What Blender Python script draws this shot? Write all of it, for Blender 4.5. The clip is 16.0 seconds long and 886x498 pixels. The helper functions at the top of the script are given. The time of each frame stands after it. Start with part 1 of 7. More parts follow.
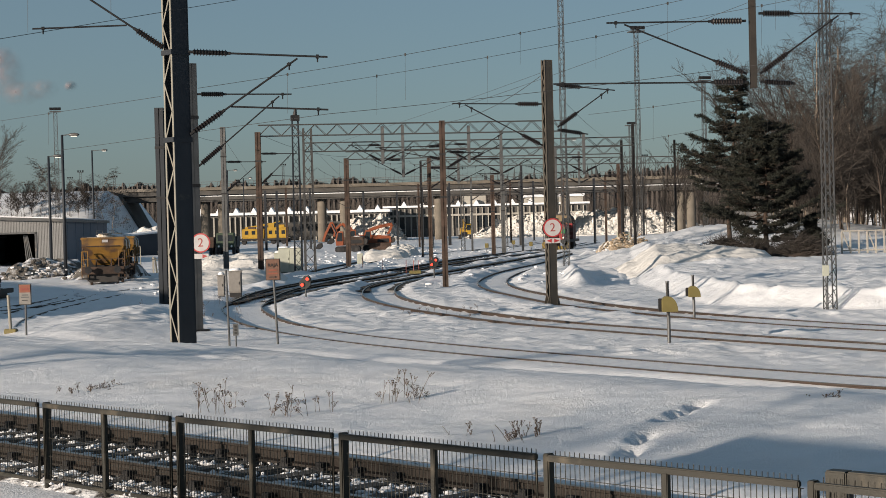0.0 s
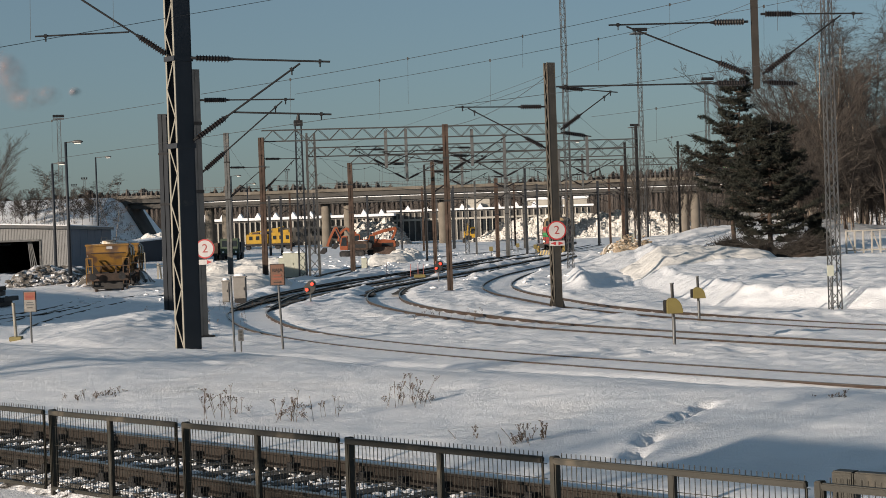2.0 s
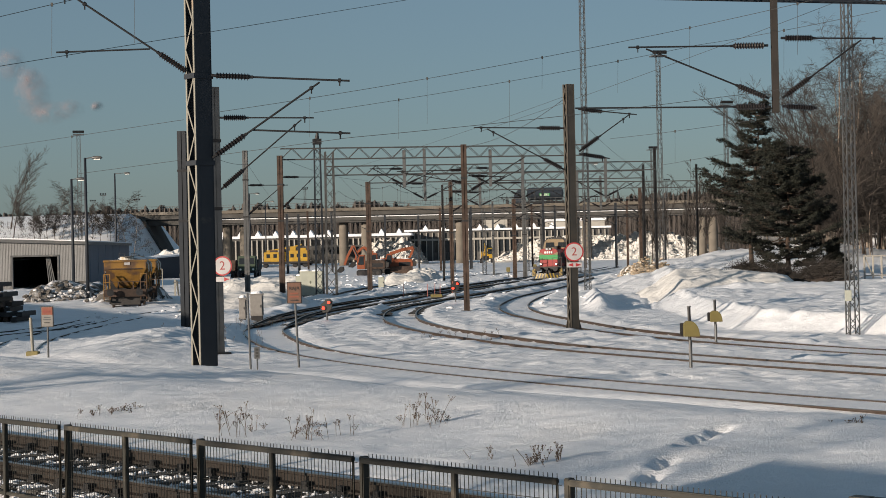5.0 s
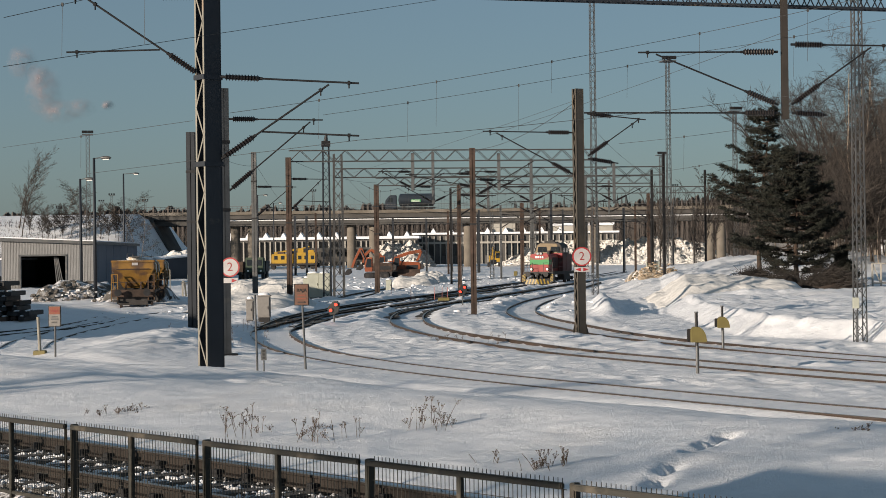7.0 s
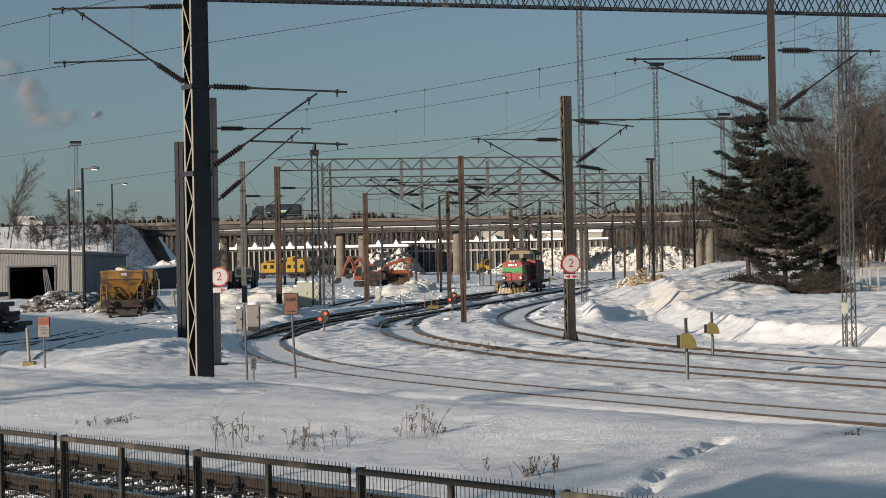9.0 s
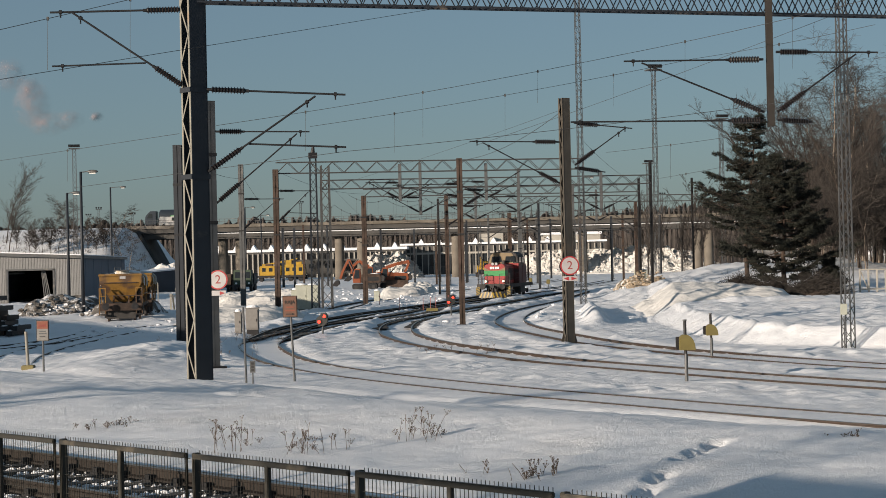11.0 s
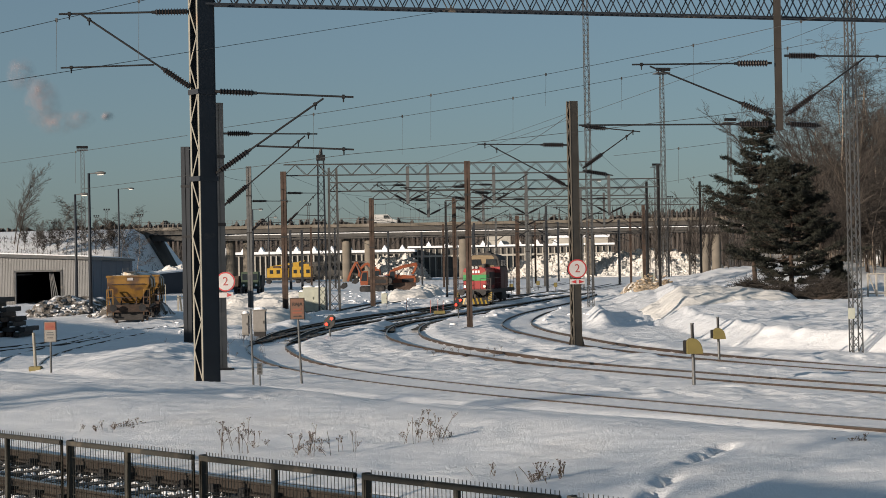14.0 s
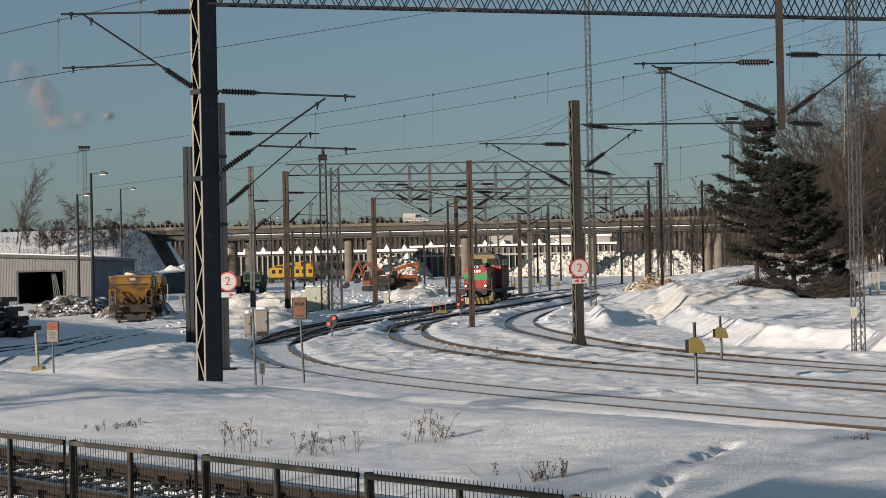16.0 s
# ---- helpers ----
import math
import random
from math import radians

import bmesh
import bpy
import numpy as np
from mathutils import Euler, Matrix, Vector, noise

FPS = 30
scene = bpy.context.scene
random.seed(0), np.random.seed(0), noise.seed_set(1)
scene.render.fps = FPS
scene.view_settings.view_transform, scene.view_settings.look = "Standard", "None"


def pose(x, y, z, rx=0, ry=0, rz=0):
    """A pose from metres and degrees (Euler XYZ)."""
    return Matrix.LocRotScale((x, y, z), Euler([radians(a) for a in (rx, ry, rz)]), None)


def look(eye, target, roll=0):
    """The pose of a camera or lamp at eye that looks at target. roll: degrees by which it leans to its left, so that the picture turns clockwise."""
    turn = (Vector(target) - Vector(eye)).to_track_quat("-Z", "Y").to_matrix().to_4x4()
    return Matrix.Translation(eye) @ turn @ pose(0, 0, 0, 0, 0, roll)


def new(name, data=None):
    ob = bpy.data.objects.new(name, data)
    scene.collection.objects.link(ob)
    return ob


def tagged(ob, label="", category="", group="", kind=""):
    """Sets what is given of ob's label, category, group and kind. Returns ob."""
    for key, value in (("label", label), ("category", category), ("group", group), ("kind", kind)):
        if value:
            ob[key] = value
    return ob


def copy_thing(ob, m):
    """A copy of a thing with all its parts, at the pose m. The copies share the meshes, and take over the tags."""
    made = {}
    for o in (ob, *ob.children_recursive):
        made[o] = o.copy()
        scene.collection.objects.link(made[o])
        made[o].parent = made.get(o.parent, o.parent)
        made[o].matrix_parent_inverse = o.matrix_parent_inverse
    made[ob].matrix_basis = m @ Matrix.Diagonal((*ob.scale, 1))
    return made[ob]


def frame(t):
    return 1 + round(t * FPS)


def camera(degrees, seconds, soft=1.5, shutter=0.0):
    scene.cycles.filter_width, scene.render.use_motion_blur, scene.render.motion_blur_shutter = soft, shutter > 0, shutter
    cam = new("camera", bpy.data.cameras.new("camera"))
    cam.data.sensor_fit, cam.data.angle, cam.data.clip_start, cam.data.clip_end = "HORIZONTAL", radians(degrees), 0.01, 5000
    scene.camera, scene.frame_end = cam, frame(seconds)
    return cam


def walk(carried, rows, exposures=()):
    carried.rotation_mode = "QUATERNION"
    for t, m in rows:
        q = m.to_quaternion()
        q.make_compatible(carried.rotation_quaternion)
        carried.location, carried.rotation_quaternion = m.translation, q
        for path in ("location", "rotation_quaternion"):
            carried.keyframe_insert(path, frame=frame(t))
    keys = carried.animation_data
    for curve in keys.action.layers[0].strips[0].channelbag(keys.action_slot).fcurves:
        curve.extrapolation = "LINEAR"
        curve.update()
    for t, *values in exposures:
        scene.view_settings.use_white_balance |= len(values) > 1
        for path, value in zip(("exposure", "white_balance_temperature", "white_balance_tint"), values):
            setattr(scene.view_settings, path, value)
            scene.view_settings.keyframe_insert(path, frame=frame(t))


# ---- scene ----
HFOV = 29.29
EYE = (0.0, 0.0, 3.2)
cam = camera(HFOV, 16.0, soft=0.62)

# seconds, turn to the right, tilt up, roll (degrees); the camera stands and is turned by hand
TURNS = [
    (0, 0.004, -0.782, -1.421), (0.5, 0.056, -0.753, -1.596), (1, 0.039, -0.714, -1.672), (1.5, -0.017, -0.695, -1.802),
    (2, -0.137, -0.655, -1.954), (2.5, -0.267, -0.591, -1.979), (3, -0.383, -0.448, -1.809), (3.5, -0.462, -0.327, -1.625),
    (4, -0.527, -0.179, -1.638), (6.5, -0.938, 0.142, -0.617), (7, -0.958, 0.154, -0.699), (7.5, -0.896, 0.213, -0.772),
    (8, -0.829, 0.291, -0.865), (8.5, -0.719, 0.375, -1.006), (9, -0.590, 0.418, -1.108), (11.5, -0.551, 0.503, -1.281),
    (12, -0.580, 0.488, -1.249), (12.5, -0.608, 0.522, -1.222), (13, -0.631, 0.552, -1.212), (13.5, -0.701, 0.594, -1.107),
    (14, -0.796, 0.595, -1.066), (14.4, -0.869, 0.579, -1.155), (16, -0.869, 0.579, -1.155)]


def aim(turn, tilt, roll):
    a, b = radians(turn), radians(tilt)
    way = Vector((math.sin(a) * math.cos(b), math.cos(a) * math.cos(b), math.sin(b)))
    return look(EYE, Vector(EYE) + way * 10, roll)


walk(cam, [(t, aim(a, b, c)) for t, a, b, c in TURNS], [(0, 0.51, 6500, 11), (16, 0.51, 6500, 11)])

# ---- light ----
SUN_AZ = (0.76, 0.65)       # the way shadows fall
SUN_EL = radians(10.4)
world = bpy.data.worlds.new("winter sky")
scene.world = world
world.use_nodes = True
wn = world.node_tree.nodes
sky = wn.new("ShaderNodeTexSky")
sky.sky_type = "NISHITA"
sky.sun_disc = False
sky.sun_elevation = SUN_EL
sky.sun_rotation = math.atan2(-SUN_AZ[0], -SUN_AZ[1])
sky.air_density, sky.dust_density, sky.ozone_density = 0.9, 1.0, 2.6
wn["Background"].inputs["Strength"].default_value = 0.056
haze = wn.new("ShaderNodeMix")     # winter haze evens out the sky's colours
haze.data_type = "RGBA"
haze.inputs["Factor"].default_value = 0.42
haze.inputs["B"].default_value = (2.62, 3.78, 4.35, 1)
world.node_tree.links.new(sky.outputs[0], haze.inputs["A"])
world.node_tree.links.new(haze.outputs["Result"], wn["Background"].inputs[0])
sun = new("sun", bpy.data.lights.new("sun", "SUN"))
sun.data.energy, sun.data.angle, sun.data.color = 5.0, radians(0.6), (1.0, 0.85, 0.68)
sun.matrix_world = look((0, 0, 60), (SUN_AZ[0] * 50, SUN_AZ[1] * 50, 60 - 50 * math.tan(SUN_EL)))


# ---- materials ----
def material(name, base, rough=0.7, metal=0.0, vary=0.25, scale=3.0, bump=0.2, bump_scale=40.0, second=None, mix_scale=0.6, mix_at=0.55,
             rand=0.0, glow=None, stretch=(1, 1, 1), far=0.02):
    """A noise-varied surface: base colour with grain, a second colour in patches (stains, rust, dirt), relief."""
    m = bpy.data.materials.new(name)
    m.use_nodes = True
    n, l = m.node_tree.nodes, m.node_tree.links
    b = n["Principled BSDF"]
    co = n.new("ShaderNodeTexCoord")
    mp = n.new("ShaderNodeMapping")
    mp.inputs["Scale"].default_value = stretch
    l.new(co.outputs["Object"], mp.inputs[0])

    def tex(s, detail=4.0):
        t = n.new("ShaderNodeTexNoise")
        t.inputs["Scale"].default_value, t.inputs["Detail"].default_value = s, detail
        l.new(mp.outputs[0], t.inputs["Vector"])
        return t
    g = tex(scale)
    ramp = n.new("ShaderNodeMapRange")
    ramp.inputs["From Min"].default_value, ramp.inputs["From Max"].default_value = 0.3, 0.7
    ramp.inputs["To Min"].default_value, ramp.inputs["To Max"].default_value = 1 - vary, 1 + vary
    l.new(g.outputs["Fac"], ramp.inputs["Value"])
    mul = n.new("ShaderNodeMix")
    mul.data_type, mul.blend_type = "RGBA", "MULTIPLY"
    mul.inputs["Factor"].default_value = 1.0
    mul.inputs["A"].default_value = (*base, 1)
    l.new(ramp.outputs[0], mul.inputs["B"])
    out = mul.outputs["Result"]
    if second:
        p = tex(mix_scale, 6.0)
        st = n.new("ShaderNodeMapRange")
        st.inputs["From Min"].default_value, st.inputs["From Max"].default_value = mix_at - 0.06, mix_at + 0.08
        l.new(p.outputs["Fac"], st.inputs["Value"])
        mx = n.new("ShaderNodeMix")
        mx.data_type = "RGBA"
        l.new(st.outputs[0], mx.inputs["Factor"])
        l.new(out, mx.inputs["A"])
        mx.inputs["B"].default_value = (*second, 1)
        out = mx.outputs["Result"]
    if rand:
        oi = n.new("ShaderNodeObjectInfo")
        rr = n.new("ShaderNodeMapRange")
        rr.inputs["To Min"].default_value, rr.inputs["To Max"].default_value = 1 - rand, 1 + rand
        l.new(oi.outputs["Random"], rr.inputs["Value"])
        m2 = n.new("ShaderNodeMix")
        m2.data_type, m2.blend_type = "RGBA", "MULTIPLY"
        m2.inputs["Factor"].default_value = 1.0
        l.new(out, m2.inputs["A"])
        l.new(rr.outputs[0], m2.inputs["B"])
        out = m2.outputs["Result"]
    l.new(out, b.inputs["Base Color"])
    b.inputs["Roughness"].default_value, b.inputs["Metallic"].default_value = rough, metal
    if bump:
        h = tex(bump_scale, 5.0)
        bp = n.new("ShaderNodeBump")
        bp.inputs["Strength"].default_value, bp.inputs["Distance"].default_value = bump, far
        l.new(h.outputs["Fac"], bp.inputs["Height"])
        l.new(bp.outputs[0], b.inputs["Normal"])
    if glow:
        b.inputs["Emission Color"].default_value, b.inputs["Emission Strength"].default_value = (*glow[:3], 1), glow[3]
    return m


def snow_material():
    m = bpy.data.materials.new("snow")
    m.use_nodes = True
    n, l = m.node_tree.nodes, m.node_tree.links
    b = n["Principled BSDF"]
    co = n.new("ShaderNodeTexCoord")

    def tex(s, d, rough=0.55):
        t = n.new("ShaderNodeTexNoise")
        t.inputs["Scale"].default_value, t.inputs["Detail"].default_value, t.inputs["Roughness"].default_value = s, d, rough
        l.new(co.outputs["Object"], t.inputs["Vector"])
        return t
    a = tex(0.35, 6.0)
    mr = n.new("ShaderNodeMapRange")
    mr.inputs["From Min"].default_value, mr.inputs["From Max"].default_value = 0.55, 0.8
    l.new(a.outputs["Fac"], mr.inputs["Value"])
    mx = n.new("ShaderNodeMix")
    mx.data_type = "RGBA"
    mx.inputs["A"].default_value, mx.inputs["B"].default_value = (0.70, 0.72, 0.76, 1), (0.61, 0.61, 0.625, 1)
    l.new(mr.outputs[0], mx.inputs["Factor"])
    l.new(mx.outputs["Result"], b.inputs["Base Color"])
    b.inputs["Roughness"].default_value = 0.55
    big, small = tex(2.2, 5.0, 0.6), tex(34.0, 4.0, 0.6)
    crust = tex(8.5, 6.0, 0.7)      # crumbly crust in patches
    b0 = n.new("ShaderNodeBump")
    b0.inputs["Distance"].default_value = 0.045
    where = n.new("ShaderNodeMapRange")
    where.inputs["From Min"].default_value, where.inputs["From Max"].default_value = 0.42, 0.6
    where.inputs["To Min"].default_value, where.inputs["To Max"].default_value = 0.25, 0.75
    l.new(tex(0.8, 3.0).outputs["Fac"], where.inputs["Value"])
    l.new(where.outputs[0], b0.inputs["Strength"])
    l.new(crust.outputs["Fac"], b0.inputs["Height"])
    b1, b2 = n.new("ShaderNodeBump"), n.new("ShaderNodeBump")
    b1.inputs["Strength"].default_value, b1.inputs["Distance"].default_value = 0.32, 0.12
    b2.inputs["Strength"].default_value, b2.inputs["Distance"].default_value = 0.7, 0.018
    l.new(big.outputs["Fac"], b1.inputs["Height"])
    l.new(small.outputs["Fac"], b2.inputs["Height"])
    l.new(b1.outputs[0], b0.inputs["Normal"])
    l.new(b0.outputs[0], b2.inputs["Normal"])
    l.new(b2.outputs[0], b.inputs["Normal"])
    return m


SNOW = snow_material()
SNOW_LUMP = material("snow heap", (0.60, 0.59, 0.575), 0.6, vary=0.08, scale=0.8, bump=0.5, bump_scale=2.4, far=0.2, second=(0.55, 0.53, 0.50), mix_scale=0.5, mix_at=0.68)
GALV = material("galvanised steel", (0.0897, 0.0936, 0.0975), 0.55, 0.5, 0.18, 2.0, 0.15, 30, second=(0.16, 0.15, 0.14), mix_scale=1.2, mix_at=0.62)
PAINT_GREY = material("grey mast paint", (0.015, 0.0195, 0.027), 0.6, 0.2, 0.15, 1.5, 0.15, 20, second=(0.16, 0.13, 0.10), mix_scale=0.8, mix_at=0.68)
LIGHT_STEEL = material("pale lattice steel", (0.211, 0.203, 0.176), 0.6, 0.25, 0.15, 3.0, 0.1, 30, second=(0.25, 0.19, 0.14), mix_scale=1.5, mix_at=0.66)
MAST_BROWN = material("weathered brown-grey steel", (0.062, 0.055, 0.046), 0.65, 0.2, 0.2, 1.5, 0.15, 20, second=(0.10, 0.075, 0.05), mix_scale=0.9, mix_at=0.62)
RUST = material("rusty steel", (0.039, 0.025, 0.0187), 0.85, 0.1, 0.35, 2.0, 0.3, 25, second=(0.07, 0.045, 0.035), mix_scale=1.0)
RAIL = material("rail steel", (0.0429, 0.0281, 0.0203), 0.7, 0.3, 0.3, 1.2, 0.2, 40, second=(0.05, 0.04, 0.035), mix_scale=0.8)
RAILTOP = material("worn rail head", (0.32, 0.31, 0.30), 0.35, 0.9, 0.15, 1.0, 0.05, 60)
DARK = material("dark iron", (0.02, 0.02, 0.022), 0.6, 0.4, 0.3, 4.0, 0.2, 30)
INSUL = material("brown porcelain", (0.013, 0.010, 0.010), 0.3, 0.0, 0.2, 6.0, 0.0)
WIRE = material("oxidised wire", (0.05, 0.05, 0.05), 0.6, 0.4, 0.1, 1.0, 0.0)
# a darker rail steel, only for the main line
RAIL_DARK = material("dark rail steel", (0.02, 0.015, 0.012), 0.6, 0.3, 0.3, 1.2, 0.2, 40)
POST_DARK = material("dark brown post paint", (0.016, 0.013, 0.011), 0.8, 0, 0.3, 2.0, 0.1, 30)
BALLAST = material("dark ballast", (0.02, 0.018, 0.016), 0.95, 0, 0.5, 9.0, 1.0, 14.0, far=0.06, second=(0.6, 0.6, 0.62), mix_scale=2.2, mix_at=0.68)
BALLAST_NEAR = material("snow-filled ballast", (0.04, 0.036, 0.033), 0.95, 0, 0.5, 9.0, 1.0, 14.0, far=0.06, second=(0.66, 0.67, 0.70), mix_scale=5.0, mix_at=0.44)
CONCRETE = material("weathered concrete", (0.125, 0.111, 0.0936), 0.9, 0, 0.2, 0.6, 0.2, 8.0, second=(0.2, 0.18, 0.16), mix_scale=0.25, mix_at=0.6)
CONCRETE_DARK = material("dark concrete", (0.06, 0.058, 0.056), 0.9, 0, 0.25, 0.5, 0.2, 8.0)
FENCE = material("fence paint", (0.0195, 0.0188, 0.015), 0.55, 0.2, 0.2, 3.0, 0.1, 60, second=(0.07, 0.06, 0.045), mix_scale=4.0, mix_at=0.64)
BARK = material("bark", (0.0375, 0.0277, 0.0225), 0.95, 0, 0.4, 6.0, 0.6, 20, rand=0.2)
PINEBARK = material("pine bark", (0.04, 0.027, 0.02), 0.95, 0, 0.4, 4.0, 0.6, 14)
NEEDLE = material("pine needles", (0.00788, 0.0101, 0.006), 0.8, 0, 0.4, 1.5, 0.0)
TWIG = material("bare twigs", (0.0375, 0.0315, 0.0277), 0.9, 0, 0.35, 0.5, 0.0, rand=0.25)
FORESTMAT = material("far forest", (0.03, 0.035, 0.037), 0.95, 0, 0.4, 0.08, 0.0, rand=0.3)


# ---- mesh building ----
class Shape:
    """Collects boxes, beams, tubes and lofts; part() turns them into one mesh."""

    def __init__(self):
        self.v, self.f = [], []

    def add(self, verts, faces):
        k = len(self.v)
        self.v.extend([tuple(p) for p in verts])
        self.f.extend([tuple(i + k for i in f) for f in faces])
        return self

    def box(self, x0, y0, z0, x1, y1, z1):
        v = [(x, y, z) for z in (z0, z1) for y in (y0, y1) for x in (x0, x1)]
        return self.add(v, [(0, 2, 3, 1), (4, 5, 7, 6), (0, 1, 5, 4), (2, 6, 7, 3), (0, 4, 6, 2), (1, 3, 7, 5)])

    def mid(self, x, y, z, sx, sy, sz):
        return self.box(x - sx / 2, y - sy / 2, z - sz / 2, x + sx / 2, y + sy / 2, z + sz / 2)

    def tube(self, p, q, r, r2=None, n=8, caps=True):
        p, q = Vector(p), Vector(q)
        r2 = r if r2 is None else r2
        d = (q - p)
        if d.length < 1e-6:
            return self
        d.normalize()
        u = d.cross(Vector((0, 0, 1)) if abs(d.z) < 0.95 else Vector((1, 0, 0))).normalized()
        w = d.cross(u)
        v = []
        for c, rr in ((p, r), (q, r2)):
            for i in range(n):
                a = 2 * math.pi * (i + 0.5) / n
                v.append(c + (u * math.cos(a) + w * math.sin(a)) * rr)
        f = [(i, (i + 1) % n, n + (i + 1) % n, n + i) for i in range(n)]
        if caps:
            f += [tuple(range(n - 1, -1, -1)), tuple(range(n, 2 * n))]
        return self.add(v, f)

    def path(self, pts, r, n=5):
        """One bent tube through the points."""
        pts = [Vector(p) for p in pts]
        v = []
        for i, c in enumerate(pts):
            d = (pts[min(i + 1, len(pts) - 1)] - pts[max(i - 1, 0)]).normalized()
            u = d.cross(Vector((0, 0, 1)) if abs(d.z) < 0.95 else Vector((1, 0, 0))).normalized()
            w = d.cross(u)
            v += [c + (u * math.cos(6.2832 * k / n) + w * math.sin(6.2832 * k / n)) * r for k in range(n)]
        m = len(pts)
        return self.add(v, [(i * n + k, i * n + (k + 1) % n, (i + 1) * n + (k + 1) % n, (i + 1) * n + k) for i in range(m - 1) for k in range(n)] + [tuple(range(n - 1, -1, -1)), tuple(range((m - 1) * n, m * n))])

    def beam(self, p, q, w, h):
        """A square bar from p to q, w wide and h high."""
        p, q = Vector(p), Vector(q)
        d = (q - p).normalized()
        u = d.cross(Vector((0, 0, 1)) if abs(d.z) < 0.97 else Vector((0, 1, 0))).normalized()
        t = u.cross(d)
        v = [c + u * a * w / 2 + t * b * h / 2 for c in (p, q) for a, b in ((-1, -1), (1, -1), (1, 1), (-1, 1))]
        return self.add(v, [(3, 2, 1, 0), (4, 5, 6, 7), (0, 1, 5, 4), (1, 2, 6, 5), (2, 3, 7, 6), (3, 0, 4, 7)])

    def prism(self, outline, y0, y1, along="y"):
        """An outline in x and z, pushed from y0 to y1; or in y and z, pushed along x."""
        n = len(outline)
        v = [(x, y, z) if along == "y" else (y, x, z) for y in (y0, y1) for x, z in outline]
        return self.add(v, [tuple(range(n)), tuple(range(2 * n - 1, n - 1, -1))] + [(i, n + i, n + (i + 1) % n, (i + 1) % n) for i in range(n)])

    def turned(self, profile, base=(0, 0, 0), axis=(0, 0, 1), n=14):
        """A lathe body: (radius, height along the axis)."""
        for (r0, h0), (r1, h1) in zip(profile, profile[1:]):
            a, ax = Vector(base), Vector(axis).normalized()
            self.tube(a + ax * h0, a + ax * h1, max(r0, 1e-4), max(r1, 1e-4), n, caps=False)
        return self

    def lump(self, c, r, seed, n=10, rough=0.35):
        """An uneven rounded heap or stone."""
        rnd = random.Random(seed)
        v, f = [], []
        m = n // 2 + 1
        for j in range(m):
            for i in range(n):
                th, ph = 2 * math.pi * i / n, math.pi * j / (m - 1)
                k = 1 + rough * rnd.uniform(-1, 1) * (0 if j in (0, m - 1) and i else 1)
                v.append((c[0] + r[0] * k * math.sin(ph) * math.cos(th), c[1] + r[1] * k * math.sin(ph) * math.sin(th), c[2] + r[2] * (1 + (k - 1) * 0.5) * math.cos(ph)))
        for j in range(m - 1):
            for i in range(n):
                f.append((j * n + i, (j + 1) * n + i, (j + 1) * n + (i + 1) % n, j * n + (i + 1) % n))
        return self.add(v, f)

    def mesh(self, name, mat, bevel=0.0, smooth=False):
        me = bpy.data.meshes.new(name)
        me.from_pydata(self.v, [], self.f)
        if bevel:
            bm = bmesh.new()
            bm.from_mesh(me)
            bmesh.ops.bevel(bm, geom=list(bm.edges), offset=bevel, segments=2, affect="EDGES", clamp_overlap=True)
            bm.to_mesh(me)
            bm.free()
        for mm in (mat if isinstance(mat, (list, tuple)) else [mat]):
            me.materials.append(mm)
        if smooth:
            me.polygons.foreach_set("use_smooth", [True] * len(me.polygons))
        me.update()
        return me


def part(name, shape, mat, parent, label="", bevel=0.0, smooth=False, kind=""):
    ob = new(name, shape.mesh(name, mat, bevel, smooth))
    ob.parent = parent
    return tagged(ob, label, kind=kind)


def thing(name, x, y, z=0.0, rz=0.0, label="", category="", group="", kind=""):
    ob = new(name)
    ob.empty_display_size = 0.3
    ob.matrix_basis = pose(x, y, z, 0, 0, rz)
    return tagged(ob, label, category, group, kind)


def spline(points, step):
    """Evenly spaced points on a smooth curve through the given ones."""
    P = [np.array(p, float) for p in points]
    P = [2 * P[0] - P[1]] + P + [2 * P[-1] - P[-2]]
    out = []
    for i in range(1, len(P) - 2):
        a, b, c, d = P[i - 1:i + 3]
        n = max(2, int(np.linalg.norm(c - b) / step))
        for k in range(n):
            t = k / n
            out.append(0.5 * (2 * b + (c - a) * t + (2 * a - 5 * b + 4 * c - d) * t * t + (3 * b - a - 3 * c + d) * t ** 3))
    out.append(P[-2])
    return out


def hash2(i, j, s):
    h = np.sin(i * 127.1 + j * 311.7 + s * 74.7) * 43758.5453
    return h - np.floor(h)


def vnoise(x, y, scale, s=0):
    x, y = np.asarray(x, float) / scale, np.asarray(y, float) / scale
    i, j = np.floor(x), np.floor(y)
    u, v = x - i, y - j
    u, v = u * u * (3 - 2 * u), v * v * (3 - 2 * v)
    return (hash2(i, j, s) * (1 - u) + hash2(i + 1, j, s) * u) * (1 - v) + (hash2(i, j + 1, s) * (1 - u) + hash2(i + 1, j + 1, s) * u) * v - 0.5


def sstep(a, b, x):
    t = np.clip((np.asarray(x, float) - a) / (b - a), 0, 1)
    return t * t * (3 - 2 * t)


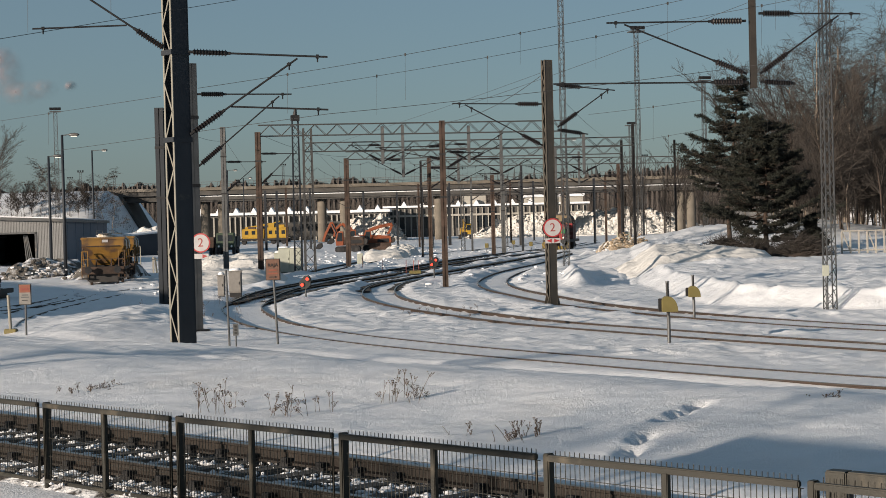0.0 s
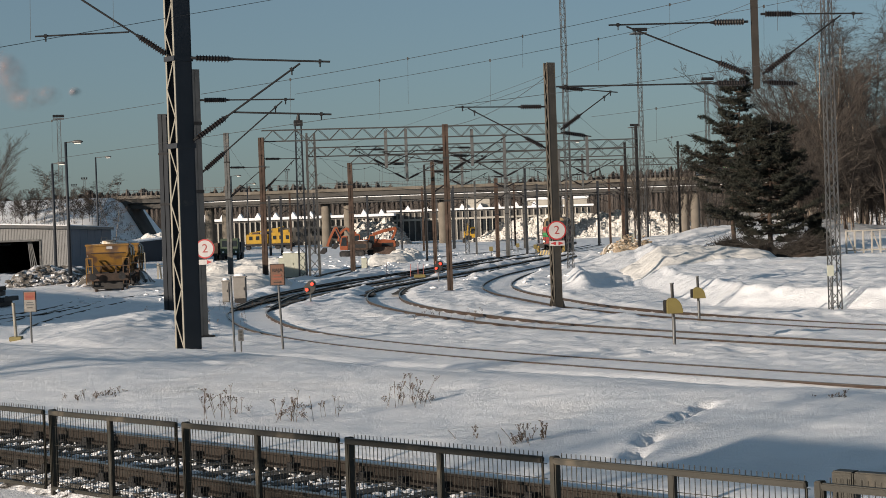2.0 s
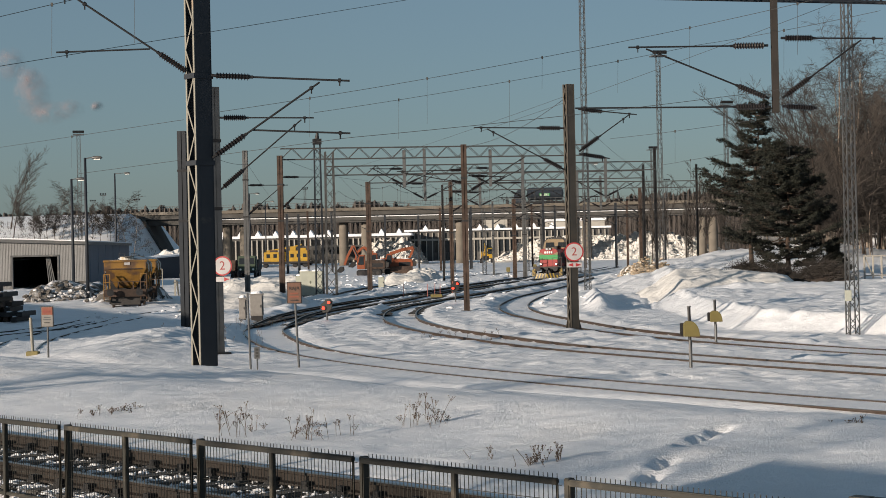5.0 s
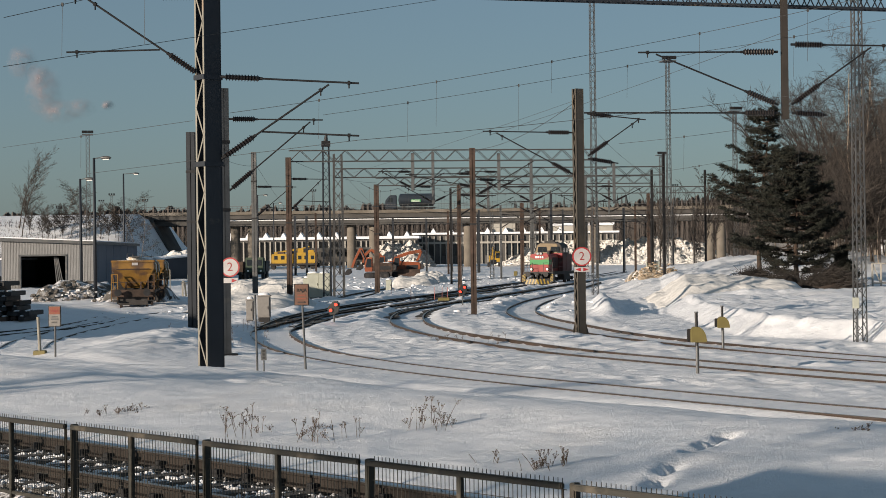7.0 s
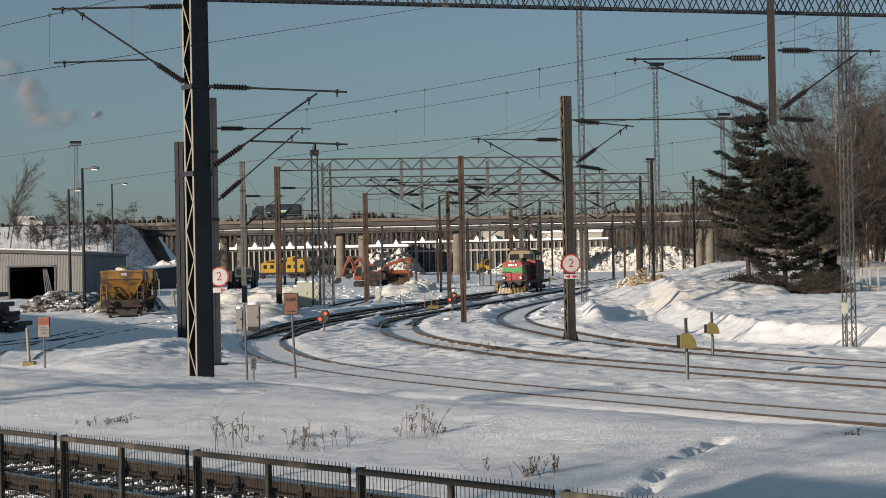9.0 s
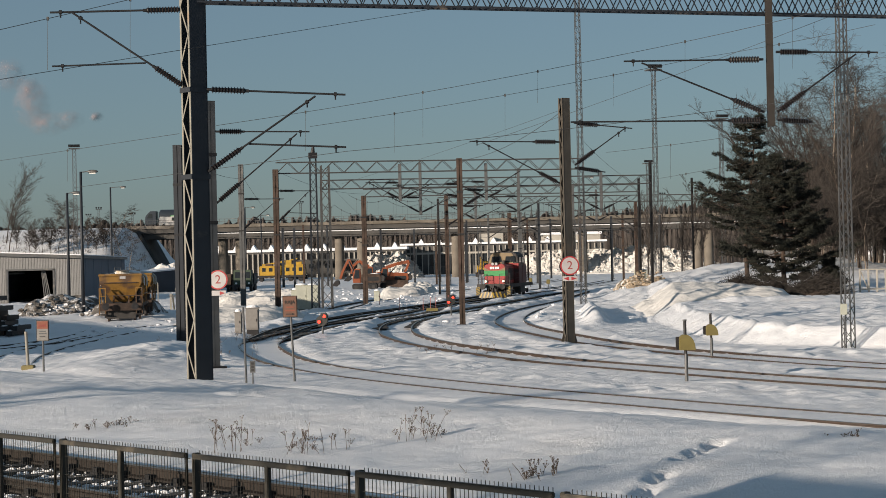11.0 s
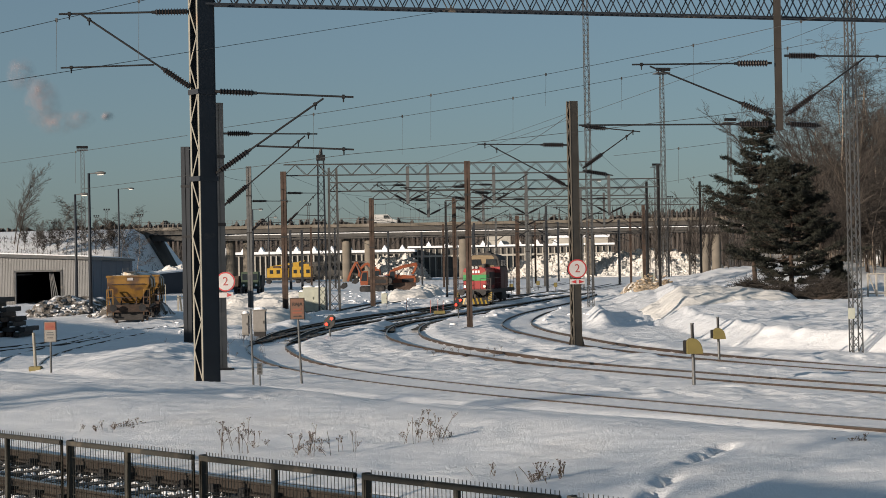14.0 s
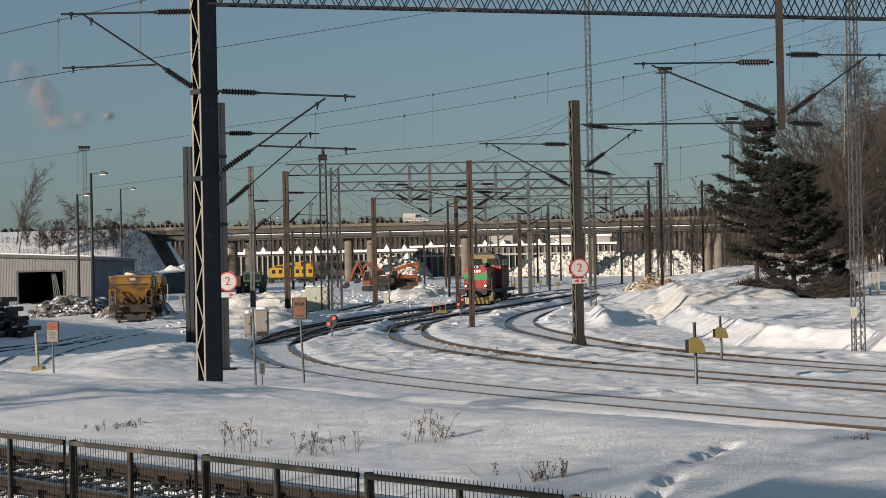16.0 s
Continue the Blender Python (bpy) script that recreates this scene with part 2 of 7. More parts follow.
# ---- plan ----
MAIN_AT, MAIN_DIR = np.array((-3.15, 19.14)), np.array((0.689, -0.725))   # the near main line
MAIN_N = np.array((0.725, 0.689))
TRACKS = {
    "a": [(24, 250), (16.5, 211), (11.0, 182), (6.3, 164), (2.9, 149), (-0.6, 130), (-3.6, 108), (-6.9, 92), (-8.3, 80), (-8.5, 72), (-7.6, 65), (-5.8, 57.2), (-3.2, 50.2), (0.0, 44.2), (3.1, 39.4), (7.0, 33.9), (12, 28), (19, 20.5), (30, 10)],
    "a2": [(22, 250), (13.5, 211), (7.5, 185), (2.0, 158), (-2.5, 130), (-6.0, 112), (-8.0, 97), (-8.8, 86), (-8.6, 74)],
    "b": [(14, 176), (8.5, 155), (4.0, 134), (0.8, 117), (-1.5, 105), (-2.9, 97), (-3.3, 89), (-3.1, 81), (-2.5, 75), (-1.2, 68), (0.8, 61), (3.1, 54.2), (6.1, 48.2), (8.9, 43.2), (13.4, 36.5), (21, 27), (32, 15)],
    "c": [(13, 160), (8.4, 135), (5.2, 118), (3.6, 106), (2.7, 94), (2.95, 84), (4.1, 74.8), (6.0, 63.8), (10.1, 52), (14.2, 45), (21, 36), (34, 22)],
    "f": [(16, 262), (9, 234), (1.1, 202), (-4.9, 174.5), (-7.3, 156), (-8.7, 138), (-9.3, 122)],
    "e": [(-12, 135), (-15, 112), (-17.4, 92), (-17.6, 76), (-17.0, 66), (-15.9, 59.5), (-14.9, 55.5)],
    "e2": [(-24.2, 130), (-21.3, 104), (-19.0, 88), (-18.8, 78), (-20.5, 70), (-24, 60)],
}


def bank(x, y):
    return (x - MAIN_AT[0]) * MAIN_N[0] + (y - MAIN_AT[1]) * MAIN_N[1]


LEVEL_LINES = [np.array(spline(TRACKS[k], 1.5)) for k in ("a", "a2", "b", "c", "f")]


def near_track(x, y):
    d = np.full(np.shape(x), 99.0)
    for line in LEVEL_LINES:
        for px, py in line:
            d = np.minimum(d, np.hypot(x - px, y - py))
    return d


def height(x, y, fine=True):
    """The ground's height: yard, main line's bank, the terrace with the pine, the road bank, far fields."""
    x, y = np.asarray(x, float), np.asarray(y, float)
    q = bank(x, y)
    z = 0.34 + 0.12 * sstep(-3.0, -1.7, q) + 0.10 * sstep(1.5, 2.6, q) + 0.22 * sstep(2.4, 8.5, q) - 0.40 * sstep(7.5, 13.0, q) - 0.46 * sstep(12.8, 16.2, q) + 0.08 * sstep(16.2, 16.9, q)
    # the terrace: a graded bank that follows the last track, flat on top
    e = np.minimum(x - 9.75 - 0.10 * np.maximum(0, y - 84), (x - 10.88) * 0.74 + (y - 61.5) * 0.67)
    along = (x * 0.67 - y * 0.74)
    terrace = np.clip(e / 1.25, 0, 1) * sstep(36, 44, y) * (0.66 + 0.16 * sstep(3, 15, e) + 0.07 * vnoise(along + e * 0.6, e * 0.25, 0.55, 21) * sstep(0.05, 0.3, e) * (1 - sstep(1.2, 1.8, e)))
    terrace = terrace + 0.10 * np.exp(-((e - 1.35) / 0.22) ** 2) * (0.5 + vnoise(along, e, 1.3, 22)) * sstep(40, 50, y) * (1 - sstep(100, 110, y))
    hill = 2.1 * np.exp(-(((x - 31) / 13) ** 2 + ((y - 160) / 22) ** 2)) + 1.0 * np.exp(-(((x - 14) / 3.0) ** 2 + ((y - 128) / 16) ** 2)) * sstep(8, 13, x)
    z = z + terrace * (1 - sstep(190, 240, y)) + hill + 0.7 * sstep(225, 300, y)
    road = sstep(288, 326, y) * (1 - sstep(345, 380, y)) * 8.6 * sstep(-57, -64, x) + 2.2 * sstep(255, 285, y) * sstep(-40, -58, x) * (1 - sstep(345, 390, y))
    z = z + road + 8.2 * sstep(70, 82, x) * sstep(300, 326, y) * (1 - sstep(345, 380, y))
    z = z + 0.55 * np.exp(-(((x + 11.2) / 2.2) ** 2 + ((y - 61) / 8) ** 2))
    if fine:
        nt = near_track(x, y)
        loose = (0.18 * sstep(0.15, 0.5, nt) * (1 - sstep(0.55, 0.75, nt)) + sstep(0.95, 1.9, nt)) * sstep(1.6, 2.6, np.abs(q))
        lumpy = 0.3 + 0.8 * sstep(-0.05, 0.45, vnoise(x, y, 4.2, 12))
        deep, inyard = sstep(72, 95, y), sstep(14, 20, q)
        flat = 1 - 0.9 * inyard * (1 - 0.45 * deep)
        z = z + loose * (flat * (0.20 * vnoise(x, y, 6, 1) + 0.12 * vnoise(x, y, 2.3, 2)) + lumpy * (0.07 * vnoise(x, y, 0.9, 3) + 0.09 * vnoise(x, y, 0.42, 6) + 0.06 * vnoise(x, y, 0.25, 8)) * np.maximum(sstep(14, 22, q), 0.35 * sstep(12.2, 13.2, q) * (1 - sstep(16, 17, q))) + 0.03 * vnoise(x, y, 0.35, 4))
        z = z + deep * (1 - sstep(150, 230, y)) * loose * lumpy * (0.15 * vnoise(x, y, 1.5, 15) + 0.13 * vnoise(x, y, 0.75, 16))
        z = z + deep * loose * 0.35 * np.maximum(0, vnoise(x, y, 3.1, 7) + 0.05) * (1 - sstep(230, 260, y))
        # ploughed ridges and trodden lumps in the yard, rails left standing in shallow troughs
        yard = sstep(17.5, 24, q) * (1 - sstep(150, 230, y))
        z = z + yard * loose * (0.45 * np.maximum(0, vnoise(x, y, 1.7, 31)) ** 1.5 * deep + 0.07 * vnoise(x, y, 0.5, 33) + 0.16 * np.maximum(0, vnoise(x, y, 0.7, 41) - 0.28) * 2)
        z = z - 0.075 * (1 - sstep(0.95, 1.35, nt)) * sstep(50, 62, y) * (1 - sstep(150, 200, y))
        z = z + 0.10 * sstep(1.3, 1.7, nt) * (1 - sstep(1.9, 3.0, nt)) * (0.6 + vnoise(x, y, 2.0, 35)) * sstep(48, 60, y) * (1 - sstep(150, 200, y))
        z = z + sstep(0.6, 2.0, e) * sstep(50, 60, y) * (1 - sstep(170, 190, y)) * (0.16 * vnoise(x, y, 2.4, 52) * deep + 0.09 * vnoise(x, y, 0.8, 51) + 0.07 * vnoise(x, y, 0.36, 53))
        # a drift whose far side lies in shade, wheel ruts beyond it
        z = z + 0.62 * np.exp(-((x - 7.5 - (y - 96) * 0.06) / 0.55) ** 2) * sstep(80, 87, y) * (1 - sstep(103, 112, y)) * (1 + 0.3 * vnoise(x, y, 3, 43))
        z = z - 0.10 * np.exp(-((np.mod(x - 0.1 * y, 1.6) - 0.8) / 0.16) ** 2) * sstep(84, 88, y) * (1 - sstep(97, 103, y)) * sstep(8.4, 8.8, x) * (1 - sstep(11.0, 11.6, x))
        # a turned-over strip along the bank's foot
        z = z + 0.05 * vnoise(x, y, 0.3, 37) * sstep(8.5, 9.5, q) * (1 - sstep(12.2, 13.2, q)) + 0.035 * vnoise(x, y, 0.16, 38) * sstep(10.5, 11.2, q) * (1 - sstep(12.5, 13.2, q))
    return z


def gz(x, y):
    return float(height(np.array([x]), np.array([y]))[0])


# ---- ground ----
def axis_steps(lo, a, b, hi, step, grow):
    out = list(np.arange(a, b, step))
    s, p = step, out[-1]
    while p < hi:
        s *= grow
        p += s
        out.append(p)
    s, p, left = step, a, []
    while p > lo:
        s *= grow
        p -= s
        left.append(p)
    return np.array(left[::-1] + out)


def build_ground():
    xs = axis_steps(-4500, -17, 19, 4500, 0.115, 1.04)
    near = axis_steps(-1200, 14, 56, 190, 0.115, 1.005)
    ys = np.concatenate([near, axis_steps(near[-1] + 1.2, near[-1] + 1.2, near[-1] + 3.8, 4800, 1.2, 1.035)])
    X, Y = np.meshgrid(xs, ys)
    Z = height(X, Y)
    # footprints trodden into the near bank
    for fx, fy, fl, fw in ((3.3, 22.2, 0.34, 0.12), (2.98, 21.6, 0.36, 0.11), (2.72, 21.05, 0.2, 0.08), (2.3, 19.95, 0.34, 0.1), (2.08, 19.2, 0.28, 0.11)):
        k = ((X - fx) * 0.26 + (Y - fy) * 0.966) / fl, ((X - fx) * 0.966 - (Y - fy) * 0.26) / fw
        Z -= 0.18 * np.exp(-(k[0] ** 2 + k[1] ** 2) ** 2)
    nx, ny = len(xs), len(ys)
    v = np.stack([X.ravel(), Y.ravel(), Z.ravel()], 1)
    idx = np.arange(nx * ny).reshape(ny, nx)
    f = np.stack([idx[:-1, :-1].ravel(), idx[:-1, 1:].ravel(), idx[1:, 1:].ravel(), idx[1:, :-1].ravel()], 1)
    me = bpy.data.meshes.new("ground")
    me.vertices.add(len(v))
    me.vertices.foreach_set("co", v.ravel())
    me.loops.add(f.size)
    me.loops.foreach_set("vertex_index", f.ravel())
    me.polygons.add(len(f))
    me.polygons.foreach_set("loop_start", np.arange(0, f.size, 4))
    me.polygons.foreach_set("use_smooth", np.ones(len(f), bool))
    me.update()
    me.validate()
    me.materials.append(SNOW)
    tagged(new("ground", me), "snow-covered rail yard ground with drifts and tracks", "ground", kind="structure")


build_ground()


# ---- tracks ----
def sweep(line, profile, side):
    """A rail: its cross-section (across, up) along a line of (x, y, z), moved sideways."""
    s, n = Shape(), len(profile)
    L = [np.array(p, float) for p in line]
    rings = []
    for i, p in enumerate(L):
        d = L[min(i + 1, len(L) - 1)] - L[max(i - 1, 0)]
        d = d[:2] / np.linalg.norm(d[:2])
        u = np.array((d[1], -d[0]))
        rings.append([(p[0] + u[0] * (side + a), p[1] + u[1] * (side + a), p[2] + b) for a, b in profile])
    v = [q for r in rings for q in r]
    f = [(i * n + k, i * n + (k + 1) % n, (i + 1) * n + (k + 1) % n, (i + 1) * n + k) for i in range(len(L) - 1) for k in range(n)]
    return s.add(v, f + [tuple(range(n)), tuple(range(len(v) - 1, len(v) - n - 1, -1))])


RAIL_WEB = [(-0.075, -0.16), (0.075, -0.16), (0.07, -0.135), (0.012, -0.12), (0.012, -0.04), (0.036, -0.03), (0.036, -0.004), (-0.036, -0.004), (-0.036, -0.03), (-0.012, -0.04), (-0.012, -0.12), (-0.07, -0.135)]
RAIL_HEAD = [(-0.033, -0.004), (0.033, -0.004), (0.026, 0.002), (-0.026, 0.002)]


def yard_track(name, label, top=0.11, bare=None):
    line = [(p[0], p[1], float(height(p[0], p[1], False)) + top) for p in spline(TRACKS[name], 1.2)]
    t = thing("railway_track", 0, 0, 0, 0, label, "railway track", "yard tracks", "structure")
    for side in (-0.797, 0.797):
        r = part("rail", sweep(line, RAIL_WEB, side), RAIL, t)
        part("rail_head", sweep(line, RAIL_HEAD, side), RAILTOP, r)
    if bare:
        # ragged dark strips along both rails stand for bare ballast and shade
        rnd = random.Random(name)
        s = Shape()
        pts = [p for p in line if bare[0] < p[1] < bare[1]]
        L = [np.array(p) for p in pts]
        for side in (-0.797, 0.797):
            v, f = [], []
            for i, p in enumerate(L):
                d = L[min(i + 1, len(L) - 1)] - L[max(i - 1, 0)]
                d = d[:2] / np.linalg.norm(d[:2])
                u = np.array((d[1], -d[0]))
                w0, w1 = rnd.uniform(0.16, 0.46), rnd.uniform(0.16, 0.46)
                for w in (-w0, w1):
                    v.append((p[0] + u[0] * (side + w), p[1] + u[1] * (side + w), p[2] - top + 0.03))
            f = [(2 * i, 2 * i + 1, 2 * i + 3, 2 * i + 2) for i in range(len(L) - 1)]
            s.add(v, f)
        part("bare_ballast", s, BALLAST, t, "dark strips for bare ballast and shade beside the rails", kind="stuff")


yard_track("a", "curved rusty yard track half buried in snow", 0.028, (74, 215))
yard_track("a2", "dark cleared yard track in snow", 0.08, (78, 215))
yard_track("b", "curved rusty yard track half buried in snow", 0.05, (84, 176))
yard_track("c", "curved rusty yard track deep in snow", 0.032)
yard_track("f", "snowed-over track behind the posts", 0.06)
yard_track("e", "snowed-over siding track", 0.05)
yard_track("e2", "snowed-over siding beside the wagon", 0.06)


def main_line():
    c0, d = MAIN_AT, MAIN_DIR
    t = thing("main_track", 0, 0, 0, 0, "main line track with dark ballast and snow between sleepers", "railway track", kind="structure")
    line = [(c0[0] + d[0] * k, c0[1] + d[1] * k, 0.75) for k in range(-40, 24, 2)]
    for side in (-0.83, 0.83):
        r = part("rail", sweep(line, RAIL_WEB, side), RAIL_DARK, t)
        part("rail_head", sweep(line, RAIL_HEAD, side), RAILTOP, r)
    bed = Shape()
    N = MAIN_N
    v, f = [], []
    for i, k in enumerate(np.arange(-60, 30, 0.5)):
        for j, (w, z) in enumerate(((-1.75, 0.36), (-1.35, 0.52), (-0.7, 0.53), (0, 0.54), (0.7, 0.53), (1.35, 0.54), (1.8, 0.5))):
            p = c0 + d * k + N * w
            v.append((p[0], p[1], z + 0.05 * float(vnoise(p[0], p[1], 0.4, 9))))
    f = [(i * 7 + j, i * 7 + j + 1, i * 7 + j + 8, i * 7 + j + 7) for i in range(179) for j in range(6)]
    part("ballast_bed", bed.add(v, f), BALLAST_NEAR, t, "dark stone ballast with snow in the gaps", kind="stuff")
    sl = Shape().box(-1.3, -0.13, -0.2, 1.3, 0.13, 0.0).mesh("sleeper", CONCRETE_DARK, 0.02)
    clip = Shape().box(-0.14, -0.09, 0, 0.14, 0.09, 0.03).box(-0.13, -0.05, 0.03, -0.06, 0.05, 0.085).box(0.06, -0.05, 0.03, 0.13, 0.05, 0.085).mesh("rail_clip", DARK)
    ang = math.degrees(math.atan2(N[1], N[0]))
    for i in range(56):
        p = c0 + d * (-22 + i * 0.61)
        o = new("sleeper", sl)
        o.parent = t
        o.matrix_basis = pose(p[0], p[1], 0.585, 0, 0, ang)
        for w in (-0.83, 0.83):
            k = new("rail_clip", clip)
            k.parent = o
            k.matrix_basis = pose(w, 0, 0.0)
    rnd = random.Random(5)
    st = Shape()
    for i in range(2600):
        k, w = rnd.uniform(-16, 12), rnd.uniform(-1.6, 1.7)
        p = c0 + d * k + N * w
        r = rnd.uniform(0.02, 0.045)
        st.lump((p[0], p[1], 0.56), (r, r, r * 0.8), i, 5, 0.3)
    part("stones", st, BALLAST_NEAR, t, kind="stuff")
    sn = Shape()
    for i in range(6000):
        k, w = rnd.uniform(-18, 12), rnd.choice((rnd.uniform(-0.65, 0.65), rnd.uniform(-1.25, -0.95), rnd.uniform(0.95, 1.35)))
        p = c0 + d * k + N * w
        sn.lump((p[0], p[1], 0.565), (rnd.uniform(0.015, 0.075), rnd.uniform(0.015, 0.06), rnd.uniform(0.012, 0.03)), i + 9, 6, 0.3)
    part("snow_patch", sn, SNOW, t, kind="stuff", smooth=True)


main_line()


# ---- fence along the main line ----
def fence():
    a, b = np.array((-4.33, 18.32)), np.array((2.49, 11.56))
    d = (b - a) / np.linalg.norm(b - a)
    L = np.linalg.norm(b - a) / 4
    ang = math.degrees(math.atan2(d[1], d[0]))
    t = thing("mesh_fence", a[0], a[1], 0.0, ang, "grey-brown steel mesh fence with tubular rails beside the track", "fence")
    for k in range(-5, 5):
        x0 = k * L
        post = Shape().box(x0 - 0.027, -0.04, 0.1, x0 + 0.03, 0.04, 1.40)
        part("post", post, FENCE, t, bevel=0.008)
        pan = thing("panel", 0, 0, 0)
        pan.parent = t
        fr = Shape()
        fr.beam((x0 + 0.06, -0.07, 1.375), (x0 + L - 0.06, -0.07, 1.375), 0.05, 0.05)
        fr.beam((x0 + 0.06, -0.07, 0.56), (x0 + L - 0.06, -0.07, 0.56), 0.04, 0.04)
        fr.beam((x0 + 0.065, -0.07, 0.54), (x0 + 0.065, -0.07, 1.36), 0.018, 0.03)
        fr.beam((x0 + L - 0.065, -0.07, 0.54), (x0 + L - 0.065, -0.07, 1.36), 0.018, 0.03)
        part("panel_frame", fr, FENCE, pan, bevel=0.01)
        part("middle_post", Shape().box(x0 + L / 2 - 0.026, -0.095, 0.5, x0 + L / 2 + 0.026, -0.045, 1.36), FENCE, pan, bevel=0.006)
        w = Shape()
        n = 46
        for i in range(n):
            x = x0 + 0.1 + (L - 0.2) * i / (n - 1)
            w.tube((x, -0.03, 0.53), (x, -0.03, 1.432), 0.0034, n=4)
        for z in (0.62, 0.82, 1.02, 1.22, 1.34):
            w.tube((x0 + 0.06, -0.025, z), (x0 + L - 0.06, -0.025, z), 0.0036, n=4)
        part("wire_mesh", w, FENCE, pan, kind="stuff")


fence()


# ---- overhead line equipment ----
def insulator(s, p, q, r=0.11, ribs=11):
    p, q = Vector(p), Vector(q)
    d = q - p
    s.tube(p, q, r * 0.62, n=8)
    for i in range(ribs):
        a = p + d * ((i + 0.3) / ribs)
        s.tube(a, a + d * (0.28 / ribs), r, r * 0.75, n=10)
        s.tube(a + d * (0.28 / ribs), a + d * (0.5 / ribs), r * 0.75, r * 0.42, n=10, caps=False)


def arm(parent, p, q, r=0.026, ins=0.7, clamp=True):
    """A cantilever tube from the mast at p to q, with its insulator at the mast's end."""
    p, q = Vector(p), Vector(q)
    d = (q - p).normalized()
    a = thing("cantilever_arm", 0, 0)
    a.parent = parent
    s = Shape()
    if ins:
        i0, i1 = p + d * 0.14, p + d * (0.14 + ins)
        t = Shape()
        insulator(t, i0, i1, 0.11 if r < 0.031 and ins > 0.6 else 0.09)
        part("insulator", t, INSUL, a, "ribbed brown porcelain insulator", smooth=False)
        part("root_fitting", Shape().tube(p, i0, r * 1.5, n=8), GALV_DARK, a)
        s.tube(i1, i1 + d * 0.1, r * 1.6, n=8).tube(i1 + d * 0.1, q, r, n=8)
    else:
        s.tube(p, q, r, n=8)
    if clamp:
        part("clamp", Shape().tube(q - d * 0.25, q - d * 0.33, r * 2.1, n=8).beam(q - d * 0.29, q - d * 0.29 + Vector((0, 0, -0.16)), 0.03, 0.03), GALV_DARK, a)
    part("tube", s, GALV_DARK, a)


GALV_DARK = material("dull cantilever tube", (0.021, 0.021, 0.0225), 0.5, 0.5, 0.2, 3.0, 0.1, 30)


TRUSS = material("weathered truss steel", (0.0663, 0.0663, 0.0663), 0.6, 0.3, 0.2, 2.0, 0.1, 20)


def laced_mast(x, y, h, rz, w, d, label, pale=True, z=None, taper=1.0, paint=None, foot=False):
    """Two channels joined by zigzag lacing on two faces. pale: colours one face as sunlit."""
    t = thing("catenary_mast", x, y, gz(x, y) - 0.25 if z is None else z, rz, label, "railway mast", "overhead line masts")
    paint = paint or PAINT_GREY
    if foot:
        part("foot_plate", Shape().box(-w * 0.95, -d, 0.2, w * 0.95, d, 0.27), DARK, t, bevel=0.01)
        for sx in (-1, 1):
            for sy in (-1, 1):
                part("gusset", Shape().prism([(sx * w / 2, 0.27), (sx * w * 0.9, 0.27), (sx * w / 2, 0.75)], sy * d * 0.42 - 0.012, sy * d * 0.42 + 0.012), paint, t)
    for sy in (-1, 1):
        c = Shape()
        yb, yt = sy * d / 2, sy * d / 2 * taper
        v = []
        for zz, yy in ((0, yb), (h, yt)):
            v += [(-w / 2, yy, zz), (w / 2, yy, zz), (w / 2, yy - sy * 0.012, zz), (-w / 2, yy - sy * 0.012, zz)]
        c.add(v, [(0, 1, 5, 4), (1, 2, 6, 5), (2, 3, 7, 6), (3, 0, 4, 7), (0, 3, 2, 1), (4, 5, 6, 7)])
        part("channel_web", c, paint, t)
        # pale steel only on the sunward side: its light is put into the colour
        for sx in (-1, 1):
            fl = Shape().beam((sx * w / 2, yb - sy * 0.03, 0), (sx * w / 2, yt - sy * 0.03, h), 0.02, 0.075)
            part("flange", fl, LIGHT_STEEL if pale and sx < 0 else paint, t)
    for sx in (-1, 1):
        z0, k = 0.35, 0
        step = d * 1.75
        while z0 + step < h:
            a, b = (-1, 1) if k % 2 == 0 else (1, -1)
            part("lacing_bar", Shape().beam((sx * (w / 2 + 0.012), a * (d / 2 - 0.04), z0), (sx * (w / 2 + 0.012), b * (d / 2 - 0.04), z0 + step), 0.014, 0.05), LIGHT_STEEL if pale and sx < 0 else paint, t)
            z0 += step
            k += 1
    return t


def plain_post(x, y, h, mat, w, d, label, rz=0.0, category="railway mast", group="overhead line masts"):
    """An I-section or box post with a foot plate and bands."""
    t = thing("catenary_mast", x, y, gz(x, y) - 0.2, rz, label, category, group)
    s = Shape().box(-w / 2, -d / 2, 0, w / 2, -d / 2 + 0.025, h).box(-w / 2, d / 2 - 0.025, 0, w / 2, d / 2, h).box(-0.02, -d / 2, 0, 0.02, d / 2, h).box(-w / 2, -d / 2, h, w / 2, d / 2, h + 0.03)
    part("shaft", s, mat, t, bevel=0.004)
    part("foot_plate", Shape().box(-w, -d, 0.1, w, d, 0.24), DARK, t, bevel=0.01)
    for z in (h * 0.55, h * 0.8):
        part("band", Shape().box(-w / 2 - 0.02, -d / 2 - 0.02, z, w / 2 + 0.02, d / 2 + 0.02, z + 0.1), DARK, t)
    return t


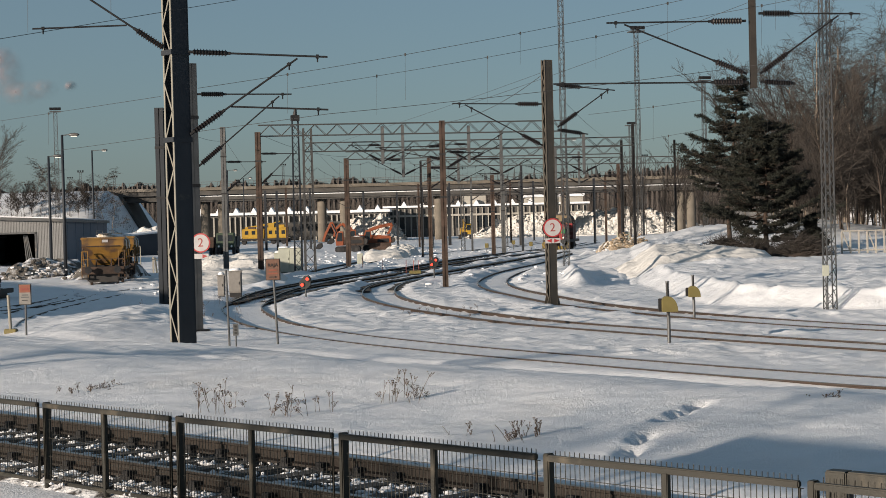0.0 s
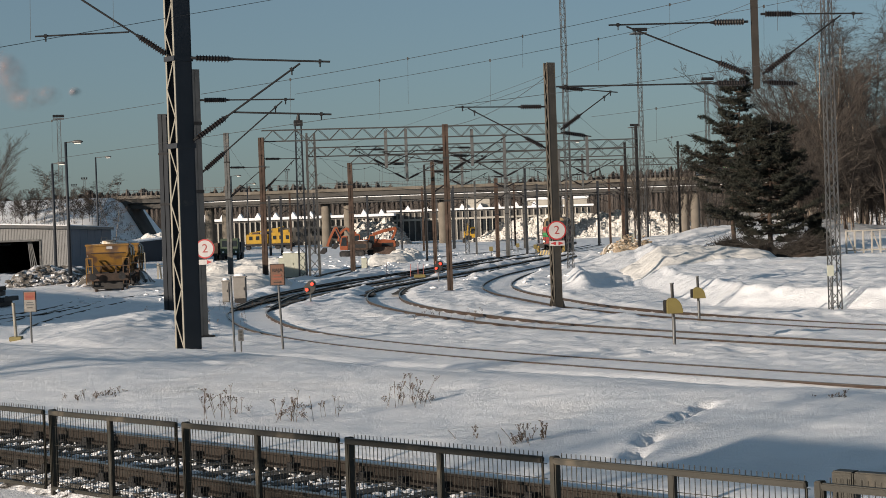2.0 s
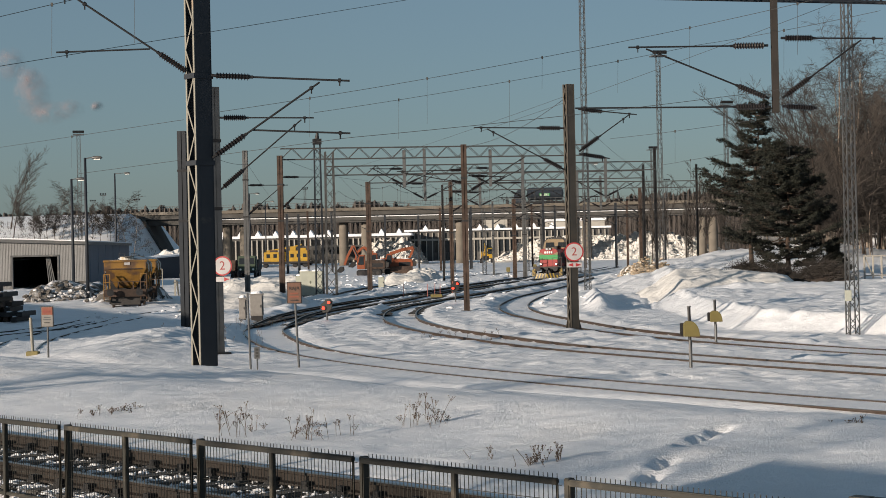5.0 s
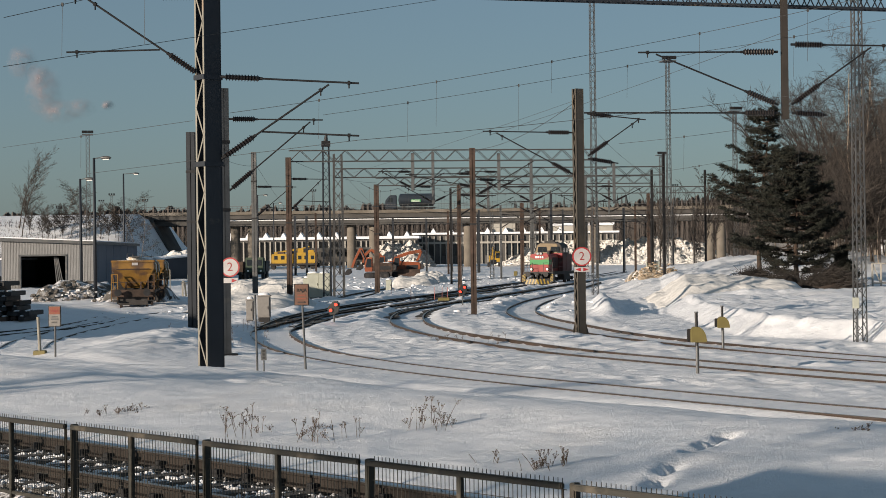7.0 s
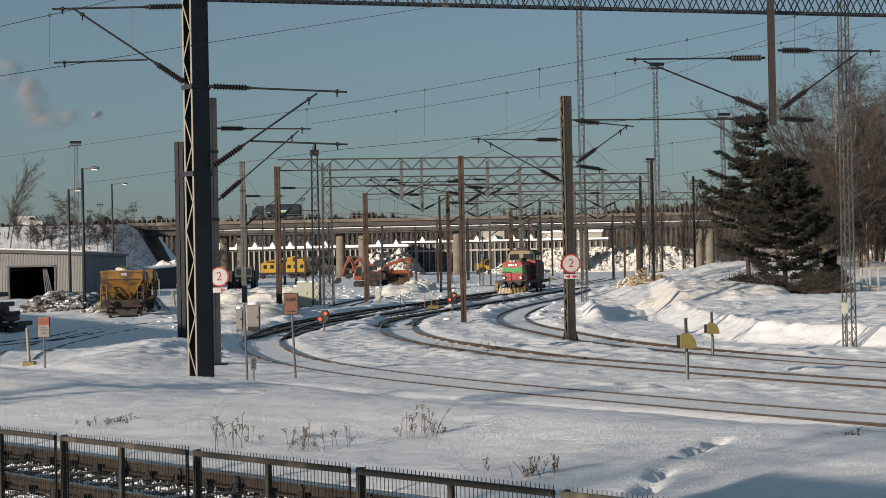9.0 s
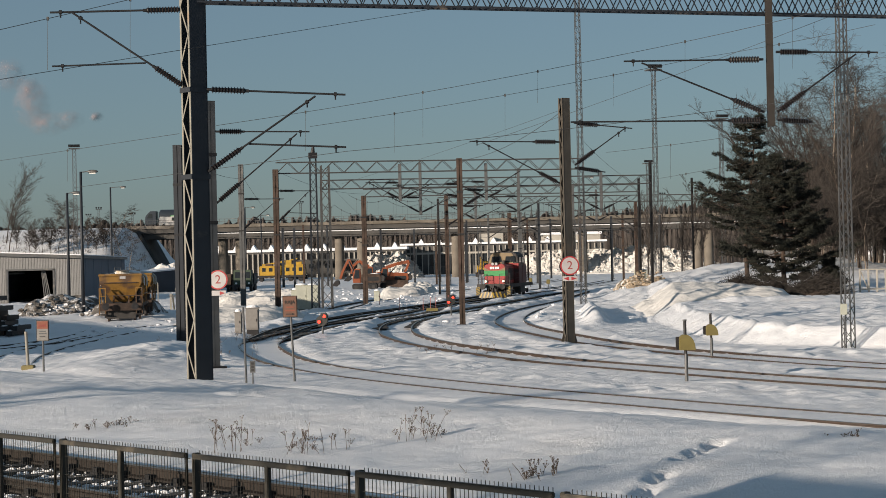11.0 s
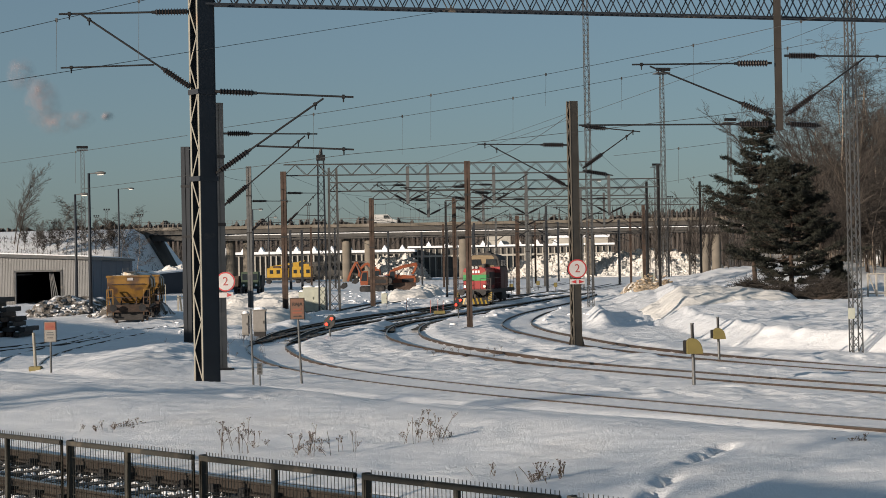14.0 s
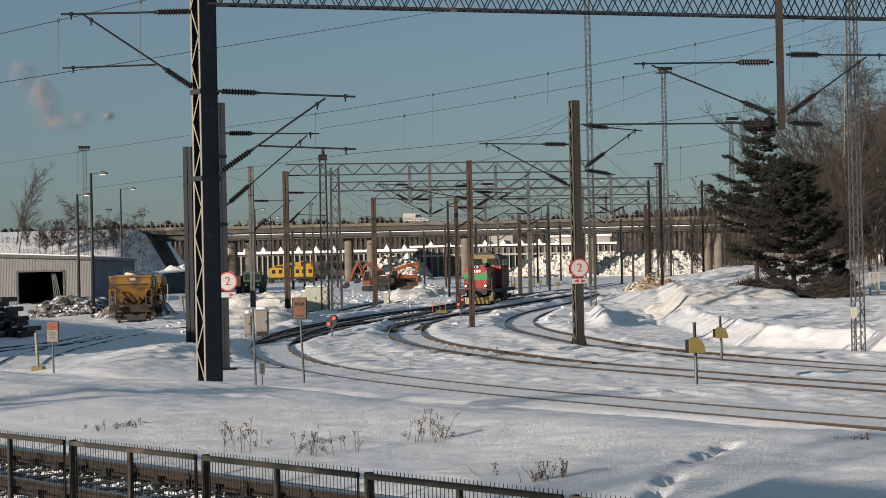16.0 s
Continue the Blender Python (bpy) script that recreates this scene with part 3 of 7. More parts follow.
def truss(p, q, depth, mat, label, bay=0.9, width=0.35, r=0.035, crossed=False):
    """A lattice portal beam between two masts."""
    t = thing("portal_beam", 0, 0, 0, 0, label, "lattice beam", "portal beams")
    p, q = Vector(p), Vector(q)
    d = (q - p)
    n = max(4, int(d.length / bay))
    u = Vector((-d.y, d.x, 0)).normalized() * width / 2
    up = Vector((0, 0, depth))
    for sgn in (-1, 1):
        part("bottom_chord", Shape().beam(p + u * sgn, q + u * sgn, r * 2, r * 2), mat, t)
        part("top_chord", Shape().beam(p + u * sgn + up, q + u * sgn + up, r * 2, r * 2), mat, t)
        s = Shape()
        for i in range(n):
            a, b = p + d * (i / n) + u * sgn, p + d * ((i + 0.5) / n) + u * sgn + up
            c = p + d * ((i + 1) / n) + u * sgn
            s.beam(a, b, r, r).beam(b, c, r, r)
            if crossed:
                s.beam(a + up, b - up, r, r).beam(b - up, c + up, r, r)
        part("lacing", s, mat, t, kind="stuff")
    return t


def lattice_tower(x, y, h, w0, w1, label, lamps=0, mat=None, ladder=False):
    """A slender square lattice tower, with floodlights on top where the place has them."""
    mat = mat or GALV
    t = thing("lattice_tower", x, y, gz(x, y) - 0.3, 12, label, "lattice tower", "lighting towers")
    for sx in (-1, 1):
        for sy in (-1, 1):
            part("leg", Shape().beam((sx * w0 / 2, sy * w0 / 2, 0), (sx * w1 / 2, sy * w1 / 2, h), w0 * 0.11, w0 * 0.11), mat, t)
    s, z, k = Shape(), 0.3, 0
    while z < h - w0:
        f, g = 1 - z / h, 1 - (z + w0 * 1.1) / h
        a, b = (w1 + (w0 - w1) * f) / 2, (w1 + (w0 - w1) * g) / 2
        e = 1 if k % 2 else -1
        for (c0, c1, c2, c3) in ((-1, -1, 1, -1), (1, -1, 1, 1), (1, 1, -1, 1), (-1, 1, -1, -1)):
            if e < 0:
                c0, c1, c2, c3 = c2, c3, c0, c1
            s.beam((c0 * a, c1 * a, z), (c2 * b, c3 * b, z + w0 * 1.1), w0 * 0.06, w0 * 0.06)
        z += w0 * 1.1
        k += 1
    part("bracing", s, mat, t, kind="stuff")
    if lamps:
        part("platform", Shape().box(-0.7, -0.7, h - 0.1, 0.7, 0.7, h), mat, t)
        for i in range(lamps):
            o = part("floodlight", Shape().box(-0.18, -0.12, 0, 0.18, 0.12, 0.3), DARK, t, bevel=0.02)
            o.matrix_basis = pose(-0.55 + 1.1 * i / max(1, lamps - 1), -0.5, h + 0.15, 30)
    return t


def wires():
    """Messenger, contact and feeder wires with their droppers."""
    def sag(p, q, drop, n=14):
        p, q = Vector(p), Vector(q)
        return [p.lerp(q, i / n) - Vector((0, 0, 4 * drop * (i / n) * (1 - i / n))) for i in range(n + 1)]

    for label, p, q, drop, r, m in WIRES:
        t = thing("overhead_wire", 0, 0, 0, 0, label, "overhead wire", "overhead wires")
        pts = sag(p, q, drop)
        part("strand", Shape().path(pts, r), WIRE, t)
        for i in range(m):
            k = 1 + (len(pts) - 3) * (i + 0.5) / m
            a = pts[int(k)]
            dl = 1.25 + 0.25 * math.sin(i * 2.1)
            part("dropper", Shape().tube(a, a - Vector((0.03, 0, dl)), r * 0.7, n=4).mid(a.x, a.y, a.z, 0.05, 0.05, 0.09), WIRE, t)


WIRES = [
    ("messenger wire above the near track", (-11.02, 40.00, 8.92), (-7.07, 44.00, 10.54), 0, 0.008, 2),
    ("contact wire above the near track", (-11.04, 40.00, 7.76), (-0.42, 60.00, 12.28), 0, 0.008, 0),
    ("messenger wire crossing the yard", (-22.14, 80.00, 8.48), (-9.18, 56.00, 7.70), 0, 0.008, 1),
    ("messenger wire crossing the yard", (-7.67, 54.00, 7.77), (5.54, 56.00, 9.98), 0.1, 0.008, 3),
    ("messenger wire crossing the yard", (5.54, 56.00, 9.98), (11.43, 46.00, 10.15), 0.05, 0.008, 2),
    ("contact wire crossing the yard", (-15.86, 70.00, 6.69), (-3.15, 48.20, 6.46), 0, 0.008, 0),
    ("contact wire crossing the yard", (-3.15, 48.20, 6.46), (12.36, 50.00, 8.05), 0.1, 0.008, 0),
    ("messenger wire towards the bridge", (-4.67, 54.00, 7.67), (7.87, 56.00, 9.78), 0.1, 0.007, 3),
    ("messenger wire towards the bridge", (7.87, 56.00, 9.78), (12.40, 50.00, 9.96), 0.05, 0.007, 1),
    ("feeder wire rising to the portal beam", (0.91, 80.00, 8.76), (12.19, 54.00, 10.88), 0.1, 0.008, 0),
    ("contact wire over the far tracks", (5.80, 66.00, 7.39), (12.84, 52.00, 7.55), 0.1, 0.007, 2),
    ("contact wire over the far tracks", (6.37, 90.00, 7.00), (11.72, 70.00, 7.07), 0.1, 0.007, 2),
    ("thin steel stay wire", (-8.09, 117.00, 8.86), (4.11, 66.50, 9.13), 0.1, 0.007, 0),
]
# the yard's own lines above its tracks: contact wire and messenger from portal to portal
for spots in (((-4.5, 108), (-2.2, 117), (-0.6, 128), (2.5, 147), (8.0, 170), (16.5, 211), (24, 250)), ((-0.8, 106), (0.9, 117), (3.0, 128), (7.0, 147), (12.4, 170), (22, 211)),
              ((3.8, 108), (5.2, 117), (7.2, 130), (11.0, 149), (15, 172), (26, 211)), ((-9.5, 116), (-9.2, 126), (-8.2, 147), (-5.5, 170), (3.0, 210), (14, 250)),
              ((-7.0, 108), (-5.0, 117), (-3.0, 128), (0.4, 147), (4.5, 170), (13.5, 211))):
    for z, dip, lb in ((6.35, 0.0, "far contact wire above a yard track"), (7.75, 0.35, "far messenger wire above a yard track")):
        for (xa, ya), (xb, yb) in zip(spots, spots[1:]):
            WIRES.append((lb, (xa, ya, z), (xb, yb, z), dip, 0.011, 3 if dip else 0))
for a, b in (((-15.2, 120, 9.6), (-12.3, 74.6, 8.4)), ((-12.3, 74.6, 8.6), (-7.9, 54.2, 8.3)), ((0.2, 87.2, 8.5), (4.3, 66.4, 9.2)), ((0.2, 87.2, 7.2), (-2.2, 117, 7.6)), ((4.3, 66.4, 7.9), (8.8, 121, 9.7)), ((4.3, 66.4, 6.4), (0.9, 117, 6.4)),
             ((-12.4, 115.5, 9.8), (-8.0, 144.5, 9.3)), ((8.8, 121, 12.0), (16, 150, 9.8)), ((-15.3, 120, 9.8), (-26, 250, 8.8)), ((-10.2, 122, 10.2), (-12, 260, 8.4))):
    WIRES.append(("feeder wire between two posts", a, b, 0.4, 0.011, 0))
wires()



lm = laced_mast(-7.39, 47.85, 11.9, 42, 0.55, 0.46, "dark blue-grey laced steel mast, zigzag bars paler on the lit side", True)
ARMS = [((-0.25, 0, 10.56), (-3.95, -0.4, 10.50), 0.9), ((-0.25, 0, 8.35), (-3.35, -0.35, 10.50), 0.85), ((0.35, 0, 8.28), (4.25, 0.4, 8.08), 0.95), ((0.35, 0, 5.95), (3.4, 0.3, 8.05), 0.95)]
for a, b, i in ARMS:
    inv = lm.matrix_basis.inverted()
    base = Vector((-7.39, 47.85, 0))
    arm(lm, inv @ (base + Vector(a)), inv @ (base + Vector(b)), 0.03, i)
inv = lm.matrix_basis.inverted()
arm(lm, inv @ Vector((-8.72, 47.7, 9.05)), inv @ Vector((-11.3, 47.4, 8.98)), 0.025, 0)
arm(lm, inv @ Vector((-5.9, 48.0, 6.72)), inv @ Vector((-3.15, 48.2, 6.58)), 0.028, 0)
for z in (8.2, 5.75):
    o = part("bracket_band", Shape().mid(0, 0, z + 0.25, 0.64, 0.52, 0.14), PAINT_GREY, lm)

p2 = plain_post(-7.93, 54.18, 8.7, GALV, 0.34, 0.3, "galvanised steel post with overhead line arms", 30)
for a, b, i in (((0.2, 0, 7.75), (3.2, 0.3, 7.7), 0.7), ((0.2, 0, 5.45), (2.8, 0.3, 7.65), 0.8)):
    arm(p2, pose(0, 0, 0, 0, 0, -30) @ Vector(a), pose(0, 0, 0, 0, 0, -30) @ Vector(b), 0.024, i)
plain_post(-12.32, 74.59, 8.85, PAINT_GREY, 0.38, 0.3, "plain dark grey steel overhead line post")

mr = laced_mast(4.23, 66.4, 9.85, 30, 0.34, 0.27, "brown-grey laced steel mast with round speed sign", False, paint=MAST_BROWN, foot=True)
inv = mr.matrix_basis.inverted()
B = Vector((4.3, 66.4, 0.25))
for a, b, i in (((-0.3, 0, 7.62), (-3.8, -0.3, 7.7), 0.8), ((-0.3, 0, 6.0), (-3.3, -0.2, 7.65), 0.75), ((0.3, 0, 8.35), (2.6, 0.2, 8.1), 0.8), ((0.3, 0, 6.7), (2.3, 0.2, 8.1), 0.8), ((0.3, 0, 6.6), (1.5, 0.1, 6.4), 0.8)):
    arm(mr, inv @ (B + Vector(a)), inv @ (B + Vector(b)), 0.024, i)

truss((-7.4, 47.85, 10.75), (18.0, 55.3, 10.75), 0.95, PAINT_GREY, "dark lattice portal beam over the tracks", 0.95, 0.4, 0.028, True)
hp = thing("hanging_post", 9.7, 52.3, 0, 0, "dark steel post hanging from the portal beam", "railway mast")
part("shaft", Shape().box(-0.095, -0.12, 7.2, 0.095, -0.1, 11.6).box(-0.095, 0.1, 7.2, 0.095, 0.12, 11.6).box(-0.015, -0.1, 7.2, 0.015, 0.1, 11.6), POST_DARK, hp)
for a, b, i in (((-0.2, 0, 9.28), (-4.55, -0.6, 9.25), 0.95), ((-0.2, 0, 7.65), (-4.0, -0.5, 9.2), 0.9), ((-0.2, 0, 7.4), (-6.2, -0.4, 7.45), 0.9), ((0.2, 0, 9.5), (3.4, 0.3, 9.45), 0.85), ((0.2, 0, 7.65), (2.7, 0.2, 9.4), 0.9), ((0.2, 0, 7.4), (1.2, 0.1, 7.33), 0.85)):
    arm(hp, a, b, 0.027, i)

plain_post(-15.36, 120.0, 10.5, GALV, 0.36, 0.3, "tall galvanised overhead line post")
plain_post(-12.36, 115.0, 9.9, RUST, 0.38, 0.32, "rust-brown overhead line post")
plain_post(-8.05, 144.5, 9.4, RUST, 0.42, 0.34, "rust-brown portal post with its beam")
plain_post(0.1, 87.2, 8.75, RUST, 0.3, 0.3, "rust-brown overhead line post with grey top")
truss((-12.36, 115.5, 9.6), (8.8, 121.0, 9.75), 0.75, TRUSS, "grey lattice portal beam across the yard", 1.5, 0.4, 0.034)
truss((-10.1, 125.0, 8.9), (15, 132, 9.1), 0.65, TRUSS, "grey lattice portal beam across the yard", 1.5, 0.4, 0.034)
truss((-8.05, 144.5, 9.05), (16, 150, 9.2), 0.65, TRUSS, "grey lattice portal beam across the yard", 1.6, 0.4, 0.036)
truss((-2, 168, 9.1), (24, 174, 9.1), 0.65, TRUSS, "grey lattice portal beam across the yard", 1.6, 0.4, 0.036)
for x, y, h in ((15.0, 132.0, 9.8), (16.0, 150.0, 9.9), (24.0, 174.0, 9.8), (-2.0, 168.0, 9.8)):
    plain_post(x, y, h, GALV_DARK, 0.22, 0.2, "slim dark steel post under a portal beam")
lattice_tower(13.32, 58.46, 16, 0.34, 0.24, "slender galvanised lattice tower beside the tracks")
lattice_tower(8.81, 121.2, 24, 0.38, 0.3, "tall galvanised lattice lighting tower", 3)
lattice_tower(-9.5, 121.3, 10.8, 0.72, 0.55, "grey lattice mast between cabinets", mat=TRUSS)
tw = lattice_tower(-10.4, 122.0, 11.4, 0.55, 0.42, "dark lattice mast between cabinets", mat=PAINT_GREY)
part("siren", Shape().box(-0.3, -0.25, 11.35, 0.3, 0.25, 11.75).tube((0, 0, 11.75), (0.05, 0, 12.3), 0.16, 0.08, 10), DARK, tw, "dark siren on top")


# ---- bridge ----
def bridge():
    t = thing("road_bridge", 0, 332, 0, -1.5, "concrete road bridge on round columns, snow on its edge", "bridge")
    # deck, girders and lower deck are darker than the edge beam
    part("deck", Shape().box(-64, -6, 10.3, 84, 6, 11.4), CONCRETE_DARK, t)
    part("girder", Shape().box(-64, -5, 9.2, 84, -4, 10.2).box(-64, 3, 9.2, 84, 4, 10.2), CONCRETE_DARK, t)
    part("edge_beam", Shape().box(-64, -6.4, 11.15, 84, -6.0, 11.75), CONCRETE, t, bevel=0.05)
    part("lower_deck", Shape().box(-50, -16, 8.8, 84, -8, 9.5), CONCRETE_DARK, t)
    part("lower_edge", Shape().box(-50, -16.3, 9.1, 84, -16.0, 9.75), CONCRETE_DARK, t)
    part("snow_edge", Shape().box(-50, -16.2, 9.75, 84, -15.0, 9.88), SNOW, t)
    rail = thing("railing", 0, 0, 0)
    rail.parent = t
    for z in (12.35, 12.8):
        part("handrail", Shape().beam((-64, -6.2, z), (84, -6.2, z), 0.07, 0.07), GALV, rail)
    s = Shape()
    for i in range(149):
        s.beam((-64 + i, -6.2, 11.9), (-64 + i, -6.2, 12.8), 0.06, 0.06)
    part("balusters", s, GALV, rail, kind="stuff")
    col = Shape().tube((0, 0, -2), (0, 0, 10.3), 0.95, 0.85, 16)
    cm = col.mesh("column", CONCRETE, smooth=True)
    for x in (-44.2, -41, -22.2, -18, -0.2, 21.2, 23.5, 45, 47):
        o = new("column", cm)
        o.parent = t
        o.matrix_basis = pose(x, -13.5, -1.2)
    ab = Shape().prism([(-72, 4), (-58, 4), (-62, 11.4), (-72, 11.4)], -6, 6)
    part("abutment", ab, CONCRETE_DARK, t)


bridge()


# ---- locomotive ----
LOCO_RED = material("red locomotive paint", (0.234, 0.0156, 0.0172), 0.45, 0, 0.12, 1.0, 0.05, 20, second=(0.2, 0.03, 0.03), mix_scale=0.7, mix_at=0.66)
LOCO_SIDE = material("grimy dark red paint", (0.0858, 0.0172, 0.0187), 0.6, 0, 0.2, 1.0, 0.05, 20, second=(0.04, 0.028, 0.026), mix_scale=0.9, mix_at=0.52)
LOCO_GREEN = material("green locomotive paint", (0.0195, 0.211, 0.0585), 0.45, 0, 0.1, 1.0, 0.05, 20)
LOCO_CREAM = material("cream cab paint", (0.16, 0.115, 0.06), 0.5, 0, 0.12, 1.0, 0.05, 20)
LOCO_GREY = material("dark underframe", (0.03, 0.028, 0.028), 0.7, 0.1, 0.35, 2.0, 0.2, 15)
YELLOW = material("warning yellow", (0.234, 0.156, 0.0156), 0.5, 0, 0.15, 2.0, 0.05, 30)
BLACK = material("black paint", (0.015, 0.015, 0.015), 0.5, 0, 0.2, 2.0, 0.0)
WHITE = material("white paint", (0.78, 0.77, 0.74), 0.5, 0, 0.08, 2.0, 0.05, 30)
SIGN_FACE = material("weathered sign face", (0.328, 0.32, 0.328), 0.6, 0, 0.1, 3.0, 0.0)
RED = material("signal red paint", (0.281, 0.0195, 0.0234), 0.5, 0, 0.1, 2.0, 0.0)
GLASS = material("dark window glass", (0.02, 0.025, 0.03), 0.08, 0, 0.1, 1.0, 0.0)
LAMP_ON = material("lit headlamp", (0.9, 0.8, 0.6), 0.4, 0, 0, 1.0, 0.0, glow=(1.0, 0.85, 0.6, 3.0))
RED_ON = material("lit red signal lens", (0.9, 0.05, 0.02), 0.3, 0, 0, 1.0, 0.0, glow=(1.0, 0.02, 0.012, 3.5))


def locomotive():
    """Diesel shunter, front towards -y; its wheels' treads at z = 0."""
    t = thing("diesel_locomotive", 0, 0, 0, 0, "red and green diesel shunting locomotive with cream cab front, headlights lit", "locomotive")
    part("underframe", Shape().box(-1.5, -6.2, 0.98, 1.5, 5.15, 1.28), LOCO_GREY, t, bevel=0.03)
    nose = [(-0.95, 1.28), (0.95, 1.28), (0.95, 2.86), (0.82, 3.02), (-0.82, 3.02), (-0.95, 2.86)]
    part("hood", Shape().prism(nose, -5.5, -1.45), LOCO_RED, t, bevel=0.06)
    for sx in (-1, 1):
        part("rear_rail", Shape().beam((sx * 1.42, 1.8, 2.2), (sx * 1.42, 5.2, 2.2), 0.035, 0.035).beam((sx * 1.42, 5.2, 1.28), (sx * 1.42, 5.2, 2.2), 0.035, 0.035).beam((sx * 1.42, 3.5, 1.28), (sx * 1.42, 3.5, 2.2), 0.03, 0.03).beam((sx * 1.42, 1.8, 1.75), (sx * 1.42, 5.2, 1.75), 0.025, 0.025), LOCO_SIDE, t)
    part("rear_hood", Shape().prism(nose, 1.75, 5.1), LOCO_SIDE, t, bevel=0.06)
    part("green_band", Shape().box(-0.958, -5.53, 1.98, 0.958, -5.0, 2.46), LOCO_GREEN, t, bevel=0.02)
    for s in (-1, 1):
        part("green_side_band", Shape().box(s * 0.945 - 0.02, -5.0, 1.98, s * 0.945 + 0.02, -4.2, 2.46), LOCO_GREEN, t)
        # cream corners rise from the band to the hood's shoulders
        part("cream_corner", Shape().prism([(s * 0.35, 2.47), (s * 0.95, 2.47), (s * 0.95, 2.74)], -5.535, -5.49), LOCO_CREAM, t)
        part("side_grille", Shape().box(s * 0.955 - 0.02, -4.0, 1.6, s * 0.955 + 0.02, -1.7, 2.65), LOCO_GREY, t)
        for y in (-3.45, -2.85, -2.25):
            part("grille_post", Shape().box(s * 0.975 - 0.015, y - 0.05, 1.58, s * 0.975 + 0.015, y + 0.05, 2.67), LOCO_SIDE, t)
    part("cab", Shape().box(-1.45, -1.45, 1.28, 1.45, 1.75, 3.05), LOCO_SIDE, t, "grimy dark red cab side", bevel=0.05)
    part("cab_front", Shape().box(-1.4, -1.49, 2.6, 1.4, -1.44, 3.08), LOCO_RED, t)
    top = [(-1.42, 3.05), (1.42, 3.05), (1.36, 3.5), (1.2, 3.92), (0.85, 4.12), (-0.85, 4.12), (-1.2, 3.92), (-1.36, 3.5)]
    part("cab_upper", Shape().prism(top, -1.42, 1.72), LOCO_GREY, t, "dark sooty cab top", bevel=0.05)
    part("cream_brow", Shape().prism([(-1.36, 3.1), (0.9, 3.1), (0.9, 3.85), (0.75, 4.02), (-0.85, 4.07), (-1.15, 3.86)], -1.47, -1.41), LOCO_CREAM, t, bevel=0.015)
    for x in (-0.62, 0.66):
        part("windscreen", Shape().prism([(x - 0.48, 3.2), (x + 0.48, 3.2), (x + 0.42, 3.72), (x - 0.42, 3.72)], -1.50, -1.46), GLASS, t)
        part("wiper", Shape().beam((x, -1.52, 3.2), (x + 0.12, -1.52, 3.6), 0.02, 0.02), BLACK, t)
    for s in (-1, 1):
        for y in (-0.75, 0.6):
            part("side_window", Shape().prism([(y - 0.5, 3.14), (y + 0.5, 3.14), (y + 0.5, 3.62), (y - 0.5, 3.62)], s * 1.40 - 0.03, s * 1.40 + 0.03, "x"), GLASS, t)
        part("cab_door", Shape().box(s * 1.45 - 0.02, 0.15, 1.35, s * 1.45 + 0.02, 0.85, 3.0), LOCO_SIDE, t, bevel=0.01)
        part("walkway_rail", Shape().beam((s * 1.42, -6.0, 2.2), (s * 1.42, -1.5, 2.2), 0.035, 0.035).beam((s * 1.42, -6.0, 1.28), (s * 1.42, -6.0, 2.2), 0.035, 0.035)
             .beam((s * 1.42, -4.5, 1.28), (s * 1.42, -4.5, 2.2), 0.03, 0.03).beam((s * 1.42, -3.0, 1.28), (s * 1.42, -3.0, 2.2), 0.03, 0.03).beam((s * 1.42, -6.0, 1.75), (s * 1.42, -1.5, 1.75), 0.025, 0.025), LOCO_SIDE, t)
        part("end_handrail", Shape().beam((s * 1.4, -6.1, 1.28), (s * 1.4, -6.1, 2.15), 0.04, 0.04).beam((s * 1.4, -6.1, 2.15), (s * 0.55, -6.1, 2.15), 0.04, 0.04).beam((s * 0.55, -6.1, 1.28), (s * 0.55, -6.1, 2.15), 0.04, 0.04).beam((s * 1.4, -6.1, 1.72), (s * 0.55, -6.1, 1.72), 0.03, 0.03), LOCO_GREY, t)
        h = part("headlight", Shape().tube((s * 0.80, -5.5, 1.52), (s * 0.80, -5.64, 1.52), 0.15, 0.14, 14), DARK, t)
        part("lens", Shape().tube((s * 0.80, -5.64, 1.52), (s * 0.80, -5.66, 1.52), 0.085, 0.08, 14), LAMP_ON, h)
        u = part("top_headlight", Shape().tube((s * 0.16, -5.2, 3.05), (s * 0.16, -5.56, 3.05), 0.15, n=14), DARK, t)
        part("lens", Shape().tube((s * 0.16, -5.56, 3.05), (s * 0.16, -5.58, 3.05), 0.12, n=14), SIGN_FACE, u)
        part("buffer", Shape().tube((s * 0.88, -6.2, 1.05), (s * 0.88, -6.6, 1.05), 0.11, n=12).tube((s * 0.88, -6.6, 1.05), (s * 0.88, -6.68, 1.05), 0.25, n=16), DARK, t)
        stp = part("step", Shape().box(s * 1.38 - 0.17, -6.3, 0.28, s * 1.38 + 0.17, -5.6, 1.0), BLACK, t, bevel=0.01)
        for i in range(5):
            z0 = 0.33 + i * 0.14
            part("yellow_stripe", Shape().prism([(s * 1.38 - 0.16, z0), (s * 1.38 + 0.16, z0 + 0.11), (s * 1.38 + 0.16, z0 + 0.18), (s * 1.38 - 0.16, z0 + 0.07)], -6.325, -6.30), YELLOW, stp)
        part("fuel_tank", Shape().box(s * 1.1 - 0.35, -1.0, 0.4, s * 1.1 + 0.35, 1.2, 0.98), LOCO_GREY, t, bevel=0.05)
        for y in (-4.6, -2.7, 2.2, 4.1):
            w = part("wheel", Shape().tube((s * 0.72, y, 0.5), (s * 0.86, y, 0.5), 0.5, n=20), RUST, t)
            part("axle_box", Shape().box(s * 1.12 - 0.1, y - 0.2, 0.34, s * 1.12 + 0.1, y + 0.2, 0.66), DARK, w, bevel=0.02)
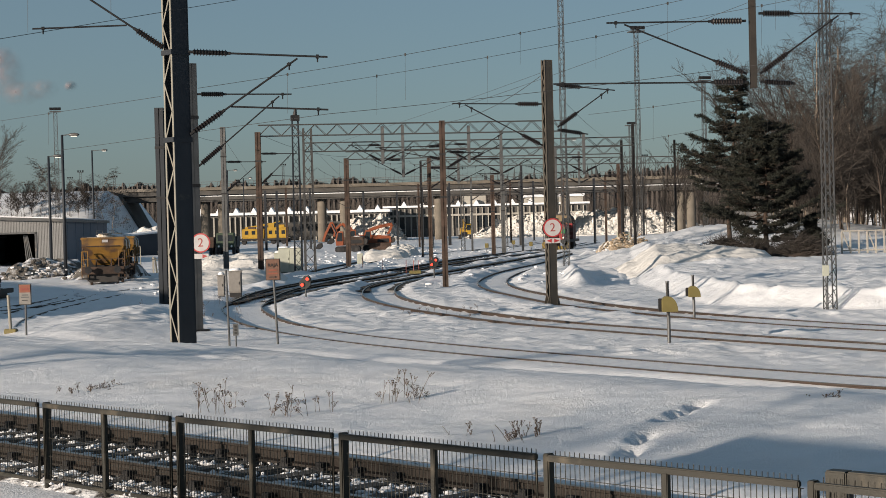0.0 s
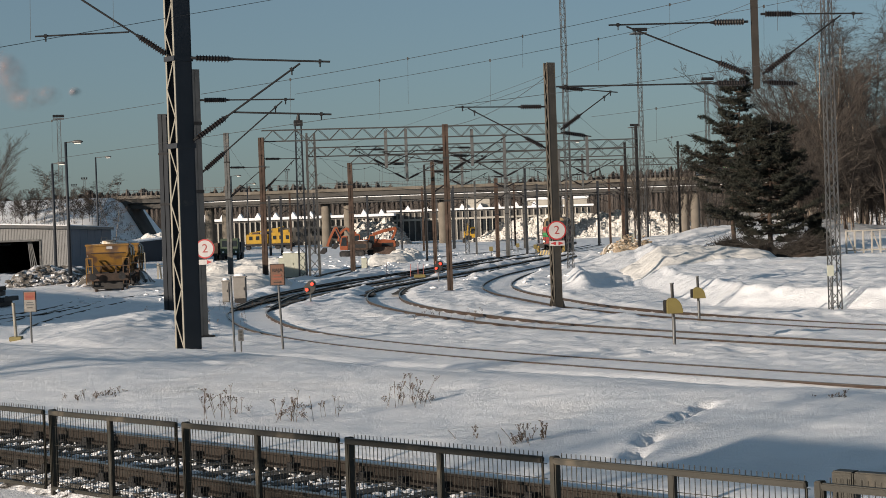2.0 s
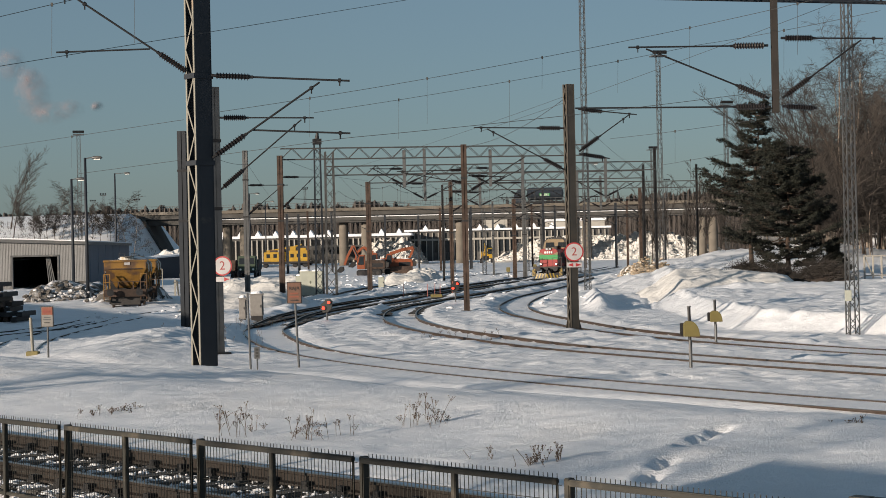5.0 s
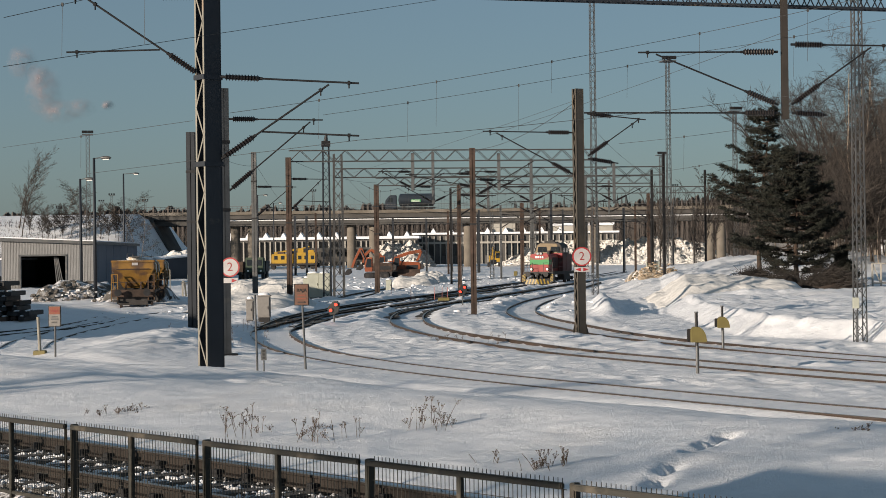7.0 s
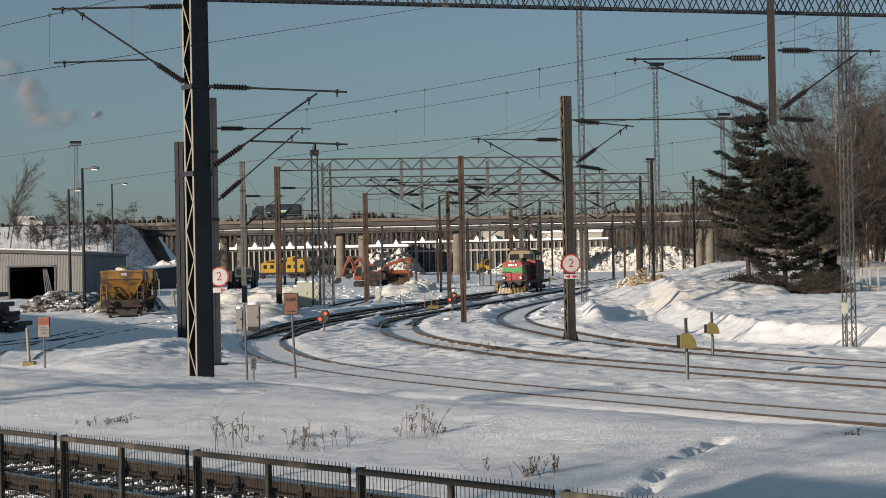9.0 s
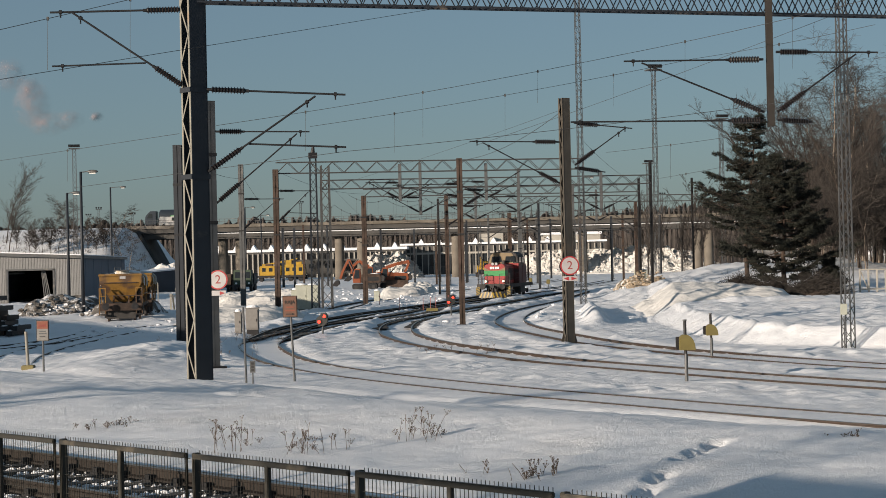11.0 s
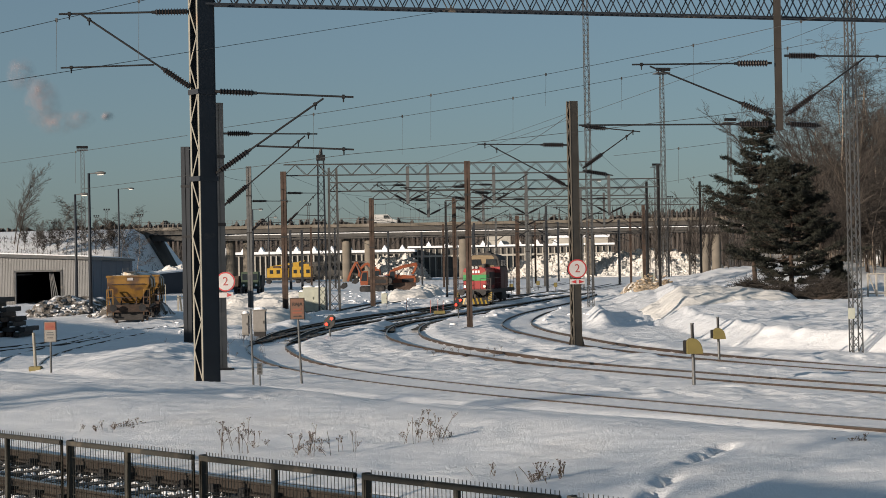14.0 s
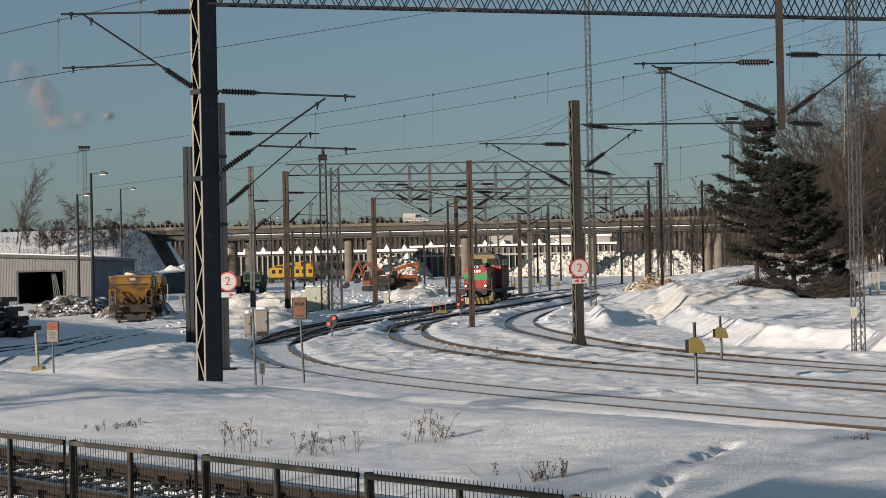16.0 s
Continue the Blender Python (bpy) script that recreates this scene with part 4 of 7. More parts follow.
        for y in (-3.65, 3.15):
            part("bogie_frame", Shape().box(s * 1.05 - 0.08, y - 1.7, 0.42, s * 1.05 + 0.08, y + 1.7, 0.72), LOCO_GREY, t, bevel=0.03)
        part("brake_hose", Shape().path([(s * 0.42, -6.22, 1.05), (s * 0.42, -6.4, 0.9), (s * 0.38, -6.42, 0.65), (s * 0.34, -6.34, 0.5)], 0.035), BLACK, t)
    part("coupling", Shape().box(-0.12, -6.5, 0.95, 0.12, -6.2, 1.15).tube((0, -6.45, 0.95), (0, -6.5, 0.55), 0.06, n=8), DARK, t)
    pl = part("snow_plough", Shape().add([(-1.3, -6.25, 0.08), (0, -6.5, 0.08), (1.3, -6.25, 0.08), (-1.3, -6.2, 0.62), (0, -6.42, 0.62), (1.3, -6.2, 0.62), (-1.3, -6.1, 0.08), (1.3, -6.1, 0.08), (-1.3, -6.1, 0.62), (1.3, -6.1, 0.62)],
                                         [(0, 1, 4, 3), (1, 2, 5, 4), (6, 8, 9, 7), (0, 3, 8, 6), (2, 7, 9, 5), (3, 4, 5, 9, 8), (0, 6, 7, 2, 1)]), BLACK, t, "black plough with yellow stripes")
    for i in range(8):
        x = -1.24 + i * 0.32
        ya = -6.27 - 0.25 * (1 - abs(x) / 1.3)
        yb = -6.27 - 0.25 * (1 - min(1.3, abs(x + 0.13)) / 1.3)
        lean = 0.16 if x < 0 else -0.16
        part("yellow_stripe", Shape().add([(x, ya, 0.1), (x + 0.14, yb, 0.1), (x + 0.14 + lean, yb + 0.05, 0.6), (x + lean, ya + 0.05, 0.6)], [(0, 1, 2, 3)]), YELLOW, pl)
    part("exhaust", Shape().tube((0.1, -1.75, 3.0), (0.1, -1.75, 3.35), 0.2, n=12), LOCO_GREY, t)
    part("roof_unit", Shape().box(-0.55, -0.7, 4.1, 0.5, 0.7, 4.24).tube((0.1, 0, 4.24), (0.1, 0, 4.42), 0.28, 0.2, 12).box(-0.8, 0.2, 4.1, -0.55, 0.6, 4.32), LOCO_GREY, t)
    part("horn", Shape().tube((-0.7, -1.2, 4.16), (-0.7, -1.5, 4.18), 0.04, 0.08, 8), DARK, t)
    for i in range(4):
        part("number_bar", Shape().box(-0.40 + i * 0.22, -5.56, 2.60, -0.25 + i * 0.22, -5.52, 2.80), WHITE, t, "white bar in place of a number")
    return t


LOCO = locomotive()


# ---- pine and trees ----
def pine(x, y, z, h, seed, label, base_clear, reach_at, lean=0.0, limbs=5, gap=0.55, dense=1.0):
    """A Scots pine: whorls of long limbs, side twigs and needle tufts that sit in flat uneven pads.
    reach_at(k, a): a limb's length at height share k and bearing a."""
    rnd = random.Random(seed)
    t = thing("pine_tree", x, y, z, 0, label, "tree", "pines")
    tr, cr, lb = Shape(), Shape(), Shape()

    def stem(k):
        return Vector((lean * k * k * h + 0.08 * math.sin(k * 9 + seed), 0.06 * math.sin(k * 7), h * k))
    for i in range(14):
        k0, k1 = i / 14, (i + 1) / 14
        tr.tube(stem(k0) - Vector((0, 0, 0.3 if i == 0 else 0)), stem(k1), 0.19 * (1 - k0 * 0.93), 0.19 * (1 - k1 * 0.93), 9, caps=False)

    def tuft(c, size):
        for _ in range(int(11 * dense)):
            d = Vector((rnd.gauss(0, 1), rnd.gauss(0, 1), rnd.gauss(0.55, 0.7))).normalized()
            e = d.cross(Vector((rnd.gauss(0, 1), rnd.gauss(0, 1), rnd.gauss(0, 1)))).normalized() * 0.026
            L = size * rnd.uniform(0.6, 1.25)
            o = c + Vector((rnd.gauss(0, 0.05), rnd.gauss(0, 0.05), rnd.gauss(0, 0.03)))
            cr.add([o - e, o + e, o + d * L], [(0, 1, 2)])
    zz = base_clear * h
    while zz < h * 0.985:
        k = zz / h
        a0, whorl = rnd.uniform(0, 6.283), rnd.uniform(0.62, 1.12)
        for i in range(limbs if k < 0.9 else 4):
            a = a0 + 6.283 * i / limbs + rnd.gauss(0, 0.22)
            R = reach_at(k, a) * whorl * rnd.uniform(0.7, 1.2)
            if R < 0.15 or rnd.random() < 0.10:
                continue
            p = stem(k + rnd.uniform(-0.012, 0.012))
            rise = rnd.uniform(-0.10, 0.16) + 0.75 * max(0, k - 0.62)
            side = Vector((-math.sin(a), math.cos(a), 0))
            out = Vector((math.cos(a), math.sin(a), 0))
            bend = rnd.gauss(0, 0.14)
            n = 6
            limb = [p + out * R * f + side * bend * R * f * f + Vector((0, 0, R * (rise * f + 0.16 * f * f - 0.10 * math.sin(f * 3.14)))) for f in [j / n for j in range(n + 1)]]
            for j in range(n):
                lb.tube(limb[j], limb[j + 1], 0.045 * (1 - j / n) + 0.008, 0.045 * (1 - (j + 1) / n) + 0.008, 4, caps=False)
            start = 0.32 if R > 1.2 else 0.1
            m = int(6 + R * 7.5)
            for j in range(m):
                f = start + (1 - start) * (j + rnd.random()) / m
                g = min(n - 1, int(f * n))
                b = limb[g].lerp(limb[g + 1], f * n - g)
                w = (0.22 + 0.30 * R * (1 - abs(f - 0.62) * 1.3)) * rnd.uniform(0.5, 1.15) * rnd.choice((-1, 1))
                q = b + side * w * 0.85 + out * abs(w) * rnd.uniform(0.2, 0.7) + Vector((0, 0, rnd.gauss(0.05, 0.07)))
                lb.tube(b, q, 0.012, 0.006, 3, caps=False)
                for c in range(4):
                    tuft(b.lerp(q, 0.25 + 0.25 * c) + Vector((0, 0, 0.03)), 0.22)
            tuft(limb[-1], 0.22)
        zz += gap * rnd.uniform(0.75, 1.25) * (1 - 0.45 * k)
    for c in range(8):
        tuft(stem(0.94 + 0.0075 * c), 0.2)
    part("trunk", tr, PINEBARK, t, "reddish-brown pine trunk", smooth=True)
    part("branchwork", lb, PINEBARK, t, kind="stuff")
    part("crown", cr, NEEDLE, t, "dark green needle tufts", kind="stuff")
    return t


ROAD_Z = 11.42


# ---- trees ----
def open_crown(k, a):
    """The tall pine: long limbs to its light side from mid height, short towards its neighbour."""
    return max(0.2, 4.6 * min(1.0, (k - 0.28) * 5) * (1.02 - k) ** 0.60 * 1.22 * (0.80 - 0.30 * math.cos(a)))


def broad_crown(k, a):
    """The lower pine: branched almost to the ground, broadest in its lower half."""
    return max(0.2, 4.3 * min(1.0, 0.60 + (k - 0.1) * 2.2) * (1.04 - k) ** 0.62 * (1 + 0.16 * math.sin(a * 2 + 1)))


pine(20.6, 122, gz(20.6, 122) - 0.1, 12.4, 8, "tall open pine with reddish trunk beside the mound's brush", 0.36, open_crown, 0.085, 4, 0.74)
pine(22.2, 116, gz(22.2, 116) - 0.1, 9.2, 3, "broad bushy dark green pine on the snowy mound", 0.10, broad_crown, -0.02, 5, 0.56)
pine(25.4, 116.5, gz(25.4, 116.5) - 0.1, 2.6, 5, "small young pine beside the broad one", 0.15, lambda k, a: 1.1 * (1.05 - k), 0.0, 5, 0.35)

BIRCH = material("birch bark", (0.19, 0.16, 0.13), 0.85, 0, 0.3, 3.0, 0.3, 12, second=(0.07, 0.055, 0.05), mix_scale=2.5, mix_at=0.56)


def bare_tree(h, seed, label, mat, thick=0.011, spread=0.55, n=4, droop=0.0, twigs=5):
    rnd = random.Random(seed)
    t = thing("bare_tree", 0, 0, 0, 0, label, "tree", "bare trees")
    trunk, limbs = Shape(), Shape()

    def grow(p, d, L, r, depth):
        steps = 3 if depth else 7
        for i in range(steps):
            d = (d + Vector((rnd.gauss(0, 0.10), rnd.gauss(0, 0.10), rnd.gauss(0.02, 0.05) - droop * depth * 0.14))).normalized()
            q = p + d * (L / steps)
            r2 = r * (0.86 if depth == 0 else 0.75)
            (trunk if depth == 0 else limbs).tube(p, q, max(r, 0.009), max(r2, 0.007), 6 if depth == 0 else 3, caps=False)
            if depth < 3 and (depth > 0 or i >= 1):
                for _ in range(n if depth == 0 else (twigs if depth == 1 else 3)):
                    a = rnd.uniform(0, 2 * math.pi)
                    side = Vector((math.cos(a), math.sin(a), 0))
                    nd = (d * rnd.uniform(0.5, 0.9) + side * spread * rnd.uniform(0.6, 1.4)).normalized()
                    grow(p.lerp(q, rnd.random()), nd, L * (0.36 if depth == 0 else 0.45) * rnd.uniform(0.6, 1.1) * (1.15 - 0.5 * i / steps), max(r * 0.42, 0.01), depth + 1)
            p, r = q, r2
    grow(Vector((0, 0, -0.3)), Vector((0, 0, 1)), h, h * thick, 0)
    part("trunk", trunk, mat, t, smooth=True)
    part("crown", limbs, TWIG, t, "fine bare branches", kind="stuff")
    return t


protos = [bare_tree(16.5, 11, "tall bare birch with drooping fine twigs", BIRCH, 0.008, 0.45, 3, 0.6, 4),
          bare_tree(13.5, 12, "bare leafless alder tree", BARK, 0.008, 0.45, 3, 0.0, 4),
          bare_tree(9.0, 13, "young bare birch with thin stem", BIRCH, 0.007, 0.75, 3, 0.25, 4),
          bare_tree(6.0, 14, "bare branching roadside bush", BARK, 0.008, 0.62, 4, -0.1, 4),
          bare_tree(8.0, 15, "thin bare sapling in snow", BARK, 0.004, 0.18, 2, 0.0, 2)]
rnd = random.Random(31)
used = set()


def plant(k, x, y, z=None):
    m = pose(x, y, gz(x, y) if z is None else z, 0, 0, rnd.uniform(0, 360))
    if k in used:
        return copy_thing(protos[k], m)
    used.add(k)
    protos[k].matrix_basis = m
    return protos[k]


# the wood at the right, thick towards its edge
for i in range(52):
    y = rnd.uniform(140, 215)
    x = y * (0.172 + 0.10 * rnd.random() ** 0.8)
    plant(rnd.choice((0, 1, 1, 2)) if x / y > 0.20 else rnd.choice((1, 2, 2, 4)), x, y)
for x, y in ((34.5, 150), (37.0, 152), (39.5, 160)):
    plant(0, x, y)
for i in range(26):
    y = rnd.uniform(160, 235)
    plant(4, y * rnd.uniform(0.105, 0.172), y)
for i in range(28):
    y = rnd.uniform(165, 235)
    plant(rnd.choice((1, 4, 4, 2)), y * rnd.uniform(0.195, 0.275), y)
for i in range(60):
    y = rnd.uniform(138, 175)
    plant(rnd.choice((1, 2, 3, 3, 4)), y * rnd.uniform(0.205, 0.285), y)
# bushes and trees on the road bank
for x, y in ((-77.4, 305), (-75.3, 306), (-73.6, 304), (-75.8, 303), (-65.0, 303), (-63.6, 304.5), (-66.8, 305), (-64.4, 306), (-80.5, 308), (-69.0, 305)):
    plant(3, x, y)
for x, y in ((-74.2, 307), (-72.6, 306), (-62.3, 305), (-60.4, 304), (-71.0, 310), (-58.6, 300)):
    plant(2, x, y)
for x, y in ((-81.7, 307), (-83.5, 312)):
    plant(1, x, y)
# unseen bare trees added towards the sun so their branches shade the near bank
for k, x, y in ((1, -25.0, -6.5), (3, -24.7, 18.7), (3, -27.5, 19.6)):
    plant(k, x, y, 0.3)


def bank_scrub():
    rr = random.Random(19)
    t = thing("bank_scrub", 0, 0, 0, 0, "dry grass and twigs through the snow of the road bank", "scrub", kind="stuff")
    s = Shape()
    for i in range(2600):
        x, y = rr.uniform(-100, -57), rr.uniform(286, 322)
        if vnoise(x, y, 5.0, 71) < -0.08:
            continue
        z = gz(x, y) if i % 20 == 0 else float(height(np.array([x]), np.array([y]), False)[0])
        for _ in range(2):
            s.tube((x, y, z - 0.1), (x + rr.gauss(0, 0.25), y, z + rr.uniform(0.15, 0.7)), 0.035, 0.01, 3, caps=False)
    part("stalks", s, TWIG, t, kind="stuff")


bank_scrub()


def brush_heap(x, y, r, h, seed, label):
    rr = random.Random(seed)
    t = thing("brush_heap", x, y, gz(x, y), 0, label, "brushwood", "brush heaps")
    s = Shape()
    for i in range(3800):
        a, q = rr.uniform(0, 6.283), rr.random() ** 0.6
        p = Vector((math.cos(a) * q * r, math.sin(a) * q * r * 0.8, rr.uniform(0, 1) * h * (1 - q * q)))
        d = Vector((rr.gauss(0, 1), rr.gauss(0, 1), rr.gauss(0.1, 0.4))).normalized()
        s.tube(p, p + d * rr.uniform(0.3, 1.0), 0.016, 0.006, 3, caps=False)
    part("brushwood", s, TWIG, t, "tangled cut branches", kind="stuff")
    sn = Shape().lump((0, -r * 0.2, h * 0.1), (r * 0.7, r * 0.55, h * 0.3), seed, 12, 0.35)
    part("core", sn, BARK, t, "dark matted brushwood core", smooth=True)


brush_heap(17.7, 106, 1.6, 1.1, 1, "heap of cut dark brushwood in snow")
brush_heap(21.7, 103, 1.8, 1.35, 2, "large heap of reddish-brown cut branches")
brush_heap(20.4, 110, 1.2, 0.8, 4, "heap of branches under the pine")


# ---- weeds in the near snow ----
WEED = material("dry weed stalks", (0.075, 0.052, 0.036), 0.95, 0, 0.3, 5.0, 0.0)


def weeds(x, y, n, h, spread, seed):
    """Dry stalks, some forked, with small umbels of seed heads; each leans its own way."""
    rr = random.Random(seed)
    t = thing("dry_weeds", x, y, gz(x, y) - 0.03, 0, "clump of dry brown weed stalks sticking out of snow", "weeds", "dry weeds")
    for i in range(n):
        s = Shape()
        p = Vector((rr.gauss(0, spread * 0.95), rr.gauss(0, spread * 0.5), -0.1))
        lean = Vector((rr.gauss(0, 0.16), rr.gauss(0, 0.12), 1)).normalized()
        L = h * rr.uniform(0.4, 1.1)
        bow = Vector((rr.gauss(0, 0.06), rr.gauss(0, 0.05), 0))
        pts = [p + lean * L * f + bow * f * f for f in (0, 0.35, 0.7, 1.0)]
        s.path(pts, 0.0034, 4)
        tips = [(pts[-1], lean)]
        for _ in range(rr.choice((0, 0, 1, 2))):
            b = pts[1].lerp(pts[2], rr.random())
            e = b + (lean + Vector((rr.gauss(0, 0.5), rr.gauss(0, 0.4), 0))).normalized() * L * rr.uniform(0.2, 0.4)
            s.tube(b, e, 0.0028, 0.0022, 3, caps=False)
            tips.append((e, lean))
        for q, d in tips:
            for k in range(rr.choice((0, 3, 5, 7))):
                e = q + Vector((rr.gauss(0, 0.028), rr.gauss(0, 0.026), rr.uniform(-0.005, 0.035)))
                s.tube(q - d * 0.05, e, 0.0022, n=3, caps=False)
                s.lump(e, (0.011, 0.011, 0.008), k + seed, 5, 0.3)
        part("stalk", s, WEED, t)


for i, (x, y, n, h, sp) in enumerate(((-5.83, 27.51, 10, 0.26, 0.3), (-5.46, 27.83, 7, 0.24, 0.2), (-3.40, 24.37, 9, 0.58, 0.16), (-3.23, 25.16, 6, 0.5, 0.18), (-2.17, 23.67, 7, 0.55, 0.22), (-2.44, 24.63, 7, 0.45, 0.2), (-1.80, 24.20, 5, 0.4, 0.25),
                                      (-0.64, 24.84, 8, 0.55, 0.2), (-0.38, 25.37, 8, 0.5, 0.2), (0.66, 20.0, 5, 0.32, 0.1), (0.95, 20.3, 6, 0.3, 0.12), (0.2, 20.6, 3, 0.28, 0.1), (0.75, 20.2, 4, 0.3, 0.1), (4.93, 21.95, 4, 0.2, 0.05), (4.8, 22.1, 3, 0.14, 0.05), (5.08, 22.0, 3, 0.17, 0.05),
                                      (-0.9, 62, 9, 0.5, 0.8), (0.6, 61, 9, 0.5, 0.7), (-9.3, 76, 12, 0.5, 0.8), (-10.4, 70, 10, 0.5, 1.0), (-8.6, 60, 14, 0.6, 0.7))):
    weeds(x, y, n, h, sp, i + 3)


# ---- signs, markers, signals ----
SIGN_RED = material("faded red sign", (0.187, 0.0546, 0.0312), 0.6, 0, 0.12, 6.0, 0.0)
SIGN_DARKRED = material("dark red sign paint", (0.22, 0.03, 0.03), 0.6, 0, 0.1, 6.0, 0.0)
SIGN_BROWN = material("faded brown sign face", (0.117, 0.0585, 0.039), 0.6, 0, 0.1, 6.0, 0.0)
CABINET_DARK = material("grimy sign face", (0.172, 0.164, 0.156), 0.6, 0, 0.12, 6.0, 0.0)
OCHRE = material("ochre marker paint", (0.133, 0.109, 0.0351), 0.55, 0, 0.12, 3.0, 0.1, 40)
CABINET = material("grey-green cabinet paint", (0.328, 0.343, 0.296), 0.6, 0.05, 0.1, 2.0, 0.05, 40, second=(0.3, 0.28, 0.22), mix_scale=1.0, mix_at=0.68)


def lettering(text, size, m, mat, parent, label=""):
    c = bpy.data.curves.new("lettering", "FONT")
    c.body, c.size, c.align_x, c.align_y, c.extrude = text, size, "CENTER", "CENTER", 0.002
    o = bpy.data.objects.new("lettering", c)
    me = bpy.data.meshes.new_from_object(o)
    bpy.data.objects.remove(o)
    me.materials.append(mat)
    ob = new("lettering", me)
    ob.parent = parent
    ob.matrix_basis = m
    return tagged(ob, label)


def speed_sign(x, y, z, rz, r, double):
    t = thing("speed_sign", x, y, z, rz, "round white speed sign with red rim and number 2", "sign", "speed signs")
    part("rim", Shape().tube((0, 0.012, 0), (0, -0.012, 0), r, n=40), RED, t, "red rim")
    part("face", Shape().tube((0, -0.012, 0), (0, -0.018, 0), r * 0.86, n=40), SIGN_FACE, t, "white disc")
    lettering("2", r * 1.25, pose(0, -0.021, 0, 90), SIGN_DARKRED, t, "dark red number")
    pl = part("plate", Shape().box(-r * 0.8, -0.012, -r * 1.62, r * 0.8, 0.008, -r * 1.1), SIGN_FACE, t, bevel=0.003)
    a = r * 1.36
    part("arrow", Shape().prism([(0.05, -a + r * 0.2), (r * 0.7, -a), (0.05, -a - r * 0.2)], -0.02, -0.013), RED, pl)
    if double:
        part("arrow", Shape().prism([(-0.05, -a + r * 0.2), (-0.05, -a - r * 0.2), (-r * 0.7, -a)], -0.02, -0.013), RED, pl)
    part("bracket", Shape().beam((0, 0.01, 0), (-0.05, 0.35, 0), 0.05, 0.05), DARK, t)
    return t


speed_sign(4.28, 65.85, 3.02, 4, 0.37, True)
speed_sign(-7.65, 53.6, 2.85, -6, 0.31, False)


t = thing("sign_disc", 5.02, 79.5, gz(5.02, 79.5) - 0.1, 8, "round sign on a thin pole seen from behind", "sign")
part("pole", Shape().tube((0, 0, 0), (0, 0, 3.35), 0.035, n=8), GALV, t)
part("disc", Shape().tube((0, -0.05, 2.97), (0, -0.07, 2.97), 0.37, n=32), DARK, t, "dark back of a round sign")


def board(x, y, h, w, bh, title, label, face, lean=0.0):
    t = thing("track_sign", x, y, gz(x, y) - 0.15, 0, label, "sign")
    part("pole", Shape().tube((0, 0, 0), (lean, 0, h - bh * 0.3), 0.032, n=10), GALV, t)
    b = part("board", Shape().box(-w / 2 + lean, -0.05, h - bh, w / 2 + lean, -0.034, h), face, t, bevel=0.006)
    part("border", Shape().box(-w / 2 + lean - 0.02, -0.034, h - bh - 0.02, w / 2 + lean + 0.02, -0.028, h + 0.02), BLACK, b)
    return t, b


t, b = board(-4.62, 46.86, 2.5, 0.37, 0.56, "RAJA", "brown-red boundary sign reading RAJA on steel pole", SIGN_BROWN, -0.09)
lettering("RAJA", 0.13, pose(-0.09, -0.058, 2.34, 90), BLACK, b)
for i, (w, z) in enumerate(((0.22, 2.2), (0.27, 2.11))):
    part("text_bar", Shape().box(-0.09 - w / 2, -0.056, z - 0.022, -0.09 + w / 2, -0.051, z + 0.022), SIGN_RED, b)
part("arrow", Shape().box(-0.2, -0.056, 2.0, -0.01, -0.051, 2.025).prism([(-0.03, 1.985), (0.05, 2.012), (-0.03, 2.04)], -0.056, -0.051), BLACK, b)
t, b = board(-13.2, 53.44, 1.75, 0.36, 0.62, "", "red and white boundary sign on steel pole", CABINET_DARK)
part("red_half", Shape().box(-0.17, -0.056, 1.5, 0.17, -0.051, 1.74), SIGN_RED, b, "faded red upper half")
lettering("RAJA", 0.11, pose(0, -0.058, 1.6, 90), SIGN_DARKRED, b)
for z, w in ((1.42, 0.2), (1.35, 0.24)):
    part("text_bar", Shape().box(-w / 2, -0.056, z - 0.018, w / 2, -0.051, z + 0.018), GALV, b)
part("arrow", Shape().box(-0.1, -0.056, 1.24, 0.08, -0.051, 1.265), BLACK, b)

wp = thing("white_post", -14.05, 54.87, gz(-14.05, 54.87) - 0.05, 0, "leaning white marker post on ochre foot", "post")
part("pole", Shape().tube((0, 0, 0), (-0.06, 0, 1.25), 0.055, 0.05, 10), LIGHT_STEEL, wp)
part("foot", Shape().box(-0.2, -0.15, 0, 0.2, 0.15, 0.16), OCHRE, wp, bevel=0.02)
tp = thing("cable_pole", -5.88, 46.23, gz(-5.88, 46.23) - 0.2, 0, "thin dark steel pole with switch box", "post")
part("pole", Shape().tube((0, 0, 0), (-0.05, 0, 2.3), 0.03, n=8), GALV, tp)
nb = thing("number_board", -5.70, 46.2, gz(-5.7, 46.2) - 0.1, 0, "small grey track number board", "sign")
part("stake", Shape().tube((0, 0, 0), (0, 0, 0.45), 0.02, n=8), GALV, nb)
bd = part("plate", Shape().box(-0.075, -0.02, 0.4, 0.075, 0.0, 0.72), GALV, nb, bevel=0.004)
for z in (0.47, 0.56, 0.65):
    part("number_bar", Shape().box(-0.035, -0.026, z - 0.03, 0.035, -0.021, z + 0.03), BLACK, bd)


